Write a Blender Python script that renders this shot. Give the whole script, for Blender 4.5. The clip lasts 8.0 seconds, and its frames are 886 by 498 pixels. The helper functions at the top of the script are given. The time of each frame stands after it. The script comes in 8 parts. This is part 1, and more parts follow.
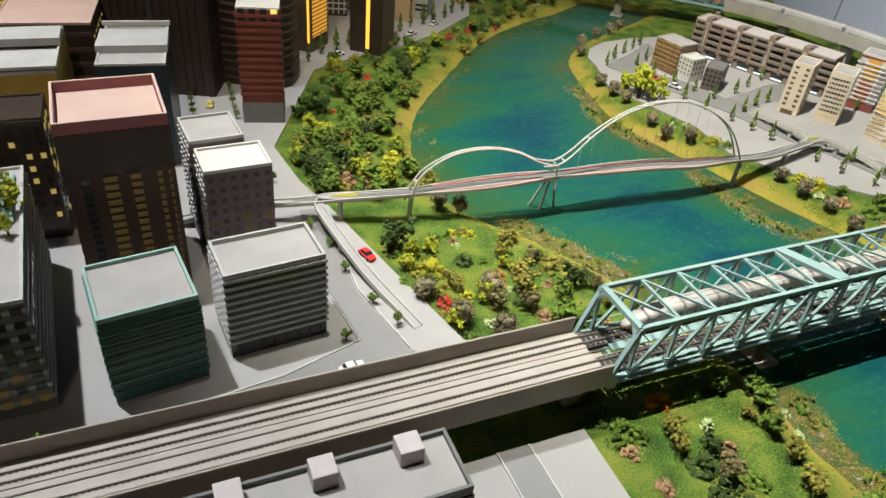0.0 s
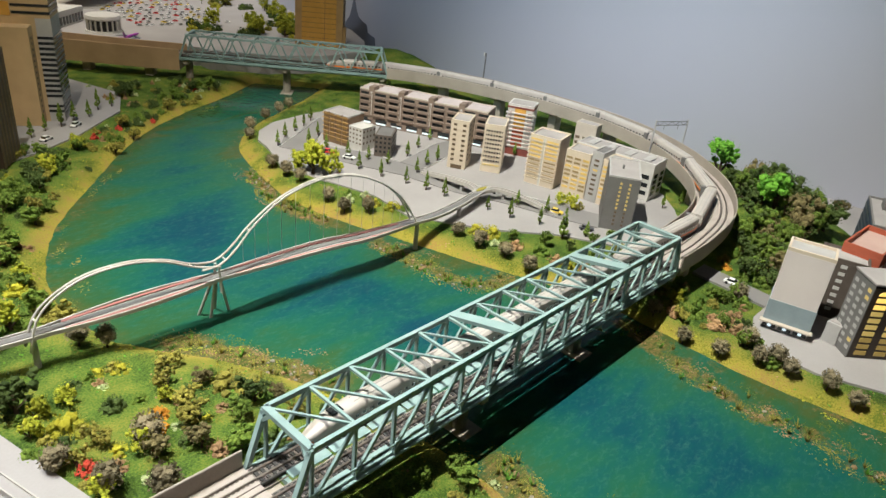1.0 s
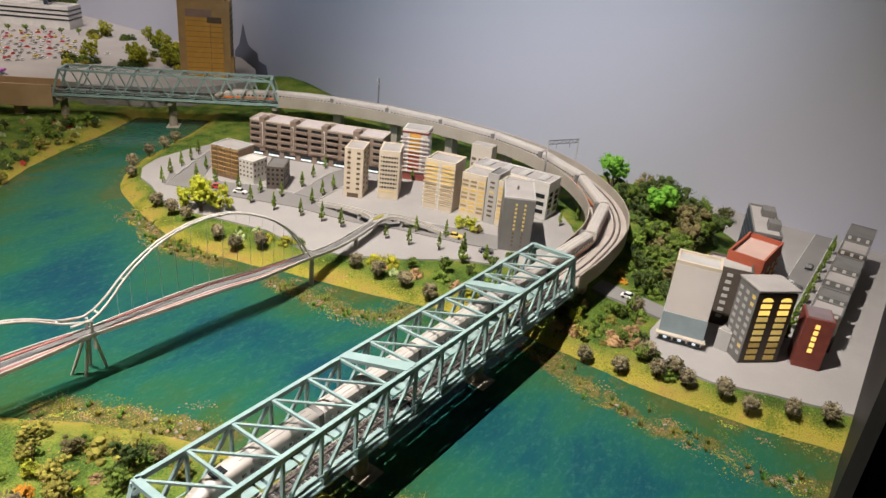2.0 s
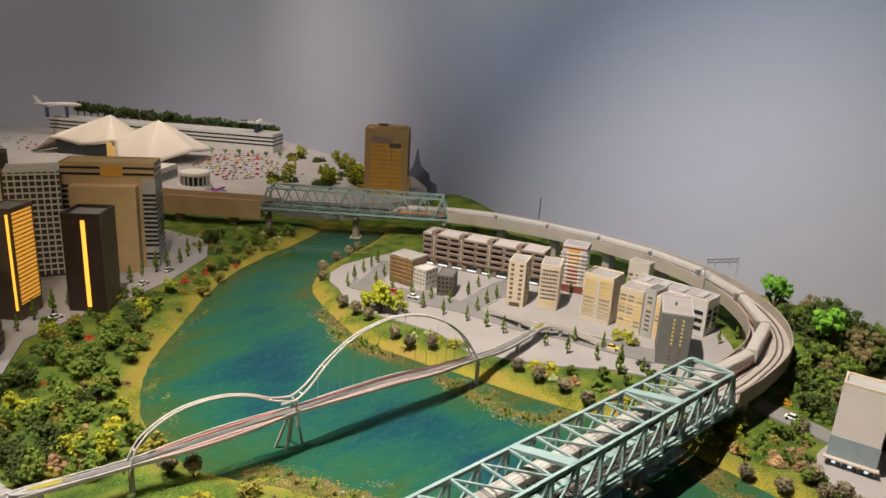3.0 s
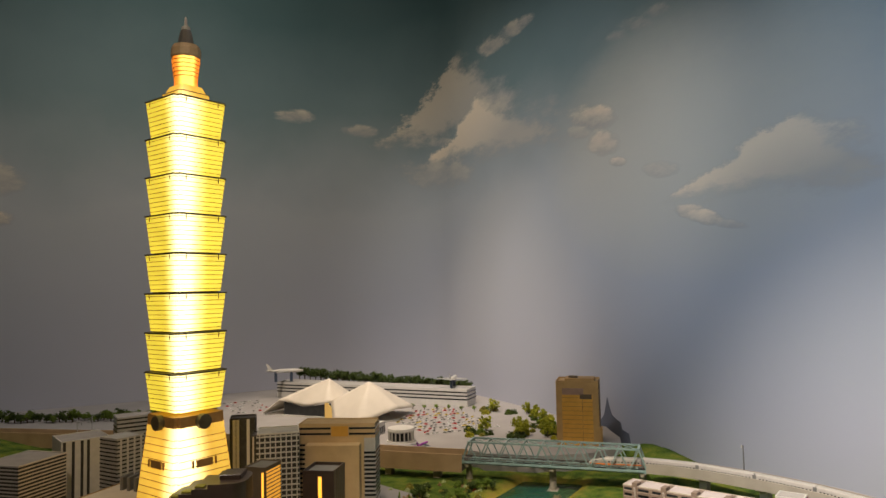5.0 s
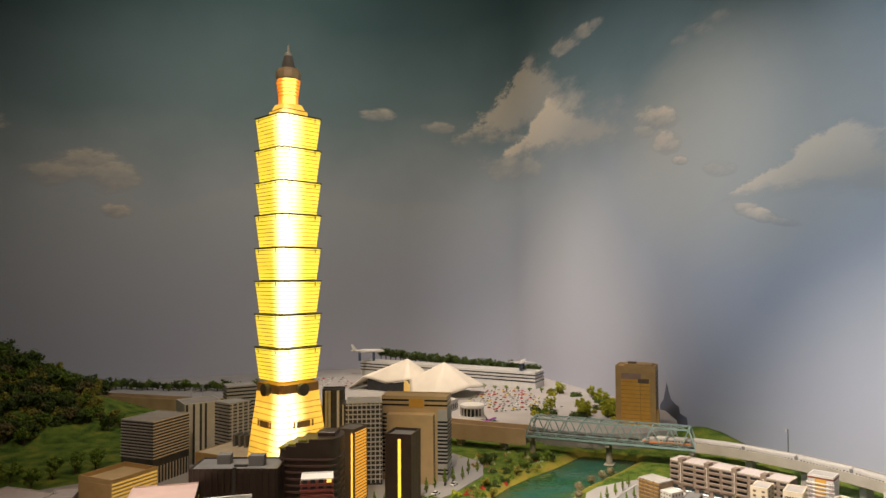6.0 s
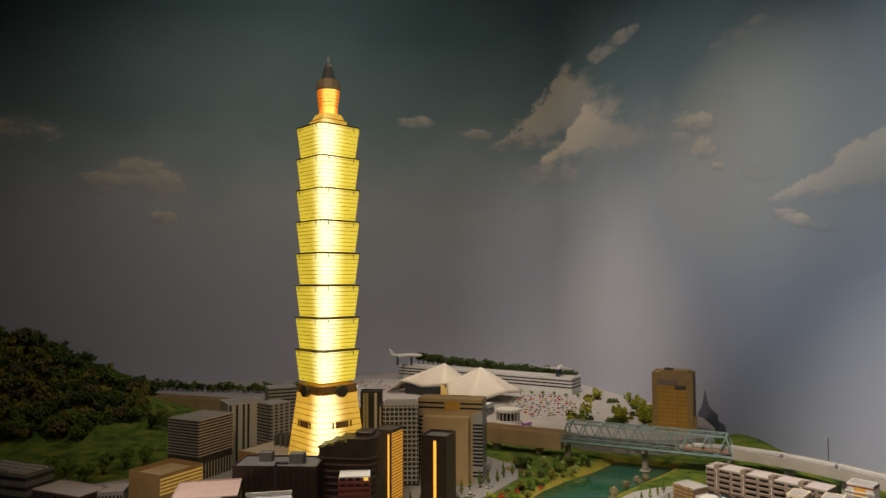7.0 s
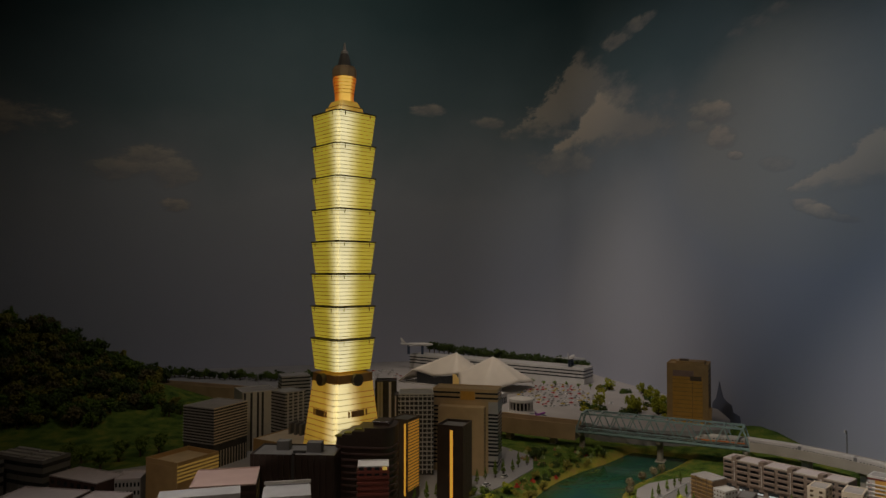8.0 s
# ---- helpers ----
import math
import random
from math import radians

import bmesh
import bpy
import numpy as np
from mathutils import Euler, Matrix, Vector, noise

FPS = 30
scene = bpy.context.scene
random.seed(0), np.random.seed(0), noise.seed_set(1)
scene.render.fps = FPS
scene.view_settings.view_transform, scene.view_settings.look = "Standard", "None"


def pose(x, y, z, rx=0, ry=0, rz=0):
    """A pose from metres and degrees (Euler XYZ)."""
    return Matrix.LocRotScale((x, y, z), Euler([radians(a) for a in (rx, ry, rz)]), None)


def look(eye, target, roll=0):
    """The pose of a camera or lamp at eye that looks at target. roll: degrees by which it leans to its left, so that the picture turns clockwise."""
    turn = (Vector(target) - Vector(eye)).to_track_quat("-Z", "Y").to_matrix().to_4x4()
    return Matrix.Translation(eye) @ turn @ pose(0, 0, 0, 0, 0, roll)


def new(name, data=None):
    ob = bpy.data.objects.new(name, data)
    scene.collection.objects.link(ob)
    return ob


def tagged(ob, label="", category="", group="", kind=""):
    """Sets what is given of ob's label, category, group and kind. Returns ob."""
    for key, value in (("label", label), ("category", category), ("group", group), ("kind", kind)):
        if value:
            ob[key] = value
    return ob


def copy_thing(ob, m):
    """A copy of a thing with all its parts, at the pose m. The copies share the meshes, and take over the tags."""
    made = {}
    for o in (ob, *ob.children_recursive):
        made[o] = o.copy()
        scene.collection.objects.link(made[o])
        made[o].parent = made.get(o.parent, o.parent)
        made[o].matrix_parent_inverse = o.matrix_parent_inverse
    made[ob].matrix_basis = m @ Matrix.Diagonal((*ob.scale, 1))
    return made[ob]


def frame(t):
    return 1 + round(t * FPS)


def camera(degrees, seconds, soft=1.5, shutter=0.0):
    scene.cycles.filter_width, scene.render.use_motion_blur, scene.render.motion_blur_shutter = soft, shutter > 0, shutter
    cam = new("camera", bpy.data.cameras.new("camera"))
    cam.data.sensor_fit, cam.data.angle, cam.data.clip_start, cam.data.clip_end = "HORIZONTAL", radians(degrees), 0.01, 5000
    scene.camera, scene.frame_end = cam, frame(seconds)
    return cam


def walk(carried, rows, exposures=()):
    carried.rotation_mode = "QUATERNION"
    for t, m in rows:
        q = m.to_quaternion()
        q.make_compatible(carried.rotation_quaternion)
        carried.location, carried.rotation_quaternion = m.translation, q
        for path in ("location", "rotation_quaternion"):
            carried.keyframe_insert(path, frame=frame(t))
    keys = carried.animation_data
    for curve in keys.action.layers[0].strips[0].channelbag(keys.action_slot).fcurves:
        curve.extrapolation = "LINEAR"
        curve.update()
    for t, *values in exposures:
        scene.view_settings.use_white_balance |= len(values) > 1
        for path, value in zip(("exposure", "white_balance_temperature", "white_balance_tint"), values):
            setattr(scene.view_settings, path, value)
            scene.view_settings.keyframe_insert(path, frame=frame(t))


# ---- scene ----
cam = camera(64.9, 8.0)
PATH = [
    (0, (0.014, 0.016, 0.535), (0.731, 1.484, -0.619), 6.1),
    (0.5, (0.074, 0.03, 0.52), (1.134, 1.377, -0.511), 7.1),
    (1, (0.149, 0.043, 0.519), (1.496, 1.207, -0.392), 6.2),
    (1.2, (0.18, 0.045, 0.519), (1.605, 1.131, -0.37), 5.8),
    (2.3, (0.19, 0.038, 0.527), (1.708, 1.039, -0.304), 5.7),
    (2.5, (0.181, 0.036, 0.529), (1.674, 1.088, -0.286), 5.3),
    (3, (0.097, -0.003, 0.554), (1.404, 1.4, -0.015), 3.4),
    (3.5, (0.041, -0.053, 0.58), (1.131, 1.605, 0.328), 0.8),
    (4, (0.038, -0.063, 0.601), (1.068, 1.652, 0.62), -0.9),
    (4.2, (0.039, -0.068, 0.605), (1.054, 1.652, 0.713), -1.1),
    (5.3, (-0.054, -0.159, 0.595), (0.831, 1.632, 0.692), -1.5),
    (5.5, (-0.072, -0.221, 0.604), (0.766, 1.593, 0.683), -1.5),
    (6, (-0.096, -0.332, 0.612), (0.637, 1.527, 0.687), -0.4),
    (6.5, (-0.101, -0.371, 0.614), (0.574, 1.51, 0.695), 0.1),
    (7, (-0.1, -0.371, 0.609), (0.528, 1.525, 0.702), -0.2),
    (7.5, (-0.112, -0.377, 0.605), (0.509, 1.523, 0.664), -0.3),
    (8, (-0.123, -0.348, 0.609), (0.488, 1.556, 0.671), 0.1),
]
walk(cam, [(t, look(eye, target, roll)) for t, eye, target, roll in PATH],
     [(0, 0.0, 5950, 3), (1.0, 0.03, 5950, 5), (2.5, 0.0, 6350, 16), (3.5, -0.22, 6600, 11), (5.5, 0.12, 6900, 12), (6.5, 0.30, 6850, 12), (7.0, -0.45, 6850, 12), (7.5, -1.45, 6650, 12), (8.0, -1.75, 6550, 13)])

# ---- light ----
world = bpy.data.worlds.new("world")
scene.world = world
world.use_nodes = True
world.node_tree.nodes["Background"].inputs["Color"].default_value = (0.95, 0.96, 1.0, 1)
world.node_tree.nodes["Background"].inputs["Strength"].default_value = 0.03


def spot(name, eye, target, watts, degrees, size, colour, blend=0.6):
    data = bpy.data.lights.new(name, "SPOT")
    data.energy, data.spot_size, data.spot_blend = watts, radians(degrees), blend
    data.shadow_soft_size, data.color = size, colour
    ob = new(name, data)
    ob.matrix_world = look(eye, target)
    return ob


WARM, COOL = (1.0, 0.86, 0.70), (0.74, 0.84, 1.0)
# unseen spots, set by cast shadows and by the brightness of each zone
spot("river_lamp", (0.16, 0.68, 2.1), (1.06, 0.68, 0), 440, 60, 0.014, (1.0, 0.91, 0.77), 1.0)
spot("city_lamp", (-0.5, 1.15, 2.4), (-0.38, 0.46, 0), 350, 62, 0.03, (1.0, 0.95, 0.91), 1.0)
spot("park_lamp", (0.4, 0.8, 2.6), (0.55, 1.65, 0), 24, 36, 0.04, (1.0, 0.93, 0.80), 0.9)
spot("wall_lamp", (-0.6, 0.6, 2.7), (1.79, 2.45, 0.95), 240, 40, 0.05, (0.90, 0.93, 1.0), 1.0)
spot("corner_lamp", (-0.3, 0.9, 2.85), (1.79, 2.36, 0.66), 66, 16, 0.05, (0.84, 0.91, 1.0), 0.9)
# added fill hung in mid-air, low enough to graze over the table
spot("cove_lamp", (-0.9, 0.1, 1.6), (1.79, 1.00, 0.86), 235, 40, 0.05, (0.60, 0.76, 1.0), 1.0)
spot("west_wall_lamp", (0.3, 2.0, 2.95), (0.7, 3.8, 0.80), 135, 110, 0.1, (1.0, 0.95, 0.88), 1.0)
spot("terrace_lamp", (0.7, 2.3, 2.95), (1.2, 2.75, 0.0), 300, 44, 0.05, (1.0, 0.83, 0.64), 0.9)
# added warm fill that lifts the fronts of the central towers
spot("front_lamp", (-0.5, -0.6, 2.95), (0.36, 1.80, 0.1), 150, 44, 0.08, (1.0, 0.80, 0.58), 0.9)


# ---- materials ----
def nodes_of(name):
    m = bpy.data.materials.new(name)
    m.use_nodes = True
    t = m.node_tree
    return m, t, t.nodes, t.links, t.nodes["Principled BSDF"]


def surface(name, a, b=None, rough=0.7, metal=0.0, scale=60.0, fine=900.0, bump=0.15, vary=0.0, spec=0.4, dist=0.0006):
    """Two colours mixed by a coarse and a fine noise, with fine relief; vary: change from object to object."""
    m, t, n, l, p = nodes_of(name)
    b = b or tuple(c * 0.8 for c in a)
    co = n.new("ShaderNodeTexCoord")
    n1, n2 = n.new("ShaderNodeTexNoise"), n.new("ShaderNodeTexNoise")
    n1.inputs["Scale"].default_value, n1.inputs["Detail"].default_value = scale, 4
    n2.inputs["Scale"].default_value, n2.inputs["Detail"].default_value = fine, 2
    l.new(co.outputs["Object"], n1.inputs["Vector"])
    l.new(co.outputs["Object"], n2.inputs["Vector"])
    add = n.new("ShaderNodeMath")
    add.operation = "MULTIPLY_ADD"
    add.inputs[1].default_value = 0.35
    l.new(n2.outputs["Fac"], add.inputs[0])
    l.new(n1.outputs["Fac"], add.inputs[2])
    ramp = n.new("ShaderNodeValToRGB")
    ramp.color_ramp.elements[0].position, ramp.color_ramp.elements[0].color = 0.48, (*a, 1)
    ramp.color_ramp.elements[1].position, ramp.color_ramp.elements[1].color = 0.88, (*b, 1)
    l.new(add.outputs[0], ramp.inputs["Fac"])
    out = ramp.outputs["Color"]
    if vary:
        info, hsv, mr = n.new("ShaderNodeObjectInfo"), n.new("ShaderNodeHueSaturation"), n.new("ShaderNodeMapRange")
        mr.inputs["To Min"].default_value, mr.inputs["To Max"].default_value = 1 - vary, 1 + vary
        l.new(info.outputs["Random"], mr.inputs["Value"])
        l.new(mr.outputs[0], hsv.inputs["Value"])
        l.new(out, hsv.inputs["Color"])
        out = hsv.outputs["Color"]
    l.new(out, p.inputs["Base Color"])
    p.inputs["Roughness"].default_value, p.inputs["Metallic"].default_value = rough, metal
    p.inputs["Specular IOR Level"].default_value = spec
    if bump:
        bp = n.new("ShaderNodeBump")
        bp.inputs["Strength"].default_value, bp.inputs["Distance"].default_value = bump, dist
        l.new(n2.outputs["Fac"], bp.inputs["Height"])
        l.new(bp.outputs["Normal"], p.inputs["Normal"])
    return m


def glow(name, colour, strength, base=(0.3, 0.25, 0.1)):
    m, t, n, l, p = nodes_of(name)
    p.inputs["Base Color"].default_value = (*base, 1)
    p.inputs["Emission Color"].default_value = (*colour, 1)
    p.inputs["Emission Strength"].default_value = strength
    p.inputs["Roughness"].default_value = 0.5
    return m


def foliage(name, a, b, rough=0.9):
    """Foam or leaf clumps: colour changes from clump to clump and with a fine grain."""
    m, t, n, l, p = nodes_of(name)
    g, mix, co, nz = n.new("ShaderNodeNewGeometry"), n.new("ShaderNodeMix"), n.new("ShaderNodeTexCoord"), n.new("ShaderNodeTexNoise")
    mix.data_type = "RGBA"
    mix.inputs[6].default_value, mix.inputs[7].default_value = (*a, 1), (*b, 1)
    nz.inputs["Scale"].default_value, nz.inputs["Detail"].default_value = 650, 3
    l.new(co.outputs["Object"], nz.inputs["Vector"])
    ad = n.new("ShaderNodeMath")
    ad.operation = "MULTIPLY_ADD"
    ad.inputs[1].default_value = 0.9
    ad.inputs[2].default_value = -0.2
    l.new(nz.outputs["Fac"], ad.inputs[0])
    ad2 = n.new("ShaderNodeMath")
    ad2.operation = "MULTIPLY_ADD"
    ad2.inputs[1].default_value = 1.0
    l.new(g.outputs["Random Per Island"], ad2.inputs[0])
    l.new(ad.outputs[0], ad2.inputs[2])
    l.new(ad2.outputs[0], mix.inputs[0])
    info, hsv, mr = n.new("ShaderNodeObjectInfo"), n.new("ShaderNodeHueSaturation"), n.new("ShaderNodeMapRange")
    mr.inputs["To Min"].default_value, mr.inputs["To Max"].default_value = 0.75, 1.25
    l.new(info.outputs["Random"], mr.inputs["Value"])
    l.new(mr.outputs[0], hsv.inputs["Value"])
    l.new(mix.outputs[2], hsv.inputs["Color"])
    l.new(hsv.outputs["Color"], p.inputs["Base Color"])
    p.inputs["Roughness"].default_value = rough
    p.inputs["Specular IOR Level"].default_value = 0.2
    bp = n.new("ShaderNodeBump")
    bp.inputs["Strength"].default_value, bp.inputs["Distance"].default_value = 0.9, 0.0015
    l.new(nz.outputs["Fac"], bp.inputs["Height"])
    l.new(bp.outputs["Normal"], p.inputs["Normal"])
    return m


M = {}
M["pave"] = surface("pavement_grey", (0.285, 0.268, 0.262), (0.33, 0.312, 0.305), 0.85, scale=9, fine=500, bump=0.05)
M["road"] = surface("asphalt_grey", (0.185, 0.177, 0.173), (0.22, 0.21, 0.206), 0.85, scale=12, fine=900, bump=0.08)
M["line"] = surface("road_line_white", (0.52, 0.51, 0.49), (0.44, 0.43, 0.42), 0.7)
M["slab"] = surface("track_slab", (0.41, 0.36, 0.325), (0.345, 0.30, 0.27), 0.8, scale=30, fine=700)
M["parapet"] = surface("viaduct_concrete", (0.37, 0.325, 0.275), (0.305, 0.268, 0.225), 0.8, scale=20, fine=500)
M["rail"] = surface("rail_steel", (0.16, 0.13, 0.11), (0.25, 0.22, 0.2), 0.4, 0.7)
M["sleeper"] = surface("rail_fastening", (0.12, 0.10, 0.085), (0.18, 0.16, 0.14), 0.8)
M["truss"] = surface("truss_green_paint", (0.265, 0.365, 0.355), (0.21, 0.305, 0.295), 0.45, 0.0, scale=40, fine=800, bump=0.05)
M["black"] = surface("black_track_bed", (0.025, 0.024, 0.024), (0.05, 0.047, 0.045), 0.7)
M["white"] = surface("white_plastic", (0.57, 0.55, 0.52), (0.50, 0.485, 0.455), 0.5, bump=0.03)
M["trainbody"] = surface("warm_white_train_paint", (0.47, 0.435, 0.40), (0.41, 0.375, 0.345), 0.45, bump=0.03)
M["palegrey"] = surface("pale_grey_steel", (0.47, 0.445, 0.41), (0.40, 0.38, 0.35), 0.5, bump=0.03)
M["cream"] = surface("cream_wall", (0.62, 0.53, 0.41), (0.54, 0.46, 0.36), 0.7, scale=30)
M["beige"] = surface("beige_wall", (0.52, 0.46, 0.38), (0.44, 0.39, 0.33), 0.75, scale=30)
M["greyroof"] = surface("grey_roof", (0.36, 0.335, 0.322), (0.30, 0.28, 0.27), 0.85, scale=25)
M["grey"] = surface("grey_wall", (0.17, 0.165, 0.16), (0.13, 0.125, 0.12), 0.7, scale=30)
M["lgrey"] = surface("light_grey_wall", (0.42, 0.41, 0.40), (0.35, 0.34, 0.33), 0.7, scale=30)
M["dark"] = surface("dark_brown_wall", (0.032, 0.021, 0.016), (0.046, 0.030, 0.022), 0.35, scale=30)
M["darkglass"] = surface("dark_window_glass", (0.018, 0.02, 0.022), (0.03, 0.032, 0.035), 0.18, bump=0, spec=0.6)
M["brown"] = surface("brown_brick_wall", (0.20, 0.135, 0.085), (0.155, 0.10, 0.065), 0.75, scale=60)
M["rowbrown"] = surface("station_brown_wall", (0.24, 0.18, 0.14), (0.17, 0.125, 0.1), 0.75, scale=40)
M["red"] = surface("red_brick_wall", (0.19, 0.045, 0.03), (0.13, 0.03, 0.022), 0.6, scale=60)
M["orange"] = surface("orange_wall", (0.38, 0.09, 0.045), (0.31, 0.075, 0.04), 0.7)
M["rosewalk"] = surface("faded_red_walkway", (0.30, 0.13, 0.11), (0.24, 0.10, 0.09), 0.7)
M["redtrim"] = surface("red_panel", (0.21, 0.055, 0.042), (0.16, 0.045, 0.035), 0.6)
M["pinkroof"] = surface("pink_roof", (0.52, 0.365, 0.315), (0.46, 0.32, 0.275), 0.8, scale=20)
M["pinkwall"] = surface("maroon_parapet", (0.30, 0.11, 0.12), (0.24, 0.09, 0.1), 0.7)
M["plum"] = surface("plum_brown_wall", (0.088, 0.050, 0.042), (0.064, 0.037, 0.031), 0.6, scale=40)
M["mauve"] = surface("mauve_wall", (0.20, 0.16, 0.17), (0.155, 0.12, 0.13), 0.7, scale=40)
M["green"] = surface("green_curtain_wall", (0.05, 0.12, 0.10), (0.035, 0.085, 0.07), 0.35, scale=40)
M["mint"] = surface("mint_trim", (0.27, 0.39, 0.355), (0.22, 0.33, 0.30), 0.6)
M["bluegrey"] = surface("blue_grey_cladding", (0.27, 0.33, 0.36), (0.23, 0.285, 0.31), 0.6)
M["navy"] = surface("dark_blue_wall", (0.04, 0.06, 0.10), (0.03, 0.045, 0.075), 0.5)
M["gold"] = surface("gold_panel", (0.62, 0.34, 0.07), (0.52, 0.28, 0.05), 0.45, scale=40)
M["goldwall"] = surface("tan_wall", (0.42, 0.27, 0.11), (0.35, 0.22, 0.09), 0.6, scale=40)
M["bark"] = surface("bark", (0.10, 0.07, 0.045), (0.06, 0.04, 0.025), 0.9)
M["stone"] = surface("grey_stone", (0.3, 0.27, 0.22), (0.2, 0.18, 0.15), 0.9, vary=0.3)
M["orangestone"] = surface("orange_stone", (0.26, 0.17, 0.08), (0.17, 0.12, 0.06), 0.9, vary=0.3)
M["litwin"] = glow("lit_window_yellow", (1.0, 0.62, 0.12), 1.1)
M["dimwin"] = glow("dim_window_yellow", (1.0, 0.66, 0.16), 0.35)
M["amber"] = glow("amber_strip", (1.0, 0.45, 0.04), 1.6)
M["coolwin"] = glow("cool_white_lamp", (0.75, 0.9, 1.0), 1.2)
M["trainorange"] = surface("orange_livery", (0.85, 0.22, 0.03), (0.75, 0.18, 0.02), 0.35, bump=0)
M["carred"] = surface("red_car_paint", (0.6, 0.03, 0.03), None, 0.3, bump=0)
M["carwhite"] = surface("white_car_paint", (0.75, 0.75, 0.74), None, 0.3, bump=0)
M["cargrey"] = surface("dark_car_paint", (0.06, 0.06, 0.07), None, 0.3, bump=0)
M["caryellow"] = surface("yellow_car_paint", (0.75, 0.55, 0.06), None, 0.3, bump=0)
M["tyre"] = surface("tyre_rubber", (0.02, 0.02, 0.02), None, 0.8)
M["purple"] = surface("purple_paint", (0.34, 0.05, 0.36), None, 0.4, bump=0)
M["brownpane"] = surface("brown_window_pane", (0.12, 0.085, 0.05), (0.09, 0.06, 0.035), 0.3, bump=0)
M["f_dark"] = foliage("foliage_dark_green", (0.022, 0.042, 0.01), (0.07, 0.1, 0.025))
M["f_green"] = foliage("foliage_green", (0.04, 0.085, 0.01), (0.14, 0.2, 0.03))
M["f_bright"] = foliage("foliage_bright_green", (0.05, 0.16, 0.015), (0.13, 0.30, 0.03))
M["f_yellow"] = foliage("foliage_yellow_green", (0.17, 0.19, 0.02), (0.40, 0.37, 0.03))
M["f_lime"] = foliage("foliage_lime", (0.15, 0.19, 0.015), (0.36, 0.37, 0.03))
M["f_olive"] = foliage("foliage_olive", (0.07, 0.075, 0.014), (0.27, 0.24, 0.045))
M["f_brown"] = foliage("foliage_brown", (0.06, 0.05, 0.022), (0.18, 0.15, 0.065))
M["f_rust"] = foliage("foliage_rust", (0.17, 0.10, 0.05), (0.40, 0.25, 0.13))
M["f_red"] = foliage("foliage_red", (0.30, 0.03, 0.02), (0.5, 0.07, 0.04))
M["f_orange"] = foliage("foliage_orange", (0.40, 0.15, 0.015), (0.62, 0.3, 0.03))
M["f_pale"] = foliage("foliage_pale_green", (0.22, 0.30, 0.12), (0.45, 0.5, 0.25))
M["f_ball"] = foliage("foliage_stippled_brown", (0.03, 0.03, 0.015), (0.24, 0.2, 0.12))


# ---- mesh helpers ----
def part(name, bm, material, parent, label="", smooth=False):
    me = bpy.data.meshes.new(name)
    bm.to_mesh(me)
    bm.free()
    me.materials.append(material)
    if smooth:
        for f in me.polygons:
            f.use_smooth = True
    ob = new(name, me)
    ob.parent = parent
    if label:
        ob["label"] = label
    return ob


def thing(name, label, category, x=0, y=0, z=0, rz=0, group="", kind=""):
    ob = new(name)
    ob.empty_display_size = 0.01
    ob.matrix_world = pose(x, y, z, 0, 0, rz)
    return tagged(ob, label, category, group, kind)


def cube(bm, cx, cy, cz, sx, sy, sz, m=None):
    mat = Matrix.Translation((cx, cy, cz)) @ Matrix.Diagonal((sx, sy, sz, 1))
    if m is not None:
        mat = m @ mat
    return bmesh.ops.create_cube(bm, size=1, matrix=mat)["verts"]


BOXES = {}


def box(parent, name, mat, cx, cy, z0, sx, sy, sz, rz=0, label="", bevel=0.0):
    """A box that stands on z0, as a part; alike boxes share their mesh."""
    key = (round(sx, 5), round(sy, 5), round(sz, 5), mat, bevel)
    if key not in BOXES:
        bm = bmesh.new()
        cube(bm, 0, 0, sz / 2, sx, sy, sz)
        if bevel:
            bmesh.ops.bevel(bm, geom=bm.edges[:], offset=bevel, segments=1, affect="EDGES")
        me = bpy.data.meshes.new(name)
        bm.to_mesh(me)
        bm.free()
        me.materials.append(M[mat])
        BOXES[key] = me
    ob = new(name, BOXES[key])
    ob.parent = parent
    ob.location, ob.rotation_euler = (cx, cy, z0), (0, 0, radians(rz))
    if label:
        ob["label"] = label
    return ob


def spline(points, step=0.01):
    """Even points on a smooth curve through the given ones, of any number of coordinates."""
    P = [np.array(p, float) for p in points]
    P = [2 * P[0] - P[1]] + P + [2 * P[-1] - P[-2]]
    fine = []
    for a, b, c, d in zip(P, P[1:], P[2:], P[3:]):
        for k in range(20):
            t = k / 20
            fine.append(0.5 * (2 * b + (c - a) * t + (2 * a - 5 * b + 4 * c - d) * t * t + (3 * b - a - 3 * c + d) * t**3))
    fine.append(P[-2])
    fine = np.array(fine)
    d = np.concatenate([[0], np.cumsum(np.linalg.norm(np.diff(fine, axis=0), axis=1))])
    s = np.linspace(0, d[-1], max(2, int(d[-1] / step) + 1))
    return np.stack([np.interp(s, d, fine[:, k]) for k in range(fine.shape[1])], 1)


def sides(pts):
    """Unit vectors to the right of a path, in plan."""
    t = np.gradient(np.asarray(pts)[:, :2], axis=0)
    t /= np.linalg.norm(t, axis=1)[:, None]
    return np.stack([t[:, 1], -t[:, 0]], 1)


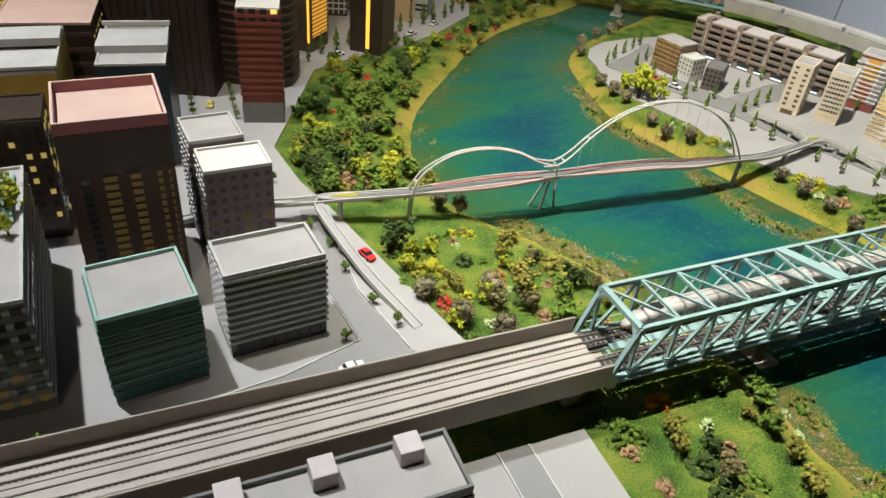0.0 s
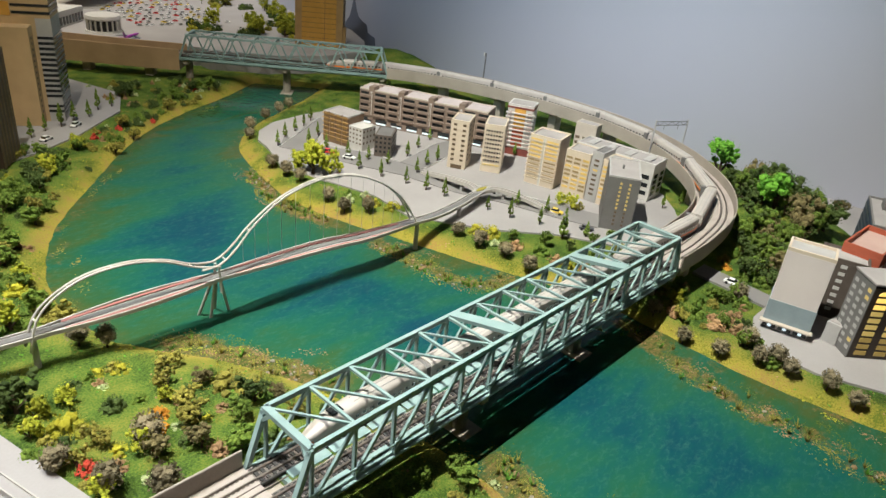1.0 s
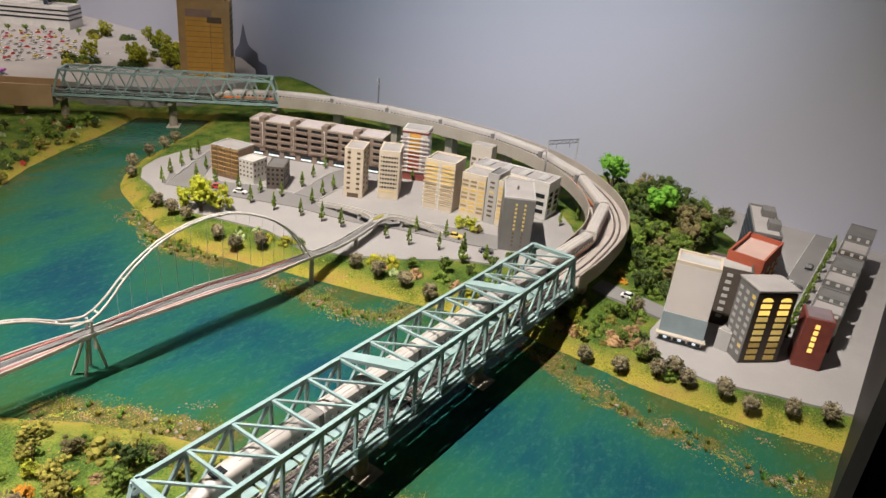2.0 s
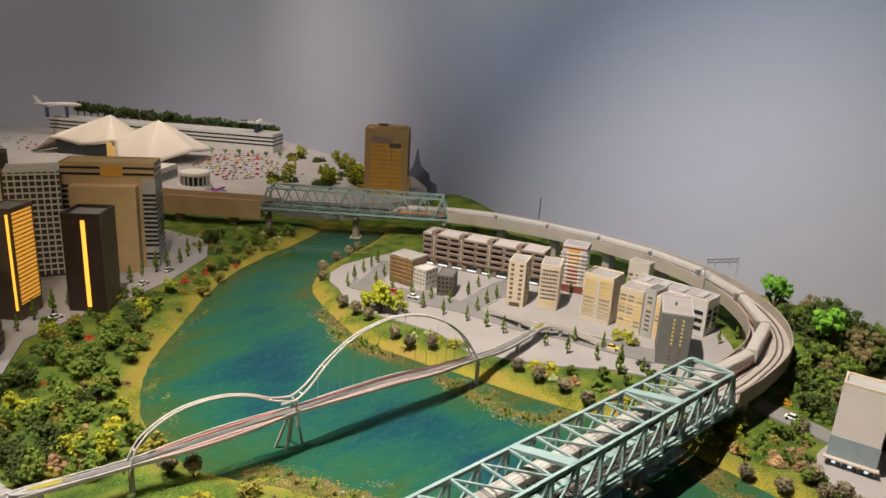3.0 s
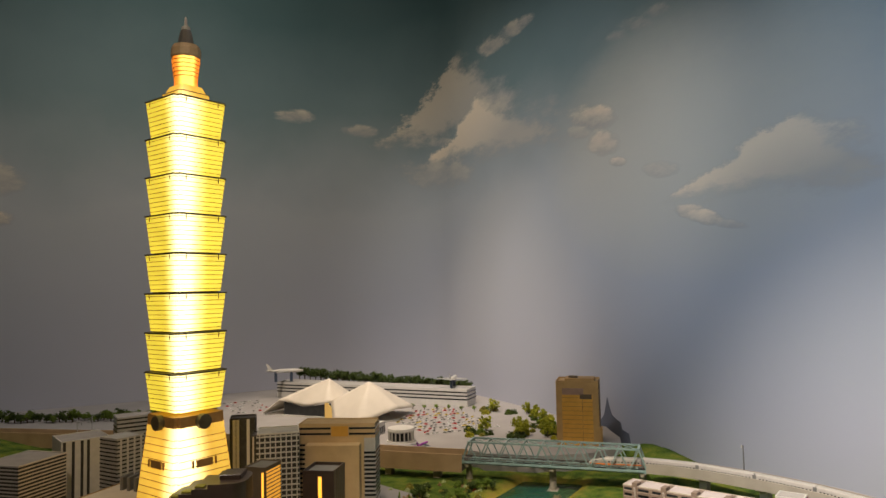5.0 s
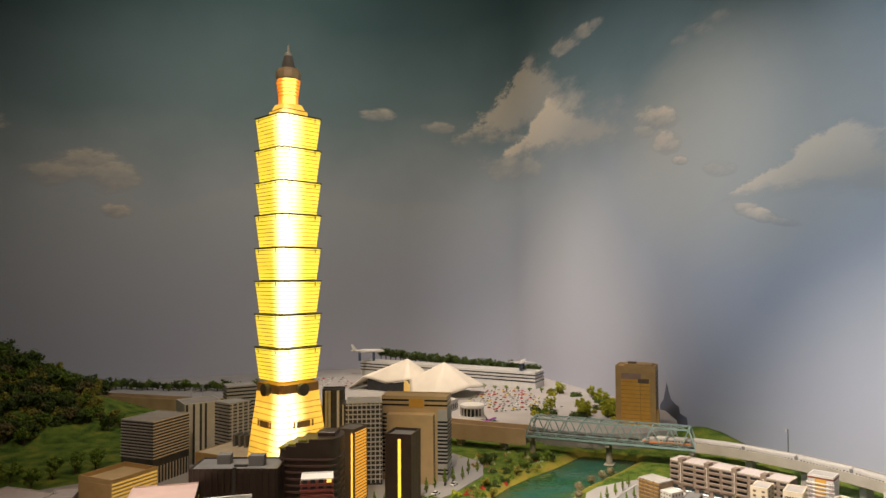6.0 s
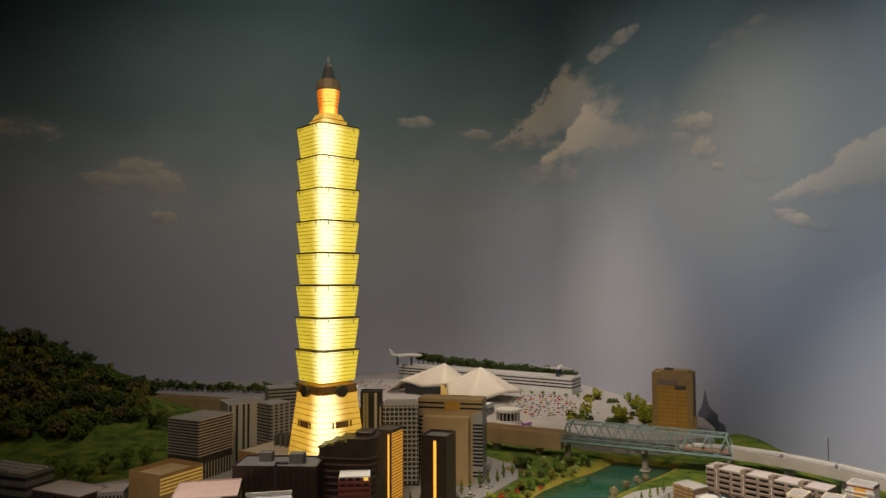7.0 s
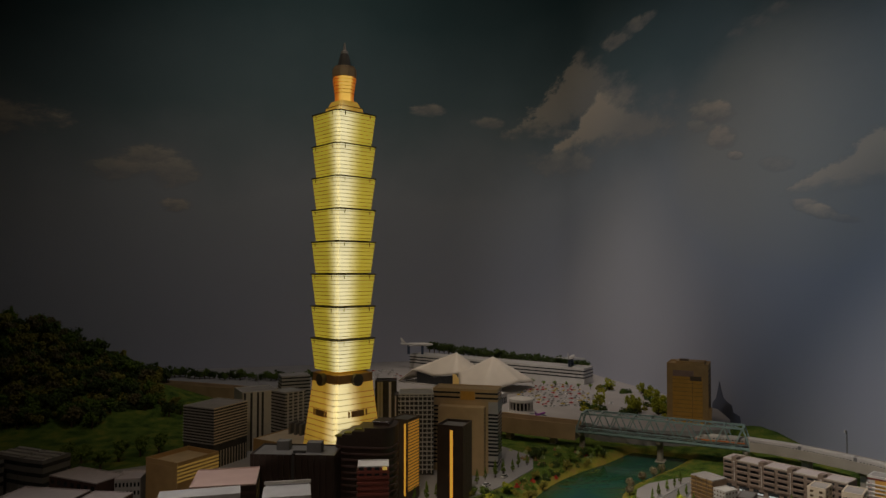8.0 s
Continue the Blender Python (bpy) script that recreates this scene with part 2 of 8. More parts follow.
def sweep(pts, profile, bm=None):
    """A closed profile of (right, up) carried along a path of (x, y, z)."""
    bm = bm or bmesh.new()
    pts = np.asarray(pts, float)
    r = sides(pts)
    rings = [[bm.verts.new((p[0] + u * s[0], p[1] + u * s[1], p[2] + v)) for u, v in profile] for p, s in zip(pts, r)]
    n = len(profile)
    for a, b in zip(rings, rings[1:]):
        for k in range(n):
            bm.faces.new((a[k], a[(k + 1) % n], b[(k + 1) % n], b[k]))
    bm.faces.new(rings[0][::-1])
    bm.faces.new(rings[-1])
    bmesh.ops.recalc_face_normals(bm, faces=bm.faces[:])
    return bm


def rect(u0, u1, v0, v1):
    return [(u0, v0), (u1, v0), (u1, v1), (u0, v1)]


def bar(bm, a, b, w, h=None):
    """A square bar from a to b."""
    a, b = Vector(a), Vector(b)
    d = b - a
    q = d.to_track_quat("Z", "Y").to_matrix().to_4x4()
    cube(bm, 0, 0, d.length / 2, w, h or w, d.length, Matrix.Translation(a) @ q)


def tube(points, radius, sides_n=6, bm=None):
    bm = bm or bmesh.new()
    pts = [Vector(p) for p in points]
    rings = []
    for i, p in enumerate(pts):
        d = (pts[min(i + 1, len(pts) - 1)] - pts[max(i - 1, 0)]).normalized()
        side = d.cross(Vector((0, 0, 1)))
        side = side.normalized() if side.length > 1e-4 else Vector((1, 0, 0))
        up = side.cross(d)
        rings.append([bm.verts.new(p + radius * (math.cos(2 * math.pi * k / sides_n) * side + math.sin(2 * math.pi * k / sides_n) * up)) for k in range(sides_n)])
    for a, b in zip(rings, rings[1:]):
        for k in range(sides_n):
            bm.faces.new((a[k], a[(k + 1) % sides_n], b[(k + 1) % sides_n], b[k]))
    bm.faces.new(rings[0][::-1])
    bm.faces.new(rings[-1])
    bmesh.ops.recalc_face_normals(bm, faces=bm.faces[:])
    return bm


def lathe(profile, n=16, bm=None, m=Matrix()):
    """A turned form from (radius, z)."""
    bm = bm or bmesh.new()
    rings = [[bm.verts.new(m @ Vector((r * math.cos(2 * math.pi * k / n), r * math.sin(2 * math.pi * k / n), z))) for k in range(n)] for r, z in profile]
    for a, b in zip(rings, rings[1:]):
        for k in range(n):
            bm.faces.new((a[k], a[(k + 1) % n], b[(k + 1) % n], b[k]))
    bm.faces.new(rings[0][::-1])
    bm.faces.new(rings[-1])
    bmesh.ops.recalc_face_normals(bm, faces=bm.faces[:])
    return bm


def prism(points, z0, z1, bm=None):
    """An upright body on a plan outline."""
    bm = bm or bmesh.new()
    lo, hi = [bm.verts.new((x, y, z0)) for x, y in points], [bm.verts.new((x, y, z1)) for x, y in points]
    n = len(points)
    for k in range(n):
        bm.faces.new((lo[k], lo[(k + 1) % n], hi[(k + 1) % n], hi[k]))
    bm.faces.new(lo[::-1])
    bm.faces.new(hi)
    bmesh.ops.recalc_face_normals(bm, faces=bm.faces[:])
    bmesh.ops.triangulate(bm, faces=[f for f in bm.faces if len(f.verts) > 4])
    return bm


# ---- land, water and room ----
X0, X1, Y0, Y1 = -1.7, 1.79, -0.02, 3.8
WEST = spline([(0.66, -0.02), (0.64, 0.1), (0.615, 0.2), (0.605, 0.29), (0.612, 0.37), (0.590, 0.48), (0.568, 0.57), (0.543, 0.63), (0.503, 0.70), (0.455, 0.767), (0.426, 0.82),
               (0.413, 0.93), (0.445, 1.05), (0.503, 1.155), (0.60, 1.272), (0.717, 1.408), (0.828, 1.51), (0.96, 1.592), (1.09, 1.655), (1.24, 1.745)], 0.03)
EAST = spline([(1.045, -0.02), (1.032, 0.03), (1.015, 0.10), (1.000, 0.20), (0.996, 0.28), (1.000, 0.36), (0.998, 0.44), (0.982, 0.53), (0.953, 0.61),
               (0.925, 0.69), (0.898, 0.785), (0.866, 0.88), (0.846, 0.96), (0.838, 1.04), (0.850, 1.12), (0.876, 1.235), (0.915, 1.335), (1.0, 1.425), (1.12, 1.495), (1.25, 1.56), (1.36, 1.63)], 0.03)
RIVER = np.concatenate([WEST, EAST[::-1]])
TERRACE_EDGE = [(1.12, 1.87), (0.95, 2.04), (0.80, 2.21), (0.60, 2.45), (0.30, 2.74), (0.0, 2.98), (-0.35, 3.25), (-0.8, 3.55)]


def signed(px, py, poly):
    """Distance to a closed outline, negative inside."""
    a, b = poly, np.roll(poly, -1, 0)
    best, inside = np.full(px.shape, 9.0), np.zeros(px.shape, bool)
    for (x1, y1), (x2, y2) in zip(a, b):
        dx, dy = x2 - x1, y2 - y1
        t = np.clip(((px - x1) * dx + (py - y1) * dy) / (dx * dx + dy * dy + 1e-12), 0, 1)
        best = np.minimum(best, np.hypot(px - x1 - t * dx, py - y1 - t * dy))
        if abs(dy) > 1e-9:
            cross = ((y1 > py) != (y2 > py)) & (px < (x2 - x1) * (py - y1) / dy + x1)
            inside ^= cross
    return np.where(inside, -best, best)


def bump_at(x, y, cx, cy, rx, ry, h, rot=0.0):
    c, s = math.cos(rot), math.sin(rot)
    u, v = ((x - cx) * c + (y - cy) * s) / rx, (-(x - cx) * s + (y - cy) * c) / ry
    return h * np.exp(-(u * u + v * v))


def land_height(x, y, d):
    """Height of the land; d: distance from the water's edge."""
    bank = -0.034 + 0.034 / (1 + np.exp(-(d - 0.012) / 0.012))
    z = np.where(d > 0.09, 0.0, bank)
    z = z + bump_at(x, y, -1.02, 3.02, 0.56, 0.34, 0.368) + bump_at(x, y, -1.45, 2.3, 0.3, 0.5, 0.30)
    z = z + bump_at(x, y, 1.66, 1.62, 0.10, 0.20, 0.07) + bump_at(x, y, 1.45, 2.0, 0.2, 0.2, 0.02)
    z = z + bump_at(x, y, 1.50, 0.40, 0.10, 0.10, 0.05)
    return z


def make_land():
    nx, ny = 250, 270
    xs, ys = np.linspace(X0, X1, nx), np.linspace(Y0, Y1, ny)
    gx, gy = np.meshgrid(xs, ys)
    d = signed(gx, gy, RIVER)
    z = land_height(gx, gy, d)
    rough = np.array([[noise.noise((x * 30, y * 30, 0)) for x in xs] for y in ys])
    near = np.clip(1 - np.abs(d - 0.03) / 0.08, 0, 1)
    z = z + 0.003 * rough * np.clip(d / 0.02, 0, 1) * (np.abs(z) + near > 0.05)
    verts = np.stack([gx, gy, z], -1).reshape(-1, 3)
    i = np.arange(nx * ny).reshape(ny, nx)
    faces = np.stack([i[:-1, :-1], i[:-1, 1:], i[1:, 1:], i[1:, :-1]], -1).reshape(-1, 4)
    me = bpy.data.meshes.new("ground")
    me.from_pydata(verts.tolist(), [], faces.tolist())
    dry = me.attributes.new("dry", "FLOAT", "POINT")
    n2 = np.array([[noise.noise((x * 9, y * 9, 4)) for x in xs] for y in ys])
    dry.data.foreach_set("value", np.clip(1.25 - np.abs(d - 0.010) / 0.034 + 0.5 * n2, 0, 1).ravel().astype(np.float32))
    for f in me.polygons:
        f.use_smooth = True
    m, t, n, l, p = nodes_of("model_grass")
    at, co = n.new("ShaderNodeAttribute"), n.new("ShaderNodeTexCoord")
    at.attribute_name = "dry"
    a, b = n.new("ShaderNodeTexNoise"), n.new("ShaderNodeTexNoise")
    a.inputs["Scale"].default_value, a.inputs["Detail"].default_value = 20, 9
    b.inputs["Scale"].default_value, b.inputs["Detail"].default_value = 420, 4
    l.new(co.outputs["Object"], a.inputs["Vector"])
    l.new(co.outputs["Object"], b.inputs["Vector"])
    r1, r2, mix = n.new("ShaderNodeValToRGB"), n.new("ShaderNodeValToRGB"), n.new("ShaderNodeMix")
    for r, c0, c1, c2 in ((r1, (0.030, 0.062, 0.012), (0.092, 0.15, 0.022), (0.21, 0.21, 0.035)), (r2, (0.12, 0.15, 0.018), (0.33, 0.28, 0.04), (0.30, 0.19, 0.06))):
        r.color_ramp.elements[0].position, r.color_ramp.elements[0].color = 0.30, (*c0, 1)
        r.color_ramp.elements[1].position, r.color_ramp.elements[1].color = 0.72, (*c2, 1)
        r.color_ramp.elements.new(0.5).color = (*c1, 1)
        ad = n.new("ShaderNodeMath")
        ad.operation = "MULTIPLY_ADD"
        ad.inputs[1].default_value = 0.7
        sub = n.new("ShaderNodeMath")
        sub.operation = "SUBTRACT"
        sub.inputs[1].default_value = 0.35
        l.new(b.outputs["Fac"], ad.inputs[0])
        l.new(a.outputs["Fac"], ad.inputs[2])
        l.new(ad.outputs[0], sub.inputs[0])
        l.new(sub.outputs[0], r.inputs["Fac"])
    mix.data_type = "RGBA"
    l.new(at.outputs["Fac"], mix.inputs[0])
    l.new(r1.outputs["Color"], mix.inputs[6])
    l.new(r2.outputs["Color"], mix.inputs[7])
    l.new(mix.outputs[2], p.inputs["Base Color"])
    p.inputs["Roughness"].default_value = 0.95
    p.inputs["Specular IOR Level"].default_value = 0.15
    bp = n.new("ShaderNodeBump")
    bp.inputs["Strength"].default_value, bp.inputs["Distance"].default_value = 1.0, 0.003
    l.new(b.outputs["Fac"], bp.inputs["Height"])
    l.new(bp.outputs["Normal"], p.inputs["Normal"])
    me.materials.append(m)
    tagged(new("ground", me), "flocked model ground in green and straw yellow, sloping to the river", "ground", kind="structure")


def make_water():
    m, t, n, l, p = nodes_of("painted_water")
    co, a, b, c = n.new("ShaderNodeTexCoord"), n.new("ShaderNodeTexNoise"), n.new("ShaderNodeTexNoise"), n.new("ShaderNodeTexNoise")
    mp = n.new("ShaderNodeMapping")
    mp.inputs["Rotation"].default_value[2] = radians(-60)
    mp.inputs["Scale"].default_value = (1.0, 2.2, 1.0)
    l.new(co.outputs["Object"], mp.inputs["Vector"])
    a.inputs["Scale"].default_value, a.inputs["Detail"].default_value, a.inputs["Distortion"].default_value = 4.5, 9, 0.9
    b.inputs["Scale"].default_value, b.inputs["Detail"].default_value = 60, 3
    c.inputs["Scale"].default_value, c.inputs["Detail"].default_value, c.inputs["Roughness"].default_value = 26, 9, 0.7
    l.new(mp.outputs["Vector"], a.inputs["Vector"])
    l.new(co.outputs["Object"], b.inputs["Vector"])
    l.new(mp.outputs["Vector"], c.inputs["Vector"])
    ad = n.new("ShaderNodeMath")
    ad.operation = "MULTIPLY_ADD"
    ad.inputs[1].default_value = 0.45
    l.new(c.outputs["Fac"], ad.inputs[0])
    l.new(a.outputs["Fac"], ad.inputs[2])
    at, sh = n.new("ShaderNodeAttribute"), n.new("ShaderNodeMath")
    at.attribute_name = "shore"
    sh.operation = "MULTIPLY_ADD"
    sh.inputs[1].default_value = 0.50
    l.new(at.outputs["Fac"], sh.inputs[0])
    l.new(ad.outputs[0], sh.inputs[2])
    r = n.new("ShaderNodeValToRGB")
    e = r.color_ramp.elements
    e[0].position, e[0].color = 0.42, (0.007, 0.044, 0.066, 1)
    e[1].position, e[1].color = 0.98, (0.055, 0.075, 0.020, 1)
    e.new(0.52).color = (0.008, 0.056, 0.066, 1)
    e.new(0.61).color = (0.011, 0.072, 0.062, 1)
    e.new(0.74).color = (0.016, 0.084, 0.048, 1)
    e.new(0.88).color = (0.030, 0.080, 0.028, 1)
    sc = n.new("ShaderNodeMath")
    sc.operation = "MULTIPLY"
    sc.inputs[1].default_value = 0.72
    l.new(sh.outputs[0], sc.inputs[0])
    l.new(sc.outputs[0], r.inputs["Fac"])
    # brush mottling, and sunken weed along the drift lines
    br, mot, mo = n.new("ShaderNodeTexNoise"), n.new("ShaderNodeMix"), n.new("ShaderNodeMapRange")
    br.inputs["Scale"].default_value, br.inputs["Detail"].default_value, br.inputs["Roughness"].default_value, br.inputs["Distortion"].default_value = 85, 6, 0.75, 0.6
    l.new(mp.outputs["Vector"], br.inputs["Vector"])
    mo.inputs["From Min"].default_value, mo.inputs["From Max"].default_value = 0.50, 0.74
    l.new(br.outputs["Fac"], mo.inputs["Value"])
    mot.data_type = "RGBA"
    mot.inputs[7].default_value = (0.050, 0.145, 0.105, 1)
    mk = n.new("ShaderNodeMath")
    mk.operation = "MULTIPLY"
    mk.inputs[1].default_value = 0.42
    l.new(mo.outputs[0], mk.inputs[0])
    l.new(mk.outputs[0], mot.inputs[0])
    l.new(r.outputs["Color"], mot.inputs[6])
    wd, wn, wm, wr, wx, wc = n.new("ShaderNodeAttribute"), n.new("ShaderNodeTexNoise"), n.new("ShaderNodeMath"), n.new("ShaderNodeMapRange"), n.new("ShaderNodeMix"), n.new("ShaderNodeValToRGB")
    wd.attribute_name = "weed"
    wn.inputs["Scale"].default_value, wn.inputs["Detail"].default_value, wn.inputs["Roughness"].default_value = 42, 9, 0.72
    l.new(co.outputs["Object"], wn.inputs["Vector"])
    wm.operation = "MULTIPLY_ADD"
    wm.inputs[1].default_value = 0.40
    l.new(wd.outputs["Fac"], wm.inputs[0])
    l.new(wn.outputs["Fac"], wm.inputs[2])
    wr.inputs["From Min"].default_value, wr.inputs["From Max"].default_value = 0.72, 0.86
    l.new(wm.outputs[0], wr.inputs["Value"])
    wc.color_ramp.elements[0].position, wc.color_ramp.elements[0].color = 0.42, (0.050, 0.070, 0.018, 1)
    wc.color_ramp.elements[1].position, wc.color_ramp.elements[1].color = 0.62, (0.17, 0.12, 0.045, 1)
    l.new(br.outputs["Fac"], wc.inputs["Fac"])
    wx.data_type = "RGBA"
    l.new(wr.outputs[0], wx.inputs[0])
    l.new(mot.outputs[2], wx.inputs[6])
    l.new(wc.outputs["Color"], wx.inputs[7])
    l.new(wx.outputs[2], p.inputs["Base Color"])
    p.inputs["Roughness"].default_value = 0.10
    p.inputs["Specular IOR Level"].default_value = 0.30
    p.inputs["IOR"].default_value = 1.25
    bp = n.new("ShaderNodeBump")
    bp.inputs["Strength"].default_value, bp.inputs["Distance"].default_value = 0.22, 0.002
    l.new(b.outputs["Fac"], bp.inputs["Height"])
    l.new(bp.outputs["Normal"], p.inputs["Normal"])
    xs, ys = np.linspace(0.36, 1.42, 90), np.linspace(-0.02, 1.84, 155)
    gx, gy = np.meshgrid(xs, ys)
    d = signed(gx, gy, RIVER)
    me = bpy.data.meshes.new("water")
    i = np.arange(gx.size).reshape(gx.shape)
    me.from_pydata(np.stack([gx, gy, np.full(gx.shape, -0.017)], -1).reshape(-1, 3).tolist(), [], np.stack([i[:-1, :-1], i[:-1, 1:], i[1:, 1:], i[1:, :-1]], -1).reshape(-1, 4).tolist())
    s = me.attributes.new("shore", "FLOAT", "POINT")
    s.data.foreach_set("value", np.clip(1 + d / 0.17, 0, 1).ravel().astype(np.float32))
    near = np.full(gx.shape, 9.0)
    for ln in DRIFT:
        for px, py in ln[::3]:
            near = np.minimum(near, np.hypot(gx - px, gy - py))
    w = me.attributes.new("weed", "FLOAT", "POINT")
    w.data.foreach_set("value", np.clip(0.85 * np.exp(-(near / 0.022) ** 2) + 0.5 * np.clip(1 + d / 0.05, 0, 1), 0, 1).ravel().astype(np.float32))
    me.materials.append(m)
    tagged(new("water", me), "glossy painted river in teal and deep blue", "water", kind="structure")


# lines along which weed, stones and reeds have drifted
DRIFT = [spline(q, 0.004) for q in (
    [(0.862, 0.80), (0.866, 0.74), (0.874, 0.68), (0.885, 0.63), (0.91, 0.60), (0.945, 0.586)], [(0.985, 0.40), (0.972, 0.36), (0.951, 0.28), (0.941, 0.20), (0.952, 0.13), (0.94, 0.065), (0.965, 0.0)],
    [(0.632, 0.345), (0.617, 0.295), (0.609, 0.262), (0.622, 0.22), (0.66, 0.12)], [(0.588, 0.57), (0.566, 0.595), (0.540, 0.64), (0.505, 0.715), (0.48, 0.75)], [(0.85, 0.93), (0.83, 1.02), (0.862, 1.18)])]
make_land()
make_water()


def plate(name, label, category, points, z0, z1, mat):
    return tagged(part(name, prism(points, z0, z1), M[mat], None), label, category, kind="structure")


# paved ground of the two towns
plate("pavement", "pale grey paved city ground on the near bank", "pavement",
      [(X0, 0.48), (0.34, 0.48), (0.30, 0.525), (0.262, 0.684), (0.228, 0.833), (0.205, 0.91), (0.19, 1.026), (0.27, 1.20), (0.33, 1.33), (0.42, 1.38), (0.56, 1.44), (0.66, 1.50), (0.80, 1.62), (0.86, 1.75), (0.80, 1.95), (0.2, 2.3), (-0.3, 2.02), (-0.55, 1.95), (X0, 1.95)], -0.03, 0.003, "pave")
plate("pavement", "pale grey pavement below the viaduct", "pavement", [(X0, Y0), (0.36, Y0), (0.361, 0.286), (0.363, 0.37), (X0, 0.37)], -0.03, 0.003, "pave")
plate("pavement", "pale grey paved peninsula with small trees", "pavement",
      [(0.955, 1.30), (0.945, 1.25), (0.905, 1.14), (0.93, 1.05), (0.965, 0.93), (0.955, 0.83), (0.99, 0.77), (1.05, 0.69), (1.12, 0.62), (1.16, 0.55), (1.20, 0.47), (1.30, 0.475), (1.40, 0.53), (1.47, 0.60), (1.50, 0.70), (1.50, 0.9), (1.47, 1.05), (1.36, 1.28), (1.24, 1.40), (1.14, 1.40), (1.05, 1.385), (0.99, 1.35)], -0.03, 0.003, "pave")
plate("pavement", "pale grey paved business district by the far bank", "pavement",
      [(1.135, 0.275), (1.10, 0.262), (1.062, 0.225), (1.062, 0.16), (1.09, 0.09), (1.115, 0.01), (1.12, Y0 + 0.014), (X1, Y0 + 0.014), (X1, 0.40), (1.60, 0.33), (1.40, 0.27), (1.23, 0.275)], -0.03, 0.003, "pave")
# roads lie a little above the paving
plate("road", "grey road with pale edges beside the white office", "road", [(0.185, 0.83), (0.178, 0.65), (0.19, 0.556), (0.10, 0.53), (-0.10, 0.50), (-0.10, 0.485), (0.27, 0.485), (0.235, 0.53), (0.21, 0.64), (0.215, 0.83)], 0.0, 0.0045, "road")
plate("road", "dark grey road running under the viaduct", "road", [(0.268, 0.0), (0.266, 0.37), (0.30, 0.37), (0.303, 0.0)], 0.0, 0.0045, "road")
plate("road", "grey lane crossing the park by the viaduct", "road", [(1.192, 0.40), (1.18, 0.275), (1.22, 0.27), (1.236, 0.40)], -0.02, 0.004, "road")
plate("road", "grey street between rows of houses", "road", [(1.24, 0.117), (1.24, 0.150), (X1, 0.150), (X1, 0.117)], 0.0, 0.0045, "road")
plate("road", "grey avenue on the peninsula", "road", [(1.014, 1.287), (1.045, 1.203), (1.103, 1.11), (1.13, 1.002), (1.146, 0.892), (1.185, 0.808), (1.233, 0.692), (1.26, 0.62), (1.205, 0.59), (1.179, 0.654), (1.142, 0.773), (1.104, 0.853), (1.076, 0.979), (1.027, 1.089), (1.002, 1.164), (0.966, 1.237)], 0.0, 0.0045, "road")
plate("road", "grey side street leading to the long block", "road", [(1.125, 1.031), (1.193, 1.05), (1.279, 1.075), (1.324, 1.074), (1.322, 1.001), (1.222, 0.994), (1.14, 0.975)], 0.0, 0.0042, "road")
plate("road", "grey street along the end of the peninsula", "road", [(0.974, 1.239), (1.165, 1.356), (1.147, 1.306), (1.042, 1.218), (0.99, 1.195)], 0.0, 0.0048, "road")
for a, b in (((0.268, 0.0), (0.266, 0.37)), ((0.3, 0.37), (0.303, 0.0)), ((0.176, 0.65), (0.188, 0.556)), ((0.188, 0.556), (0.10, 0.528)), ((0.217, 0.83), (0.213, 0.64)), ((0.213, 0.64), (0.237, 0.53)),
             ((0.10, 0.528), (-0.1, 0.50)), ((1.045, 1.203), (1.103, 1.11)), ((1.103, 1.11), (1.125, 1.031)), ((1.146, 0.892), (1.185, 0.808)), ((1.185, 0.808), (1.233, 0.692)), ((1.14, 0.975), (1.222, 0.994)), ((1.222, 0.994), (1.322, 1.001)), ((1.193, 1.05), (1.279, 1.075)), ((0.974, 1.241), (1.165, 1.358)), ((1.24, 0.116), (1.78, 0.116)), ((1.24, 0.151), (1.78, 0.151))):
    d = Vector(b) - Vector(a)
    ob = box(None, "kerb", "line", (a[0] + b[0]) / 2, (a[1] + b[1]) / 2, 0.0, d.length, 0.0013, 0.0058, math.degrees(math.atan2(d.y, d.x)))
    tagged(ob, "pale raised kerb edging a road", "kerb", kind="structure")
# airport terrace
plate("terrace", "raised pale grey airport apron behind the railway", "ground",
      [(1.17, 1.875), (1.30, 1.76), (1.45, 1.70), (1.60, 1.70), (1.70, 1.82), (X1, 2.0), (X1, Y1), (-0.8, Y1)] + [(x + 0.05, y + 0.05) for x, y in TERRACE_EDGE[::-1]], -0.03, 0.055, "pave")


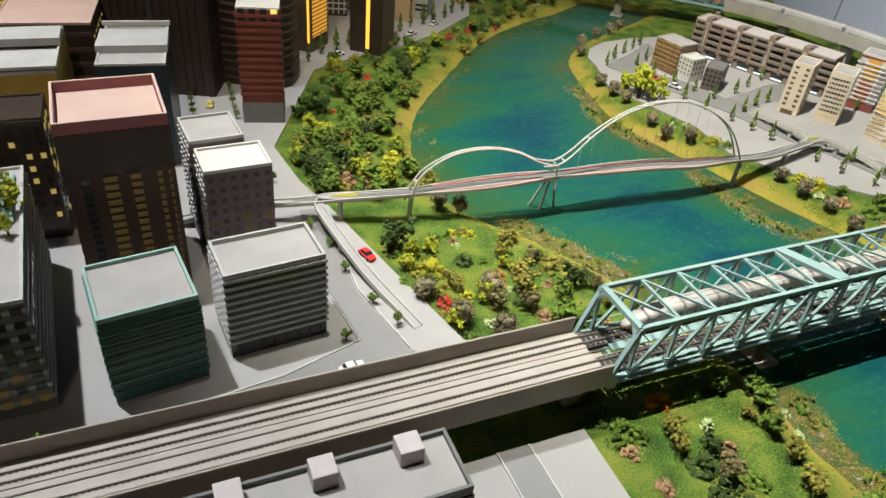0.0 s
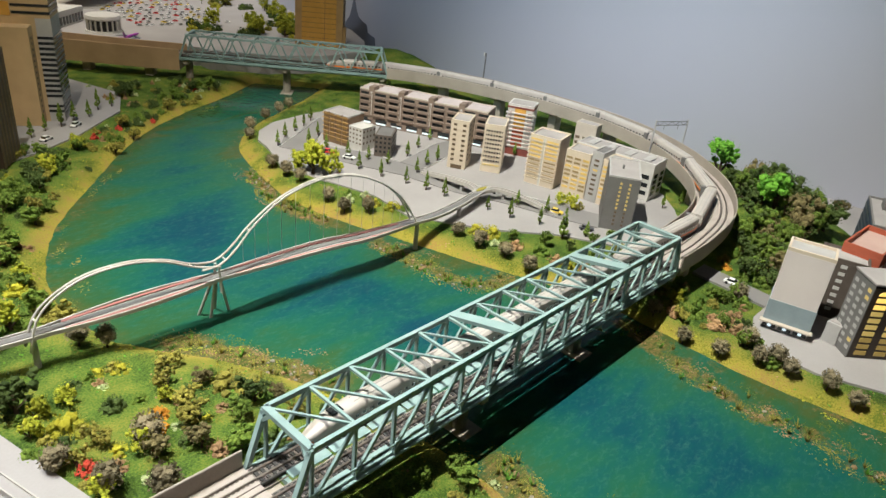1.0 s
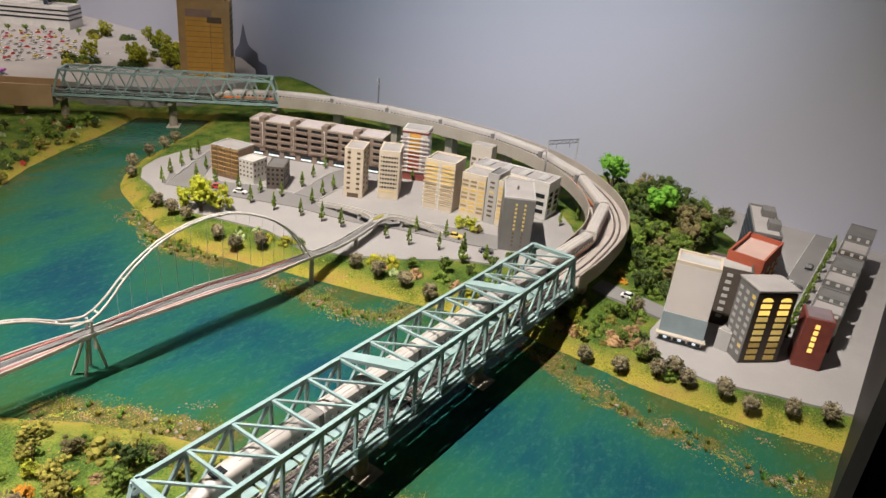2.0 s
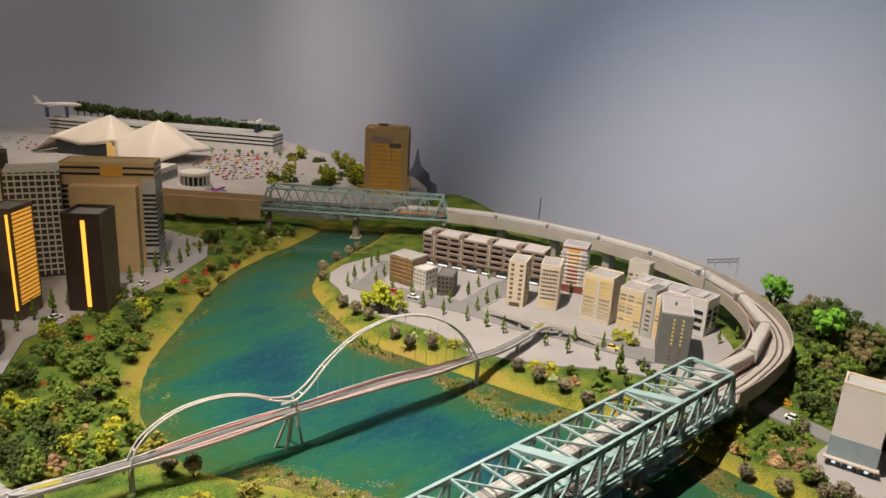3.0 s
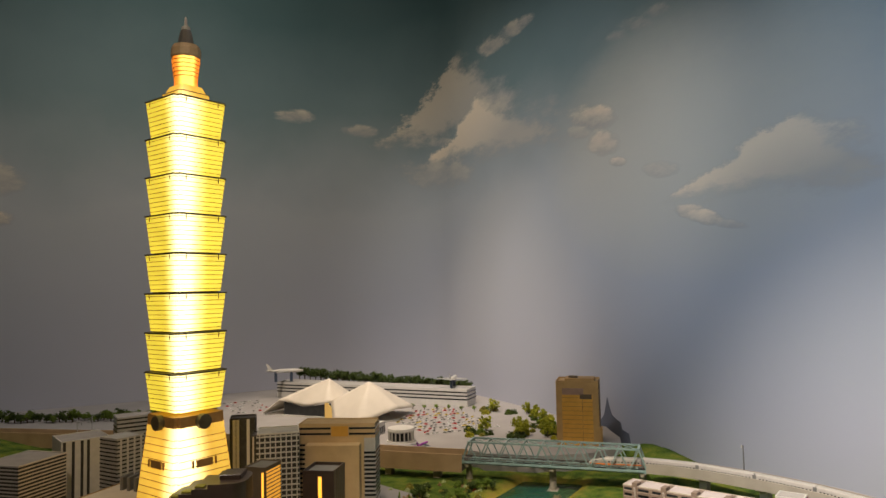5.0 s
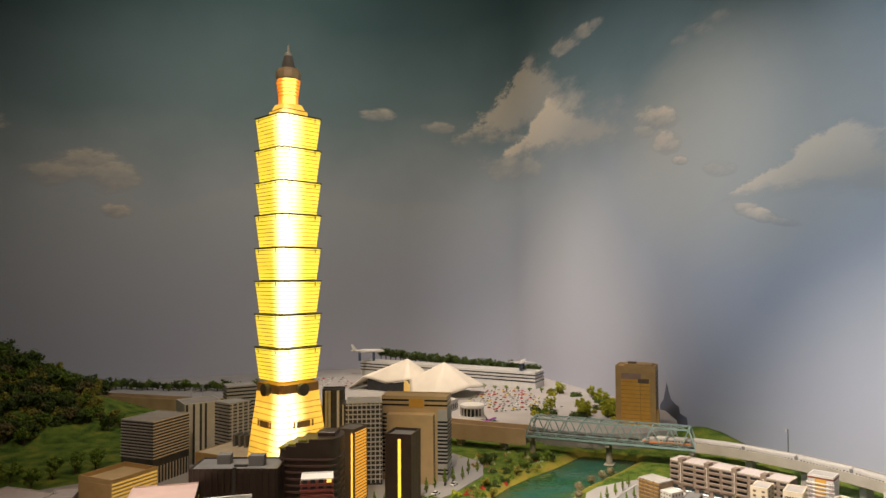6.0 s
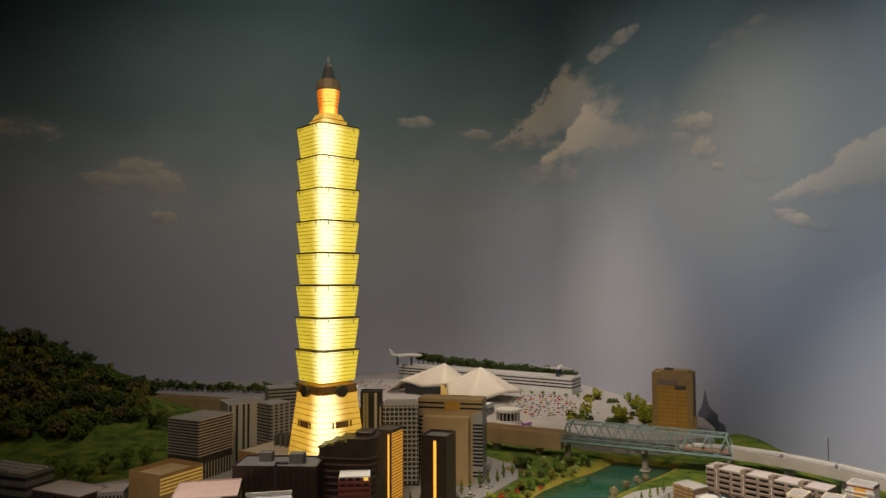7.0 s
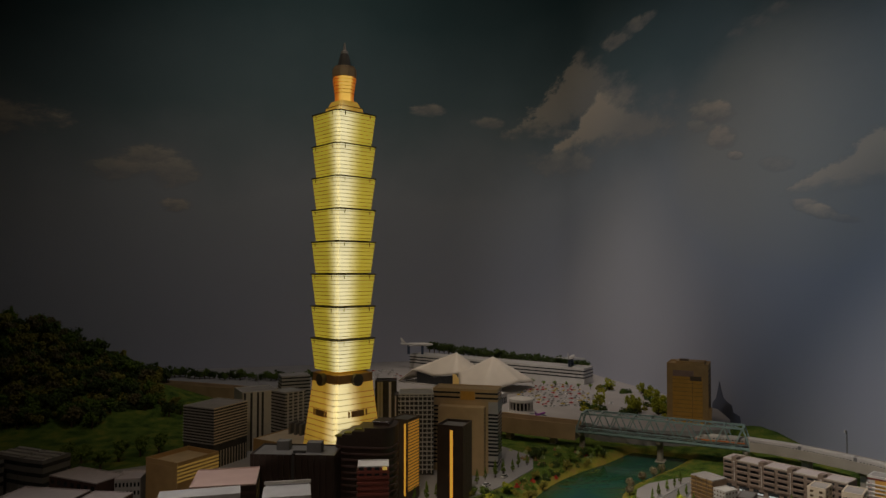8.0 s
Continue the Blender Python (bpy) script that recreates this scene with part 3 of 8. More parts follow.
def make_room():
    """Sky-painted backdrop with a rounded corner, and the plain room round it."""
    m, t, n, l, p = nodes_of("painted_sky_wall")
    co, sep = n.new("ShaderNodeTexCoord"), n.new("ShaderNodeSeparateXYZ")
    l.new(co.outputs["Object"], sep.inputs[0])
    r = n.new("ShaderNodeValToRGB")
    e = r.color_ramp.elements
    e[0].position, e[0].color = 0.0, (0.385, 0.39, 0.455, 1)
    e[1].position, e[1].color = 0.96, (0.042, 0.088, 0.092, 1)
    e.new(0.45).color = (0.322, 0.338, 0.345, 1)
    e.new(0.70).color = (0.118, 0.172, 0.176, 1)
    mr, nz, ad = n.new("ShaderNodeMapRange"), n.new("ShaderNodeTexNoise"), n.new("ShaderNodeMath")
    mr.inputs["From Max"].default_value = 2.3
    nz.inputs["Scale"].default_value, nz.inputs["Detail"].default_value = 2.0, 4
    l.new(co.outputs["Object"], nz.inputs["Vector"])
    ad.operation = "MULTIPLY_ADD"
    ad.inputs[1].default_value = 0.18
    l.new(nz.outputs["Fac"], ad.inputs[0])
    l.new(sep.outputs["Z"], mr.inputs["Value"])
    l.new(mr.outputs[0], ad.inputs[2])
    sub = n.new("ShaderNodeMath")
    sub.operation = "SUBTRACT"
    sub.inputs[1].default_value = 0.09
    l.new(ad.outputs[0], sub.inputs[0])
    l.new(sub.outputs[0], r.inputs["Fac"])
    # painted clouds: (along the wall, height, half width, half height, slant, weight)
    clouds = [(2.35, 1.41, 0.18, 0.033, -0.96, 0.6), (2.31, 1.24, 0.39, 0.086, -0.57, 0.5), (2.89, 1.79, 0.15, 0.046, -0.33, 0.7), (3.05, 1.81, 0.13, 0.039, -0.37, 0.7), (3.18, 1.81, 0.07, 0.027, -0.28, 0.7),
              (3.77, 1.54, 0.08, 0.022, -0.43, 0.55), (3.86, 1.55, 0.09, 0.03, -0.37, 0.55), (3.97, 1.56, 0.07, 0.025, -0.36, 0.5), (3.61, 1.26, 0.15, 0.055, -0.59, 0.8), (3.67, 1.15, 0.09, 0.05, -0.33, 0.8), (3.52, 1.22, 0.08, 0.029, -0.57, 0.6),
              (3.75, 1.06, 0.05, 0.02, -0.38, 0.85), (3.96, 1, 0.09, 0.03, -0.46, 0.65), (4.08, 0.84, 0.06, 0.023, -0.22, 0.85), (4.15, 0.81, 0.08, 0.025, -0.75, 0.85), (4.24, 0.78, 0.07, 0.016, -0.7, 0.6), (1.15, 1.61, 0.12, 0.039, 0.21, 0.7), (1.6, 1.54, 0.14, 0.04, -0.12, 0.6),
              (-0.48, 1.22, 0.17, 0.090, 0.09, 0.7), (-0.33, 1.16, 0.17, 0.085, 0.07, 0.65), (-0.62, 1.16, 0.14, 0.065, 0.09, 0.6), (-0.73, 1.17, 0.07, 0.036, 0.08, 0.35), (-0.32, 0.97, 0.09, 0.041, 0.06, 0.85), (4.40, 0.985, 0.14, 0.050, 0.6, 0.72), (4.56, 0.985, 0.12, 0.050, 0.2, 0.68), (5.1, 1.3, 0.3, 0.09, 0.3, 0.8),
              (5.35, 1.36, 0.25, 0.08, 0.3, 0.8), (-1.3, 1.4, 0.4, 0.12, 0.2, 0.8)]

    def calc(op, *xs):
        q = n.new("ShaderNodeMath")
        q.operation = op
        for k, v in enumerate(xs):
            if isinstance(v, (int, float)):
                q.inputs[k].default_value = v
            else:
                l.new(v, q.inputs[k])
        return q.outputs[0]

    along = calc("ADD", calc("SUBTRACT", sep.outputs["X"], sep.outputs["Y"]), Y1 + 0.04)
    cn = n.new("ShaderNodeTexNoise")
    cn.inputs["Scale"].default_value, cn.inputs["Detail"].default_value, cn.inputs["Roughness"].default_value = 9.5, 9, 0.70
    flat = n.new("ShaderNodeCombineXYZ")
    l.new(calc("MULTIPLY", along, 0.45), flat.inputs[0])
    l.new(sep.outputs["Z"], flat.inputs[1])
    l.new(flat.outputs[0], cn.inputs["Vector"])
    wob = calc("MULTIPLY_ADD", cn.outputs["Fac"], 5.2, -2.75)
    cover, top = 0.0, 0.0
    for uc, zc, ru, rz, sl, wt in clouds:
        ru, rz = ru * 1.12, rz * 1.15
        du = calc("DIVIDE", calc("SUBTRACT", along, uc), ru)
        dz = calc("SUBTRACT", calc("DIVIDE", calc("SUBTRACT", sep.outputs["Z"], zc), rz), calc("MULTIPLY", du, sl))
        q = calc("SUBTRACT", 1.0, calc("ADD", calc("MULTIPLY", du, du), calc("MULTIPLY", dz, dz)))
        f = calc("MULTIPLY", calc("SMOOTH_MIN", calc("MAXIMUM", calc("MULTIPLY_ADD", q, 1.7, wob), 0.0), 1.0, 0.3), wt)
        cover = calc("MAXIMUM", cover, f)
        top = calc("MAXIMUM", top, calc("MULTIPLY", f, calc("MULTIPLY_ADD", calc("ADD", dz, wob), 0.45, 0.5)))
    # wedge-shaped clouds: pointed foot, peak and trailing end on the wall, weight
    wb = calc("MULTIPLY_ADD", cn.outputs["Fac"], 2.2, -1.1)
    for (ua, za), (ub, zb), (uc, zc), wt in (((1.79, 1.51), (2.46, 1.82), (3.18, 1.42), 0.80), ((2.22, 1.345), (2.74, 1.56), (3.36, 1.24), 0.92), ((4.05, 0.915), (4.47, 1.095), (4.72, 0.88), 0.92)):
        def below(u0, z0, u1, z1):
            k = (z1 - z0) / (u1 - u0)
            return calc("SUBTRACT", calc("MULTIPLY_ADD", along, k, z0 - k * u0), sep.outputs["Z"])

        hgt = zb - (za + zc) / 2
        e1 = calc("MULTIPLY_ADD", wb, hgt * 0.58, below(ua, za, ub, zb))
        e2 = calc("MULTIPLY_ADD", wb, hgt * 0.60, below(ub, zb, uc, zc))
        e3 = calc("MULTIPLY_ADD", wb, hgt * 0.45, calc("MULTIPLY", below(ua, za, uc, zc), -1.0))
        f = wt
        for e, soft, lift in ((e1, 0.18, 0.05), (e2, 0.48, 0.28), (e3, 0.40, 0.30)):
            g = n.new("ShaderNodeMapRange")
            g.interpolation_type = "SMOOTHSTEP"
            g.inputs["From Min"].default_value, g.inputs["From Max"].default_value = -lift * hgt, (soft - lift) * hgt + 0.004
            l.new(e, g.inputs["Value"])
            f = calc("MULTIPLY", g.outputs[0], f)
        lit = calc("MAXIMUM", calc("SUBTRACT", calc("MULTIPLY_ADD", wb, 0.25, 0.95), calc("DIVIDE", calc("MAXIMUM", e1, 0.0), hgt * 1.7)), 0.22)
        top = calc("ADD", calc("MULTIPLY", top, calc("SUBTRACT", 1.0, f)), calc("MULTIPLY", f, calc("MULTIPLY", lit, wt)))
        cover = calc("MAXIMUM", cover, f)
    # broad beige haze painted beyond the corner
    hu, hz = calc("DIVIDE", calc("SUBTRACT", along, 4.05), 0.75), calc("DIVIDE", calc("SUBTRACT", sep.outputs["Z"], 1.10), 0.52)
    haze = calc("MULTIPLY_ADD", calc("ADD", calc("MULTIPLY", hu, hu), calc("MULTIPLY", hz, hz)), -1.0, 1.0)
    haze = calc("MULTIPLY", calc("SMOOTH_MIN", calc("MAXIMUM", calc("MULTIPLY_ADD", wb, 0.15, haze), 0.0), 1.0, 0.4), 0.85)
    hm = n.new("ShaderNodeMix")
    hm.data_type = "RGBA"
    l.new(haze, hm.inputs[0])
    l.new(r.outputs["Color"], hm.inputs[6])
    hm.inputs[7].default_value = (0.43, 0.405, 0.335, 1)
    cc, cm = n.new("ShaderNodeMix"), n.new("ShaderNodeMix")
    cc.data_type = cm.data_type = "RGBA"
    cc.inputs[6].default_value, cc.inputs[7].default_value = (0.25, 0.25, 0.24, 1), (0.80, 0.64, 0.45, 1)
    l.new(top, cc.inputs[0])
    l.new(calc("MULTIPLY", cover, 0.95), cm.inputs[0])
    l.new(hm.outputs[2], cm.inputs[6])
    l.new(cc.outputs[2], cm.inputs[7])
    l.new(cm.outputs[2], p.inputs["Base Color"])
    p.inputs["Roughness"].default_value = 0.8
    R = 0.55
    line = [(X1, -2.6)] + [(X1, Y1 - R)] + [(X1 - R + R * math.cos(a), Y1 - R + R * math.sin(a)) for a in np.linspace(0.08, math.pi / 2, 16)] + [(-2.6, Y1)]
    pts = [(x, y, -0.9) for x, y in line]
    bm = bmesh.new()
    H = 3.9
    rr = sides(pts)
    for off, flip in ((0.0, False), (0.06, True)):
        vs = [(bm.verts.new((x + s[0] * off, y + s[1] * off, -0.9)), bm.verts.new((x + s[0] * off, y + s[1] * off, H - 0.9))) for (x, y), s in zip(line, rr)]
        for (a, b), (c, d) in zip(vs, vs[1:]):
            bm.faces.new((a, b, d, c) if flip else (a, c, d, b))
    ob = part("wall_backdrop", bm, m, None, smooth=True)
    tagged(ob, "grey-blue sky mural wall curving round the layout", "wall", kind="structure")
    M["plain"] = surface("dark_room_paint", (0.05, 0.05, 0.055), (0.04, 0.04, 0.045), 0.9, scale=3)
    for name, c, s in (("wall_south", (-0.4, -2.65, 1.05), (4.5, 0.1, 3.9)), ("wall_west", (-2.65, 0.6, 1.05), (0.1, 6.5, 3.9)), ("floor", (-0.4, 0.6, -0.95), (4.6, 6.6, 0.1)), ("ceiling", (-0.4, 0.6, 3.05), (4.6, 6.6, 0.1))):
        bm = bmesh.new()
        cube(bm, *c, *s)
        tagged(part(name, bm, M["plain"], None), "plain dark " + name.split("_")[0] + " of the exhibition room", name.split("_")[0], kind="structure")
    bm = bmesh.new()
    cube(bm, 0.045, -0.075, -0.48, 3.49, 0.06, 0.84)
    tagged(part("baseboard", bm, M["plain"], None), "dark fascia along the front of the layout", "fascia", kind="structure")
    bm = bmesh.new()
    cube(bm, 1.34, -0.0135, 0.15, 0.90, 0.014, 0.5)
    M["frame"] = surface("dark_brown_frame", (0.012, 0.011, 0.011), (0.018, 0.016, 0.015), 0.6, scale=15)
    tagged(part("partition", bm, M["frame"], None), "dark brown end panel of the display", "panel", kind="structure")


make_room()


# ---- railway ----
ZR = 0.055
CONTROL = [(-1.7, 0.418), (-1.0, 0.418), (-0.4, 0.418), (0.0, 0.418), (0.39, 0.418), (0.73, 0.418), (1.08, 0.418), (1.19, 0.419), (1.313, 0.437), (1.419, 0.489), (1.508, 0.574), (1.570, 0.671), (1.609, 0.788),
           (1.623, 0.92), (1.615, 1.06), (1.587, 1.193), (1.537, 1.333), (1.464, 1.447), (1.267, 1.642), (1.074, 1.834), (0.93, 1.98), (0.78, 2.15), (0.58, 2.40), (0.30, 2.68), (0.0, 2.92), (-0.35, 3.20), (-0.8, 3.50), (-1.3, 3.7)]
ZF = 0.064
# the line climbs a little round the bend, from the near bridge to the far one
TRACK = spline([(x, y, ZR + (ZF - ZR) * min(1.0, max(0.0, (k - 6) / 6))) for k, (x, y) in enumerate(CONTROL)], 0.012)
ARC = np.concatenate([[0], np.cumsum(np.linalg.norm(np.diff(TRACK, axis=0), axis=1))])
RIGHT = sides(TRACK)


def arc_of(x, y):
    return float(ARC[np.argmin(np.hypot(TRACK[:, 0] - x, TRACK[:, 1] - y))])


def at_arc(s, off=0.0):
    p = np.array([np.interp(s, ARC, TRACK[:, k]) for k in range(3)])
    r = np.array([np.interp(s, ARC, RIGHT[:, k]) for k in range(2)])
    return p[0] + r[0] * off, p[1] + r[1] * off, math.degrees(math.atan2(r[0], -r[1]))


def deck_z(s):
    return float(np.interp(s, ARC, TRACK[:, 2]))


def stretch(s0, s1):
    k = (ARC >= s0) & (ARC <= s1)
    return TRACK[k]


S_B1, S_B1E, S_B2, S_B2E = arc_of(0.388, 0.418), arc_of(1.08, 0.418), arc_of(1.464, 1.447), arc_of(1.074, 1.834)


def rod(parent, name, mat, a, b, w, h=None, label=""):
    bm = bmesh.new()
    bar(bm, a, b, w, h)
    return part(name, bm, M[mat], parent, label)


# warmer copy of the parapet concrete; the tan paints in warm light
M["warmlit_wall"] = surface("warm_lit_embankment_wall", (0.44, 0.31, 0.18), (0.36, 0.25, 0.14), 0.8, scale=20, fine=500)


def viaduct(label, s0, s1, low=-0.008, wall="parapet"):
    t = thing("viaduct", label, "viaduct", kind="structure")
    pts = stretch(s0, s1)
    part("deck", sweep(pts, rect(-0.0350, 0.0350, low, 0)), M["slab"], t)
    for u in (-0.0363, 0.0363):
        part("parapet", sweep(pts, [(u - 0.0012, low - 0.002), (u + 0.0012, low - 0.002), (u + 0.0012, 0.0172), (u + 0.0007, 0.0182), (u - 0.0007, 0.0182), (u - 0.0012, 0.0172)]), M[wall], t)
    for s in np.arange(s0 + 0.09, s1, 0.165):
        x, y, a = at_arc(s)
        box(t, "pier", "parapet", x, y, -0.02, 0.022, 0.03, deck_z(s) + 0.008, a, bevel=0.002)
        box(t, "pier_cap", "parapet", x, y, deck_z(s) - 0.015, 0.03, 0.058, 0.008, a)
    return t


viaduct("double-track concrete viaduct across the town", ARC[0], S_B1)
viaduct("double-track concrete viaduct bending round the peninsula", S_B1E, S_B2)
viaduct("low railway embankment wall along the airport apron", S_B2E, ARC[-1], -0.035, "warmlit_wall")


def double_track():
    t = thing("railway_track", "double railway track of brown rails on pale slabs", "railway track", kind="structure")
    for off in (-0.018, 0.018):
        part("track_slab", sweep(TRACK, rect(off - 0.0105, off + 0.0105, 0.0, 0.0012)), M["slab"], t)
        for g in (-0.0047, 0.0047):
            part("rail", sweep(TRACK, rect(off + g - 0.0006, off + g + 0.0006, 0.001, 0.0036)), M["rail"], t)
        bm = bmesh.new()
        for s in np.arange(arc_of(-0.5, 0.418), arc_of(0.9, 2.0), 0.0046):
            x, y, a = at_arc(s, off)
            m = pose(x, y, deck_z(s) + 0.0016, 0, 0, a)
            for g in (-0.0047, 0.0047):
                cube(bm, 0, g, 0, 0.0024, 0.0034, 0.0010, m)
        tagged(part("fastening_strip", bm, M["sleeper"], t), kind="stuff")
    part("centre_strip", sweep(TRACK, rect(-0.0006, 0.0006, 0.0, 0.0012)), M["sleeper"], t)


double_track()


def truss(name, label, x0, x1, width, panels, height, warren, gussets=(), lift=0.0):
    """A through truss along local x, centred, deck at z 0; top chord from x0 to x1."""
    t = thing(name, label, "railway bridge")
    step, half, foot = (x1 - x0) / panels, width / 2, 0.022
    low, top = -0.006, height
    for sy in (-half, half):
        rod(t, "top_chord", "truss", (x0, sy, top), (x1, sy, top), 0.0042, 0.005)
        rod(t, "bottom_chord", "truss", (x0 - foot, sy, low), (x1 + foot, sy, low), 0.0045, 0.009)
        rod(t, "hand_rail", "truss", (x0 - foot * 0.5, sy * 1.1, 0.008), (x1 + foot * 0.5, sy * 1.1, 0.008), 0.0012)
        rod(t, "walkway", "truss", (x0 - foot * 0.5, sy * 1.05, low), (x1 + foot * 0.5, sy * 1.05, low), 0.008, 0.0015)
        for e, d in ((x0, -foot), (x1, foot)):
            rod(t, "end_post", "truss", (e + d, sy, low), (e, sy, top), 0.005, 0.0048)
        for k in range(panels + 1):
            x = x0 + k * step
            rod(t, "rail_post", "truss", (x, sy * 1.1, low), (x, sy * 1.1, 0.008), 0.001)
            if warren:
                if k < panels:
                    rod(t, "diagonal", "truss", (x, sy, top), (x + step / 2, sy, low), 0.0028, 0.0032)
                    rod(t, "diagonal", "truss", (x + step, sy, top), (x + step / 2, sy, low), 0.0028, 0.0032)
            else:
                rod(t, "vertical", "truss", (x, sy, low), (x, sy, top), 0.0026, 0.0034)
                if k < panels:
                    rod(t, "diagonal", "truss", (x, sy, low), (x + step, sy, top), 0.0028, 0.0036)
                    box(t, "gusset", "truss", x, sy, top - 0.006, 0.009, 0.0016, 0.006)
    for k in range(panels + 1):
        x = x0 + k * step
        rod(t, "top_strut", "truss", (x, -half, top), (x, half, top), 0.0028)
        if k < panels:
            rod(t, "lacing", "truss", (x, half, top), (x + step, -half, top), 0.0022)
            if warren:
                rod(t, "lacing", "truss", (x, -half, top - 0.0001), (x + step, half, top - 0.0001), 0.0018)
        rod(t, "floor_beam", "truss", (x, -half, low), (x, half, low), 0.004, 0.006)
    for k in gussets:
        x = x0 + k * step
        bm = prism([(x, half), (x + 0.3 * step, half), (x + step, -half), (x + 0.62 * step, -half)], top - 0.0012, top + 0.0032)
        part("gusset_plate", bm, M["truss"], t)
    for e, d in ((x0, -1), (x1, 1)):
        rod(t, "portal_beam", "truss", (e, -half, top), (e, half, top), 0.0065, 0.005)
        for sy in (-1, 1):
            rod(t, "portal_brace", "truss", (e + d * 0.004, sy * half, top - 0.011), (e + d * 0.001, sy * (half - 0.012), top), 0.0035)
    for off in (-0.018, 0.018):
        box(t, "track_bed", "black", (x0 + x1) / 2, off, -0.003, x1 - x0 + 2 * foot, 0.022, 0.0042)
        for g in (-0.0047, 0.0047):
            box(t, "rail", "rail", (x0 + x1) / 2, off + g, 0.001, x1 - x0 + 2 * foot, 0.0012, 0.0028)
    n = int((x1 - x0 + 2 * foot) / 0.0062)
    sl = bmesh.new()
    for k in range(n):
        for off in (-0.018, 0.018):
            cube(sl, x0 - foot + (k + 0.5) * 0.0062, off, 0.0015, 0.0028, 0.018, 0.0016)
    tagged(part("sleeper_strip", sl, M["black"], t), kind="stuff")
    for k in range(panels):
        box(t, "centre_plate", "truss", x0 + (k + 0.5) * step, 0, 0.0015, step * 0.94, 0.010, 0.0015)
        for sy in (-1, 1):
            box(t, "side_plate", "truss", x0 + (k + 0.5) * step, sy * (half - 0.0035), 0.001, step * 0.9, 0.005, 0.0015)
    return t


near_bridge = truss("truss_bridge", "pale sea-green steel truss railway bridge over the river", -0.322, 0.322, 0.066, 14, 0.056, False, (5, 10))
near_bridge.matrix_world = pose(0.732, 0.417, ZR)
far_bridge = truss("truss_bridge", "pale green truss railway bridge with crossed diagonals", -0.254, 0.254, 0.066, 9, 0.056, True)
far_bridge.matrix_world = pose(1.269, 1.640, ZF, 0, 0, 135)


def bridge_pier(x, y, rz, h=0.062):
    t = thing("bridge_pier", "weathered grey bridge pier with a flared cap", "bridge pier", x, y, -0.03, rz, "bridge piers")
    part("shaft", lathe([(0.011, 0), (0.010, h - 0.01)], 10), M["stone"], t)
    box(t, "cap", "parapet", 0, 0, h - 0.006, 0.022, 0.056, 0.011, bevel=0.002)
    box(t, "footing", "parapet", 0, 0, 0, 0.034, 0.05, 0.014, bevel=0.002)
    for sy in (-0.028, 0.028):
        box(t, "bearing", "parapet", 0, sy, h - 0.008, 0.012, 0.01, 0.01, bevel=0.001)


for x in (0.396, 0.64, 0.87, 1.075):
    bridge_pier(x, 0.417, 0, 0.072)
for k in (-0.262, 0.0, 0.262):
    bridge_pier(1.269 - 0.7071 * k, 1.640 + 0.7071 * k, 135, 0.081)


# ---- the train, from the near bridge round the bend to the far bridge ----
def car_mesh(length, nose):
    """Body along x; the section is rounded, and the nose tapers."""
    bm = bmesh.new()
    w, h = 0.0105, 0.0225
    sec = [(-0.82, 0.0), (-1.0, 0.12), (-1.0, 0.66), (-0.92, 0.86), (-0.66, 0.97), (0, 1.0), (0.66, 0.97), (0.92, 0.86), (1.0, 0.66), (1.0, 0.12), (0.82, 0.0)]
    stations = [(-length / 2, 1, 1)] + ([(length / 2, 1, 1)] if not nose else [(length / 2 - 0.062, 1, 1), (length / 2 - 0.048, 0.99, 0.96), (length / 2 - 0.030, 0.92, 0.80), (length / 2 - 0.014, 0.74, 0.56), (length / 2 - 0.004, 0.46, 0.34), (length / 2, 0.2, 0.2)])
    rings = [[bm.verts.new((x, y * w * a, 0.003 + z * h * b)) for y, z in sec] for x, a, b in stations]
    for r, q in zip(rings, rings[1:]):
        for k in range(len(sec)):
            bm.faces.new((r[k], r[(k + 1) % len(sec)], q[(k + 1) % len(sec)], q[k]))
    bm.faces.new(rings[0][::-1])
    bm.faces.new(rings[-1])
    bmesh.ops.recalc_face_normals(bm, faces=bm.faces[:])
    return bm


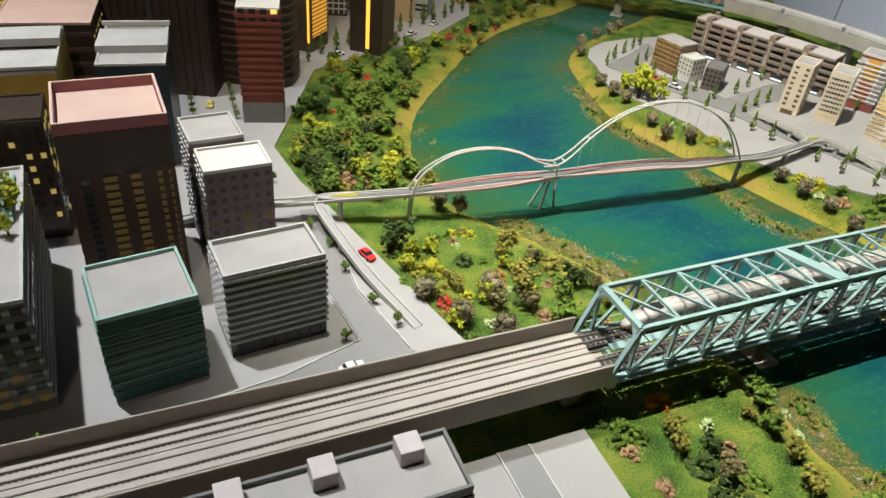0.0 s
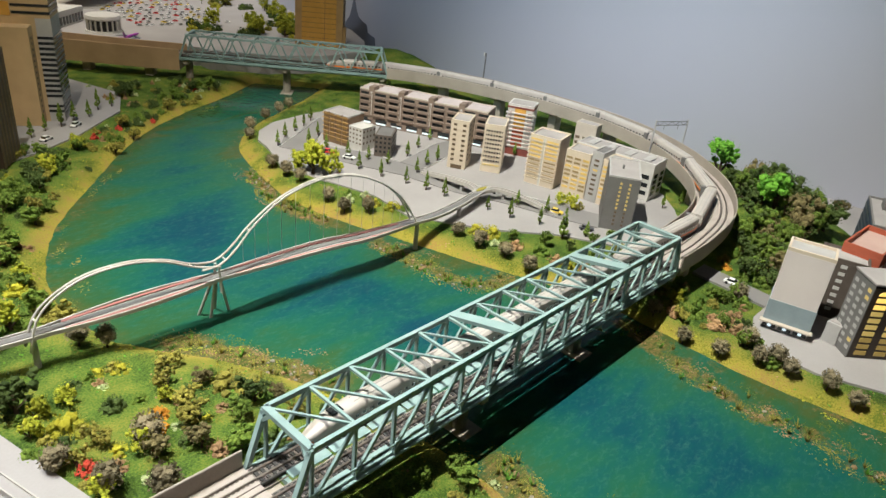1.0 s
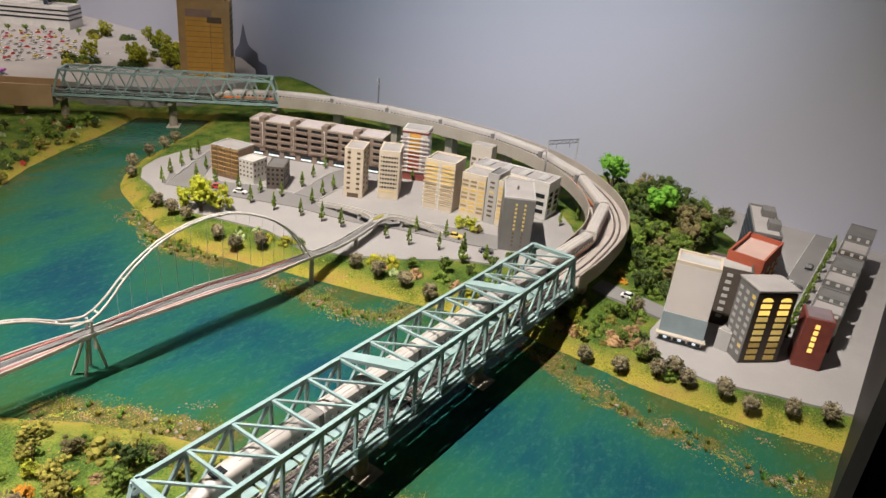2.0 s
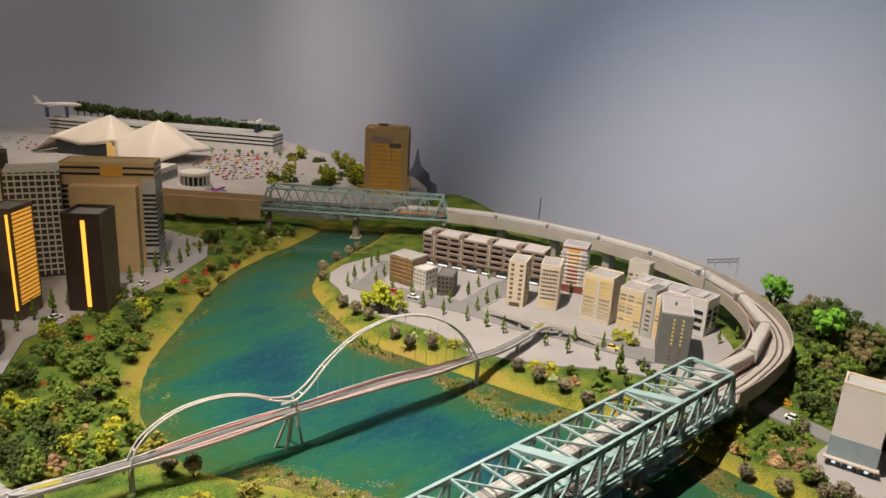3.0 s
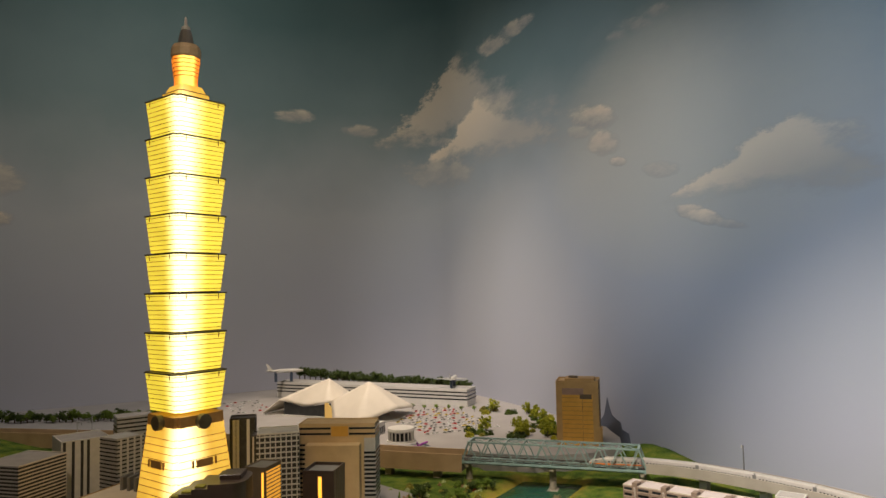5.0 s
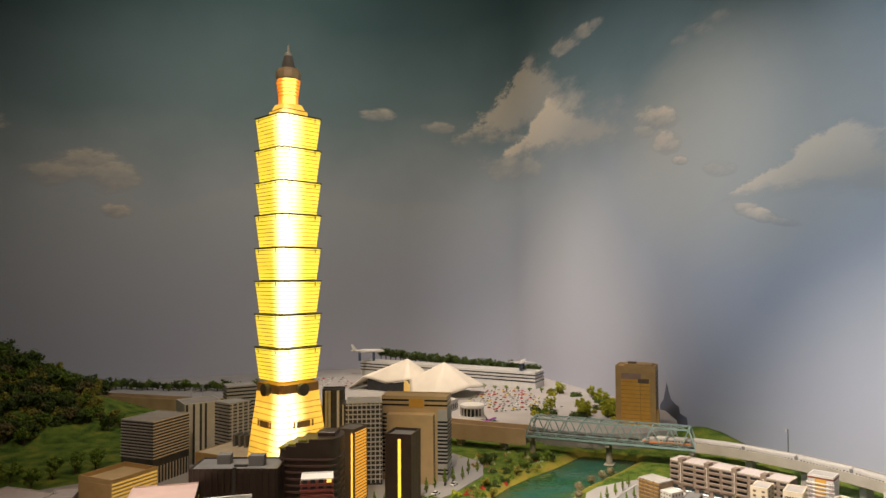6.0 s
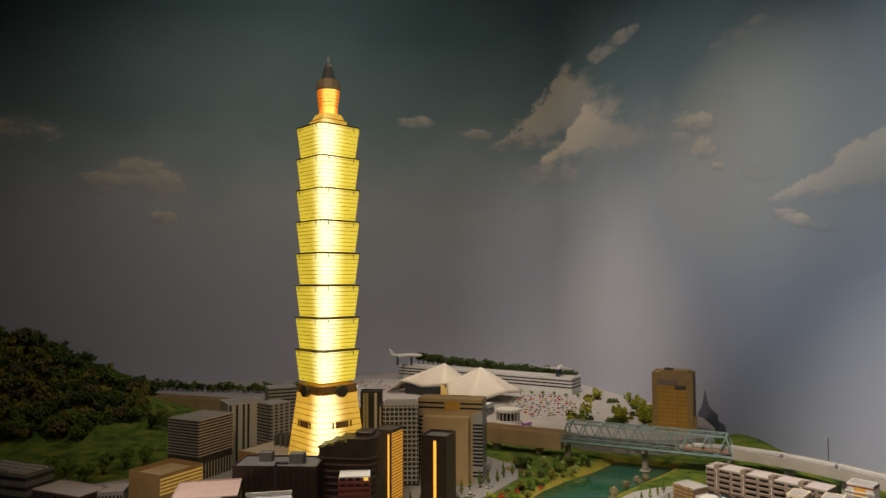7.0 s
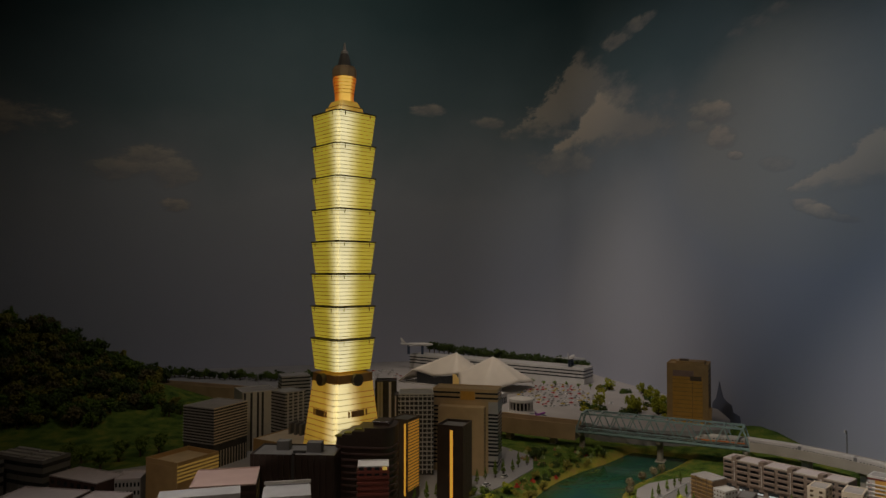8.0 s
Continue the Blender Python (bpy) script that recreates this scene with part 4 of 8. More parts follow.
def make_train(n, head):
    L, gap = 0.152, 0.007
    t = thing("train", "white high-speed train with an orange waistline crossing the bridges", "train")
    body = nose = None
    for k in range(n):
        s = head - (k + 0.5) * (L + gap)
        x, y, a = at_arc(s, -0.018)
        first, last = k == 0, k == n - 1
        turn = a + (180 if last else 0)
        if first or last:
            if nose is None:
                car = part("train_car", car_mesh(L, True), M["trainbody"], t, smooth=True)
                nose = car.data
            else:
                car = new("train_car", nose)
                car.parent = t
        else:
            if body is None:
                car = part("train_car", car_mesh(L, False), M["trainbody"], t)
                body = car.data
            else:
                car = new("train_car", body)
                car.parent = t
        car.matrix_world = pose(x, y, deck_z(s) + 0.0035, 0, 0, turn)
        ends = (first or last)
        ln = L - (0.058 if ends else 0.004)
        cx = -0.027 if ends else 0
        for sy in (-1, 1):
            box(car, "orange_stripe", "trainorange", cx, sy * 0.0103, 0.0052, ln, 0.0009, 0.0024)
            box(car, "skirt", "sleeper", cx, sy * 0.0088, 0.0006, ln, 0.0012, 0.003)
            for q in range(10 if ends else 15):
                box(car, "window", "darkglass", cx - ln / 2 + 0.008 + q * 0.0092, sy * 0.0103, 0.0112, 0.0042, 0.0008, 0.0034)
        for sy in (-0.0035, 0.0035):
            box(car, "roof_rib", "lgrey", cx, sy, 0.0252, ln * 0.92, 0.0008, 0.0006)
        if ends:
            box(car, "windscreen", "darkglass", L / 2 - 0.040, 0, 0.0222, 0.014, 0.011, 0.0022, bevel=0.0008)
            for sy in (-1, 1):
                bm = prism([(L / 2 - 0.062, sy * 0.0106), (L / 2 - 0.03, sy * 0.0101), (L / 2 - 0.006, sy * 0.0060), (L / 2 + 0.0008, sy * 0.0014), (L / 2 - 0.006, sy * 0.0040), (L / 2 - 0.03, sy * 0.0085), (L / 2 - 0.062, sy * 0.0092)], 0.0036, 0.0072)
                part("orange_stripe", bm, M["trainorange"], car)
        if not last:
            gx, gy, ga = at_arc(s - (L + gap) / 2, -0.018)
            box(t, "gangway", "grey", gx, gy, deck_z(s) + 0.0065, gap + 0.002, 0.0185, 0.0195, ga)


make_train(14, S_B2 + 0.17)


def gantry(s, one=False):
    x, y, a = at_arc(s)
    t = thing("catenary_mast" if one else "catenary_gantry", "slim grey catenary mast with a bracket" if one else "grey lattice catenary portal over two tracks", "catenary", x, y, deck_z(s) - 0.012, a, "catenary supports")
    if one:
        rod(t, "mast", "grey", (0, -0.041, 0), (0, -0.041, 0.095), 0.0026)
        rod(t, "bracket", "lgrey", (0, -0.041, 0.088), (0, -0.030, 0.098), 0.0012)
        rod(t, "bracket", "lgrey", (0, -0.041, 0.078), (0, -0.030, 0.098), 0.0012)
        box(t, "insulator", "white", 0, -0.030, 0.090, 0.003, 0.003, 0.008)
        rod(t, "clamp", "cargrey", (0, -0.043, 0.03), (0, -0.036, 0.03), 0.003)
        return
    for sy in (-0.041, 0.041):
        rod(t, "mast", "lgrey", (0, sy, 0), (0, sy, 0.082), 0.0022)
    for z in (0.070, 0.078):
        rod(t, "beam", "grey", (0, -0.041, z), (0, 0.041, z), 0.0014)
    for k in range(8):
        rod(t, "lattice", "grey", (0, -0.041 + k * 0.01025, 0.070 if k % 2 else 0.078), (0, -0.03075 + k * 0.01025, 0.078 if k % 2 else 0.070), 0.0010)
    for sy in (-0.018, 0.018):
        rod(t, "hanger", "grey", (0, sy, 0.070), (0, sy, 0.060), 0.0010)


gantry(arc_of(1.555, 0.66))
gantry(arc_of(1.555, 1.21), True)


# ---- arch bridge ----
def arch_bridge():
    t = thing("arch_bridge", "white double-arched footbridge over the river on slanted legs", "bridge")
    line = spline([(0.165, 0.815, 0.030), (0.25, 0.794, 0.039), (0.33, 0.776, 0.045), (0.44, 0.767, 0.049), (0.545, 0.763, 0.050), (0.70, 0.758, 0.048), (0.79, 0.752, 0.043), (0.886, 0.756, 0.037), (0.951, 0.760, 0.032), (1.016, 0.773, 0.028), (1.10, 0.793, 0.026)], 0.008)
    part("deck", sweep(line, rect(-0.0066, 0.0066, -0.003, 0)), M["lgrey"], t)
    n = len(line)
    x = line[:, 0]
    lens = 0.0075 * np.sin(np.clip((x - 0.34) / (0.545 - 0.34), 0, 1) * math.pi) + 0.0062 * np.sin(np.clip((x - 0.545) / (0.88 - 0.545), 0, 1) * math.pi)
    r = sides(line)
    for sg in (-1, 1):
        edge = line.copy()
        edge[:, :2] += r * (sg * (0.0082 + lens))[:, None]
        part("edge_beam", sweep(edge, rect(-0.0009, 0.0009, -0.0030, 0.0018)), M["palegrey"], t)
    for sg in (-1, 1):
        mid = line.copy()
        mid[:, :2] += r * (sg * (0.0068 + lens * 0.5))[:, None]
        for x0, x1 in ((0.355, 0.53), (0.56, 0.87)):
            part("red_walkway", sweep(mid[(x > x0) & (x < x1)], rect(-0.0020, 0.0020, -0.0008, 0.0008)), M["rosewalk"], t)
    part("roadway", sweep(line, rect(-0.004, 0.004, 0, 0.001)), M["grey"], t)

    def rib(points, wide):
        c = spline(points, 0.012)
        for sg in (-1, 1):
            q = c.copy()
            k = np.linspace(0, 1, len(c))
            q[:, 1] += sg * wide * (0.30 + 0.70 * np.abs(2 * k - 1) ** 3)
            part("arch_rib", tube([tuple(p) for p in q], 0.0015, 8), M["palegrey"], t, smooth=True)
        for p in c[3:-3:4]:
            box(t, "tie", "white", p[0], p[1], p[2] - 0.001, 0.0016, 2 * wide * 0.4, 0.0016)
        return c

    rib([(0.322, 0.776, 0.028), (0.332, 0.774, 0.062), (0.352, 0.772, 0.084), (0.388, 0.769, 0.101), (0.435, 0.766, 0.104), (0.478, 0.764, 0.094), (0.512, 0.763, 0.077), (0.545, 0.762, 0.068)], 0.0085)
    big = rib([(0.52, 0.762, 0.071), (0.545, 0.762, 0.070), (0.568, 0.762, 0.083), (0.598, 0.762, 0.110), (0.640, 0.761, 0.136), (0.685, 0.760, 0.149), (0.728, 0.759, 0.151), (0.77, 0.758, 0.143), (0.82, 0.757, 0.120), (0.858, 0.756, 0.089), (0.886, 0.756, 0.050), (0.900, 0.757, 0.024)], 0.0085)
    for p in big[6:-5:2]:
        rod(t, "hanger", "lgrey", (p[0], p[1], p[2]), (p[0], p[1], 0.047), 0.0004)
    for dx, dy in ((-0.016, 0.030), (-0.006, 0.014), (0.024, 0.018), (0.010, 0.032)):
        part("leg", tube([(0.545 + dx, 0.762 + dy, -0.022), (0.545 + dx * 0.15, 0.764 + dy * 0.1, 0.05)], 0.0021, 6), M["palegrey"], t)
    for sg in (-1, 1):
        part("leg", tube([(0.545, 0.764 + sg * 0.010, 0.03), (0.545, 0.762 + sg * 0.004, 0.068)], 0.0018, 6), M["palegrey"], t)
    for q in (0.325, 0.905, 1.03, 0.235):
        k = int(np.argmin(np.abs(x - q)))
        part("pier", lathe([(0.004, 0), (0.0034, line[k, 2] + 0.016)], 8, m=Matrix.Translation((line[k, 0], line[k, 1], -0.02))), M["lgrey"], t)
    # ramps that curl down to the roads
    for pts in ([(0.215, 0.806, 0.034), (0.204, 0.795, 0.033), (0.207, 0.76, 0.029), (0.228, 0.66, 0.015), (0.258, 0.558, 0.004)], [(0.20, 0.806, 0.033), (0.14, 0.818, 0.030), (0.08, 0.828, 0.022), (0.02, 0.836, 0.01)],
                [(1.105, 0.795, 0.026), (1.146, 0.784, 0.025), (1.172, 0.736, 0.017), (1.188, 0.667, 0.005)], [(1.105, 0.797, 0.026), (1.118, 0.831, 0.025), (1.121, 0.892, 0.018), (1.122, 0.962, 0.006)]):
        rp = spline(pts, 0.008)
        part("ramp", sweep(rp, rect(-0.005, 0.005, -0.004, 0)), M["pave"], t)
        for sg in (-0.0055, 0.0055):
            part("ramp_wall", sweep(rp, rect(sg - 0.0006, sg + 0.0006, -0.0045, 0.0026)), M["palegrey"], t)
        for k in (len(rp) // 3, 2 * len(rp) // 3):
            if rp[k, 2] > 0.012:
                box(t, "ramp_pier", "lgrey", rp[k, 0], rp[k, 1], -0.005, 0.006, 0.006, rp[k, 2] + 0.002)
    for cx, cy, z, rx, tilt in ((0.247, 0.796, 0.038, 0.042, -0.2), (1.113, 0.797, 0.0265, 0.026, 0.1)):
        ring = [(cx + rx * math.cos(a), cy + 0.009 * math.sin(a) + tilt * rx * math.cos(a), z) for a in np.linspace(0, 2 * math.pi, 25)[:-1]]
        part("junction", prism([(p[0], p[1]) for p in ring], z - 0.004, z + 0.0006), M["greyroof"], t)
        part("island", prism([(cx + (p[0] - cx) * 0.62, cy + (p[1] - cy) * 0.5) for p in ring], z, z + 0.0026), M["f_olive"], t, "olive planted traffic island")
        for f0 in (1.0, 0.66):
            loop = [(cx + (p[0] - cx) * f0, cy + (p[1] - cy) * f0, z + 0.0012) for p in ring]
            part("ring_kerb", tube(loop + loop[:1], 0.0011, 5), M["lgrey"], t)
    return t


arch_bridge()


# ---- buildings ----
def lot(name, label, fl, fr, depth, h, wall, roof, parapet=0.004, group="", category="building", ptrim=None, z=0.003, bevel=0.0006):
    """A block: front edge from fl to fr, seen from its street; local x along the front, y into the depth."""
    dx, dy = fr[0] - fl[0], fr[1] - fl[1]
    w = math.hypot(dx, dy)
    t = thing(name, label, category, fl[0], fl[1], z, math.degrees(math.atan2(dy, dx)), group)
    h -= z
    t["w"], t["d"], t["h"] = w, depth, h
    box(t, "body", wall, w / 2, depth / 2, 0, w, depth, h - parapet, bevel=bevel)
    e = 0.0028
    box(t, "roof", roof, w / 2, depth / 2, h - parapet - 0.0002, w - 2 * e, depth - 2 * e, 0.0012)
    if parapet > 0:
        p = ptrim or wall
        for sx, sy, cx, cy in ((w, e, w / 2, e / 2), (w, e, w / 2, depth - e / 2), (e, depth - 2 * e, e / 2, depth / 2), (e, depth - 2 * e, w - e / 2, depth / 2)):
            box(t, "parapet", p, cx, cy, h - parapet, sx, sy, parapet)
    return t


def spots(t, face, u, out, sx, thick):
    """Centre and plan size of a thing on a face, u along it."""
    w, d = t["w"], t["d"]
    return {"front": (u, -out, sx, thick), "back": (w - u, d + out, sx, thick), "right": (w + out, u, thick, sx), "left": (-out, d - u, thick, sx)}[face]


def width_of(t, face):
    return t["w"] if face in ("front", "back") else t["d"]


def windows(t, face, cols, rows, z0, z1, mat="darkglass", fw=0.55, fh=0.6, u0=0.0, u1=1.0, lit=None, out=0.0, name="window", chance=0.0):
    """A grid of panes, each a part of its own; lit: another material for a share of them."""
    W = width_of(t, face)
    cw, ch = W * (u1 - u0) / cols, (z1 - z0) / rows
    rng = random.Random(cols * 31 + rows * 7 + int(W * 1e4))
    for r in range(rows):
        for c in range(cols):
            cx, cy, sx, sy = spots(t, face, W * u0 + (c + 0.5) * cw, out, cw * fw, 0.0016)
            box(t, name, lit if lit and rng.random() < chance else mat, cx, cy, z0 + (r + 0.5 - fh / 2) * ch, sx, sy, ch * fh)


def bands(t, n, mat, z0, z1, frac=0.4, out=0.0009, name="floor_band", faces=None):
    step = (z1 - z0) / n
    for k in range(n):
        z = z0 + (k + (1 - frac) / 2) * step
        if faces:
            for f in faces:
                W = width_of(t, f)
                cx, cy, sx, sy = spots(t, f, W / 2, 0, W + (2 * out if f in ("front", "back") else 0), 2 * out)
                box(t, name, mat, cx, cy, z, sx, sy, step * frac)
        else:
            box(t, name, mat, t["w"] / 2, t["d"] / 2, z, t["w"] + 2 * out, t["d"] + 2 * out, step * frac)


def fins(t, face, n, mat, z0, z1, wide=0.0015, out=0.0012, u0=0.0, u1=1.0, name="fin"):
    W = width_of(t, face)
    for k in range(n):
        cx, cy, sx, sy = spots(t, face, W * (u0 + (u1 - u0) * (k + 0.5) / n), 0, wide, 2 * out)
        box(t, name, mat, cx, cy, z0, sx, sy, z1 - z0)


def on_roof(t, name, mat, u, v, sx, sy, sz, sink=0.004):
    box(t, name, mat, t["w"] * u, t["d"] * v, t["h"] - sink, sx, sy, sz, bevel=0.0006)


def old_town():
    """The near bank, by the viaduct."""
    b = lot("tower_block", "dark brown tower with a pink roof and dim amber windows", (-0.073, 0.704), (0.031, 0.709), 0.106, 0.219, "plum", "pinkroof", 0.012, "towers by the viaduct", ptrim="pinkwall")
    box(b, "roof_rim", "pinkroof", b["w"] / 2, 0.0014, b["h"], b["w"], 0.0028, 0.0008)
    box(b, "roof_rim", "pinkroof", b["w"] / 2, b["d"] - 0.0014, b["h"], b["w"], 0.0028, 0.0008)
    for q in (0.0014, b["w"] - 0.0014):
        box(b, "roof_rim", "pinkroof", q, b["d"] / 2, b["h"], 0.0028, b["d"] - 0.006, 0.0008)
    box(b, "attic", "dark", b["w"] / 2, b["d"] / 2, 0.157, b["w"] + 0.002, b["d"] + 0.002, 0.046)
    for c in range(4):
        for r in range(16):
            box(b, "window", "dimpane" if c else "darkglass", b["w"] * (0.14 + 0.25 * c), -0.0002, 0.010 + r * 0.0092, 0.0135, 0.0016, 0.0052)
    fins(b, "front", 5, "plum", 0, 0.16, 0.006, 0.002)
    windows(b, "left", 6, 9, 0.01, 0.156)
    b = lot("office_block", "green glass office block with a mint roof edge", (-0.057, 0.541), (0.03, 0.553), 0.086, 0.108, "green", "greyroof", 0.005, "blocks by the viaduct", ptrim="mint")
    bands(b, 8, "green", 0.008, 0.097, 0.35, 0.0012)
    bands(b, 7, "greenband", 0.020, 0.090, 0.16, 0.0016, "spandrel")
    fins(b, "front", 6, "green", 0.006, 0.097, 0.0012, 0.0018)
    b = lot("office_block", "grey office block with white floor bands and dark ribbon windows", (0.055, 0.57), (0.158, 0.58), 0.064, 0.111, "darkglass", "greyroof", 0.006, "blocks by the viaduct", ptrim="lgrey")
    bands(b, 10, "lgrey", 0.016, 0.104, 0.36, 0.0016)
    # front fins are black to paint in the shadow at the foot
    fins(b, "front", 8, "black", 0.0, 0.104, 0.001, 0.0012)
    fins(b, "left", 6, "lgrey", 0.014, 0.104, 0.003, 0.0012)
    fins(b, "right", 4, "lgrey", 0.014, 0.104, 0.002, 0.0012)
    b = lot("apartment_block", "mauve-grey apartment block with a white roof and few lit windows", (0.059, 0.724), (0.135, 0.729), 0.058, 0.14, "mauve", "white", 0.004, "blocks by the viaduct", ptrim="white")
    windows(b, "front", 6, 8, 0.02, 0.132, "mauvepane", fw=0.5, fh=0.42, lit="dimpane", chance=0.10)
    windows(b, "left", 5, 9, 0.02, 0.135, "lgrey", fw=0.6, fh=0.35, name="balcony", out=0.0008)
    windows(b, "right", 4, 8, 0.02, 0.135, fw=0.4, fh=0.45)
    b = lot("apartment_block", "brown-grey apartment block with a cream roof", (0.051, 0.784), (0.114, 0.79), 0.068, 0.148, "mauve", "greyroof", 0.004, "blocks by the viaduct", ptrim="lgrey")
    windows(b, "left", 6, 10, 0.02, 0.142, "lgrey", fw=0.6, fh=0.3, name="balcony", out=0.0008)
    windows(b, "right", 5, 9, 0.02, 0.142, fw=0.4, fh=0.4)
    # the block with pale stair heads beside the viaduct
    b = lot("apartment_block", "low pale block with pink-grey stair heads beside the viaduct", (-0.3, 0.298), (0.2, 0.298), 0.060, 0.08, "grey", "greyroof", 0.006, category="building")
    for k in range(6):
        box(b, "stair_head", "lilac", b["w"] - 0.037 - 0.0695 * k, 0.047, b["h"] - 0.006, 0.020, 0.020, 0.017, bevel=0.0006)
    bands(b, 5, "brown", 0.004, 0.070, 0.4, 0.0012)
    # left edge block with a roof garden
    b = lot("office_block", "grey office block with lit floors and a planted roof terrace", (-0.26, 0.545), (-0.107, 0.553), 0.24, 0.135, "grey", "greyroof", 0.004, "blocks by the viaduct", ptrim="lgrey")
    bands(b, 8, "lgrey", 0.01, 0.128, 0.3, 0.0012, faces=("right", "front"))
    windows(b, "right", 9, 2, 0.09, 0.128, "darkglass", 0.8, 0.4, lit="dimpane", chance=0.3)
    windows(b, "front", 10, 8, 0.01, 0.128, "darkglass", 0.6, 0.5, out=0.0008, lit="dimpane", chance=0.35)
    box(b, "planter", "mint", b["w"] * 0.8, b["d"] * 0.72, b["h"] - 0.004, b["w"] * 0.3, b["d"] * 0.4, 0.006, bevel=0.001)
    b = lot("shop_house", "dark narrow house with small yellow windows", (-0.17, 0.845), (-0.098, 0.845), 0.07, 0.165, "dark", "dark", 0.003, "houses by the lane")
    windows(b, "front", 5, 9, 0.01, 0.155, "darkglass", 0.4, 0.4, lit="dimwin", chance=0.3)
    windows(b, "right", 4, 9, 0.01, 0.155, "darkglass", 0.4, 0.4, lit="dimwin", chance=0.3)
    b = lot("shop_house", "ochre walled house with white terraces", (-0.23, 0.97), (-0.085, 0.965), 0.17, 0.172, "ochre", "greyroof", 0.004, "houses by the lane", ptrim="lgrey")
    box(b, "terrace", "lgrey", b["w"] / 2, 0.03, 0.171, b["w"] + 0.004, 0.06, 0.004)
    box(b, "terrace", "lgrey", b["w"] / 2, 0.11, 0.171, b["w"] + 0.004, 0.05, 0.010)
    b = lot("shop_house", "dark glass house with a stepped white roof", (-0.043, 1.01), (0.046, 1.0), 0.16, 0.160, "navyglass", "greyroof", 0.003, "houses by the lane", ptrim="lgrey")
    box(b, "roof_step", "lgrey", b["w"] / 2, 0.08, 0.156, b["w"] + 0.004, 0.07, 0.010)
    box(b, "roof_rail", "white", b["w"] / 2, 0.15, 0.160, b["w"] + 0.006, 0.004, 0.006)
    b = lot("tower_block", "dark block with a dusty pink roof", (-0.177, 1.181), (-0.045, 1.166), 0.13, 0.165, "dark", "pinkroof", 0.003, "towers by the viaduct", ptrim="pinkroof")
    bands(b, 6, "plum", 0.02, 0.155, 0.3)
    windows(b, "right", 5, 6, 0.02, 0.15, "dimwin", 0.3, 0.3)
    b = lot("brick_tower", "dark red brick tower with louvred floors and a white roof", (0.16, 1.123), (0.224, 1.108), 0.05, 0.195, "red", "white", 0.003, "towers of the centre", ptrim="white")
    bands(b, 12, "red", 0.045, 0.185, 0.45, 0.0018, faces=("front",))
    windows(b, "front", 4, 2, 0.17, 0.192, "darkglass", 0.6, 0.6, lit="litwin", chance=0.13, out=0.0006)
    box(b, "plinth", "grey", b["w"] / 2, b["d"] / 2, 0, b["w"] + 0.002, b["d"] + 0.002, 0.036)
    bands(b, 9, "dark", 0.045, 0.19, 0.3, 0.0012, faces=("right", "left"))


M["lilac"] = surface("pink_grey_plaster", (0.50, 0.44, 0.44), (0.43, 0.38, 0.38), 0.75)
M["ochre"] = surface("ochre_plaster", (0.42, 0.28, 0.05), (0.34, 0.22, 0.04), 0.7)
M["navyglass"] = surface("blue_black_glass", (0.03, 0.045, 0.055), (0.02, 0.03, 0.04), 0.3)
M["greenband"] = surface("pale_green_spandrel", (0.14, 0.22, 0.19), (0.11, 0.18, 0.155), 0.5)
M["mauvepane"] = surface("mauve_window_pane", (0.10, 0.08, 0.09), (0.075, 0.06, 0.068), 0.3, bump=0, vary=0.25)
M["dimpane"] = glow("amber_curtained_window", (1.0, 0.6, 0.15), 0.035, (0.13, 0.08, 0.025))
old_town()


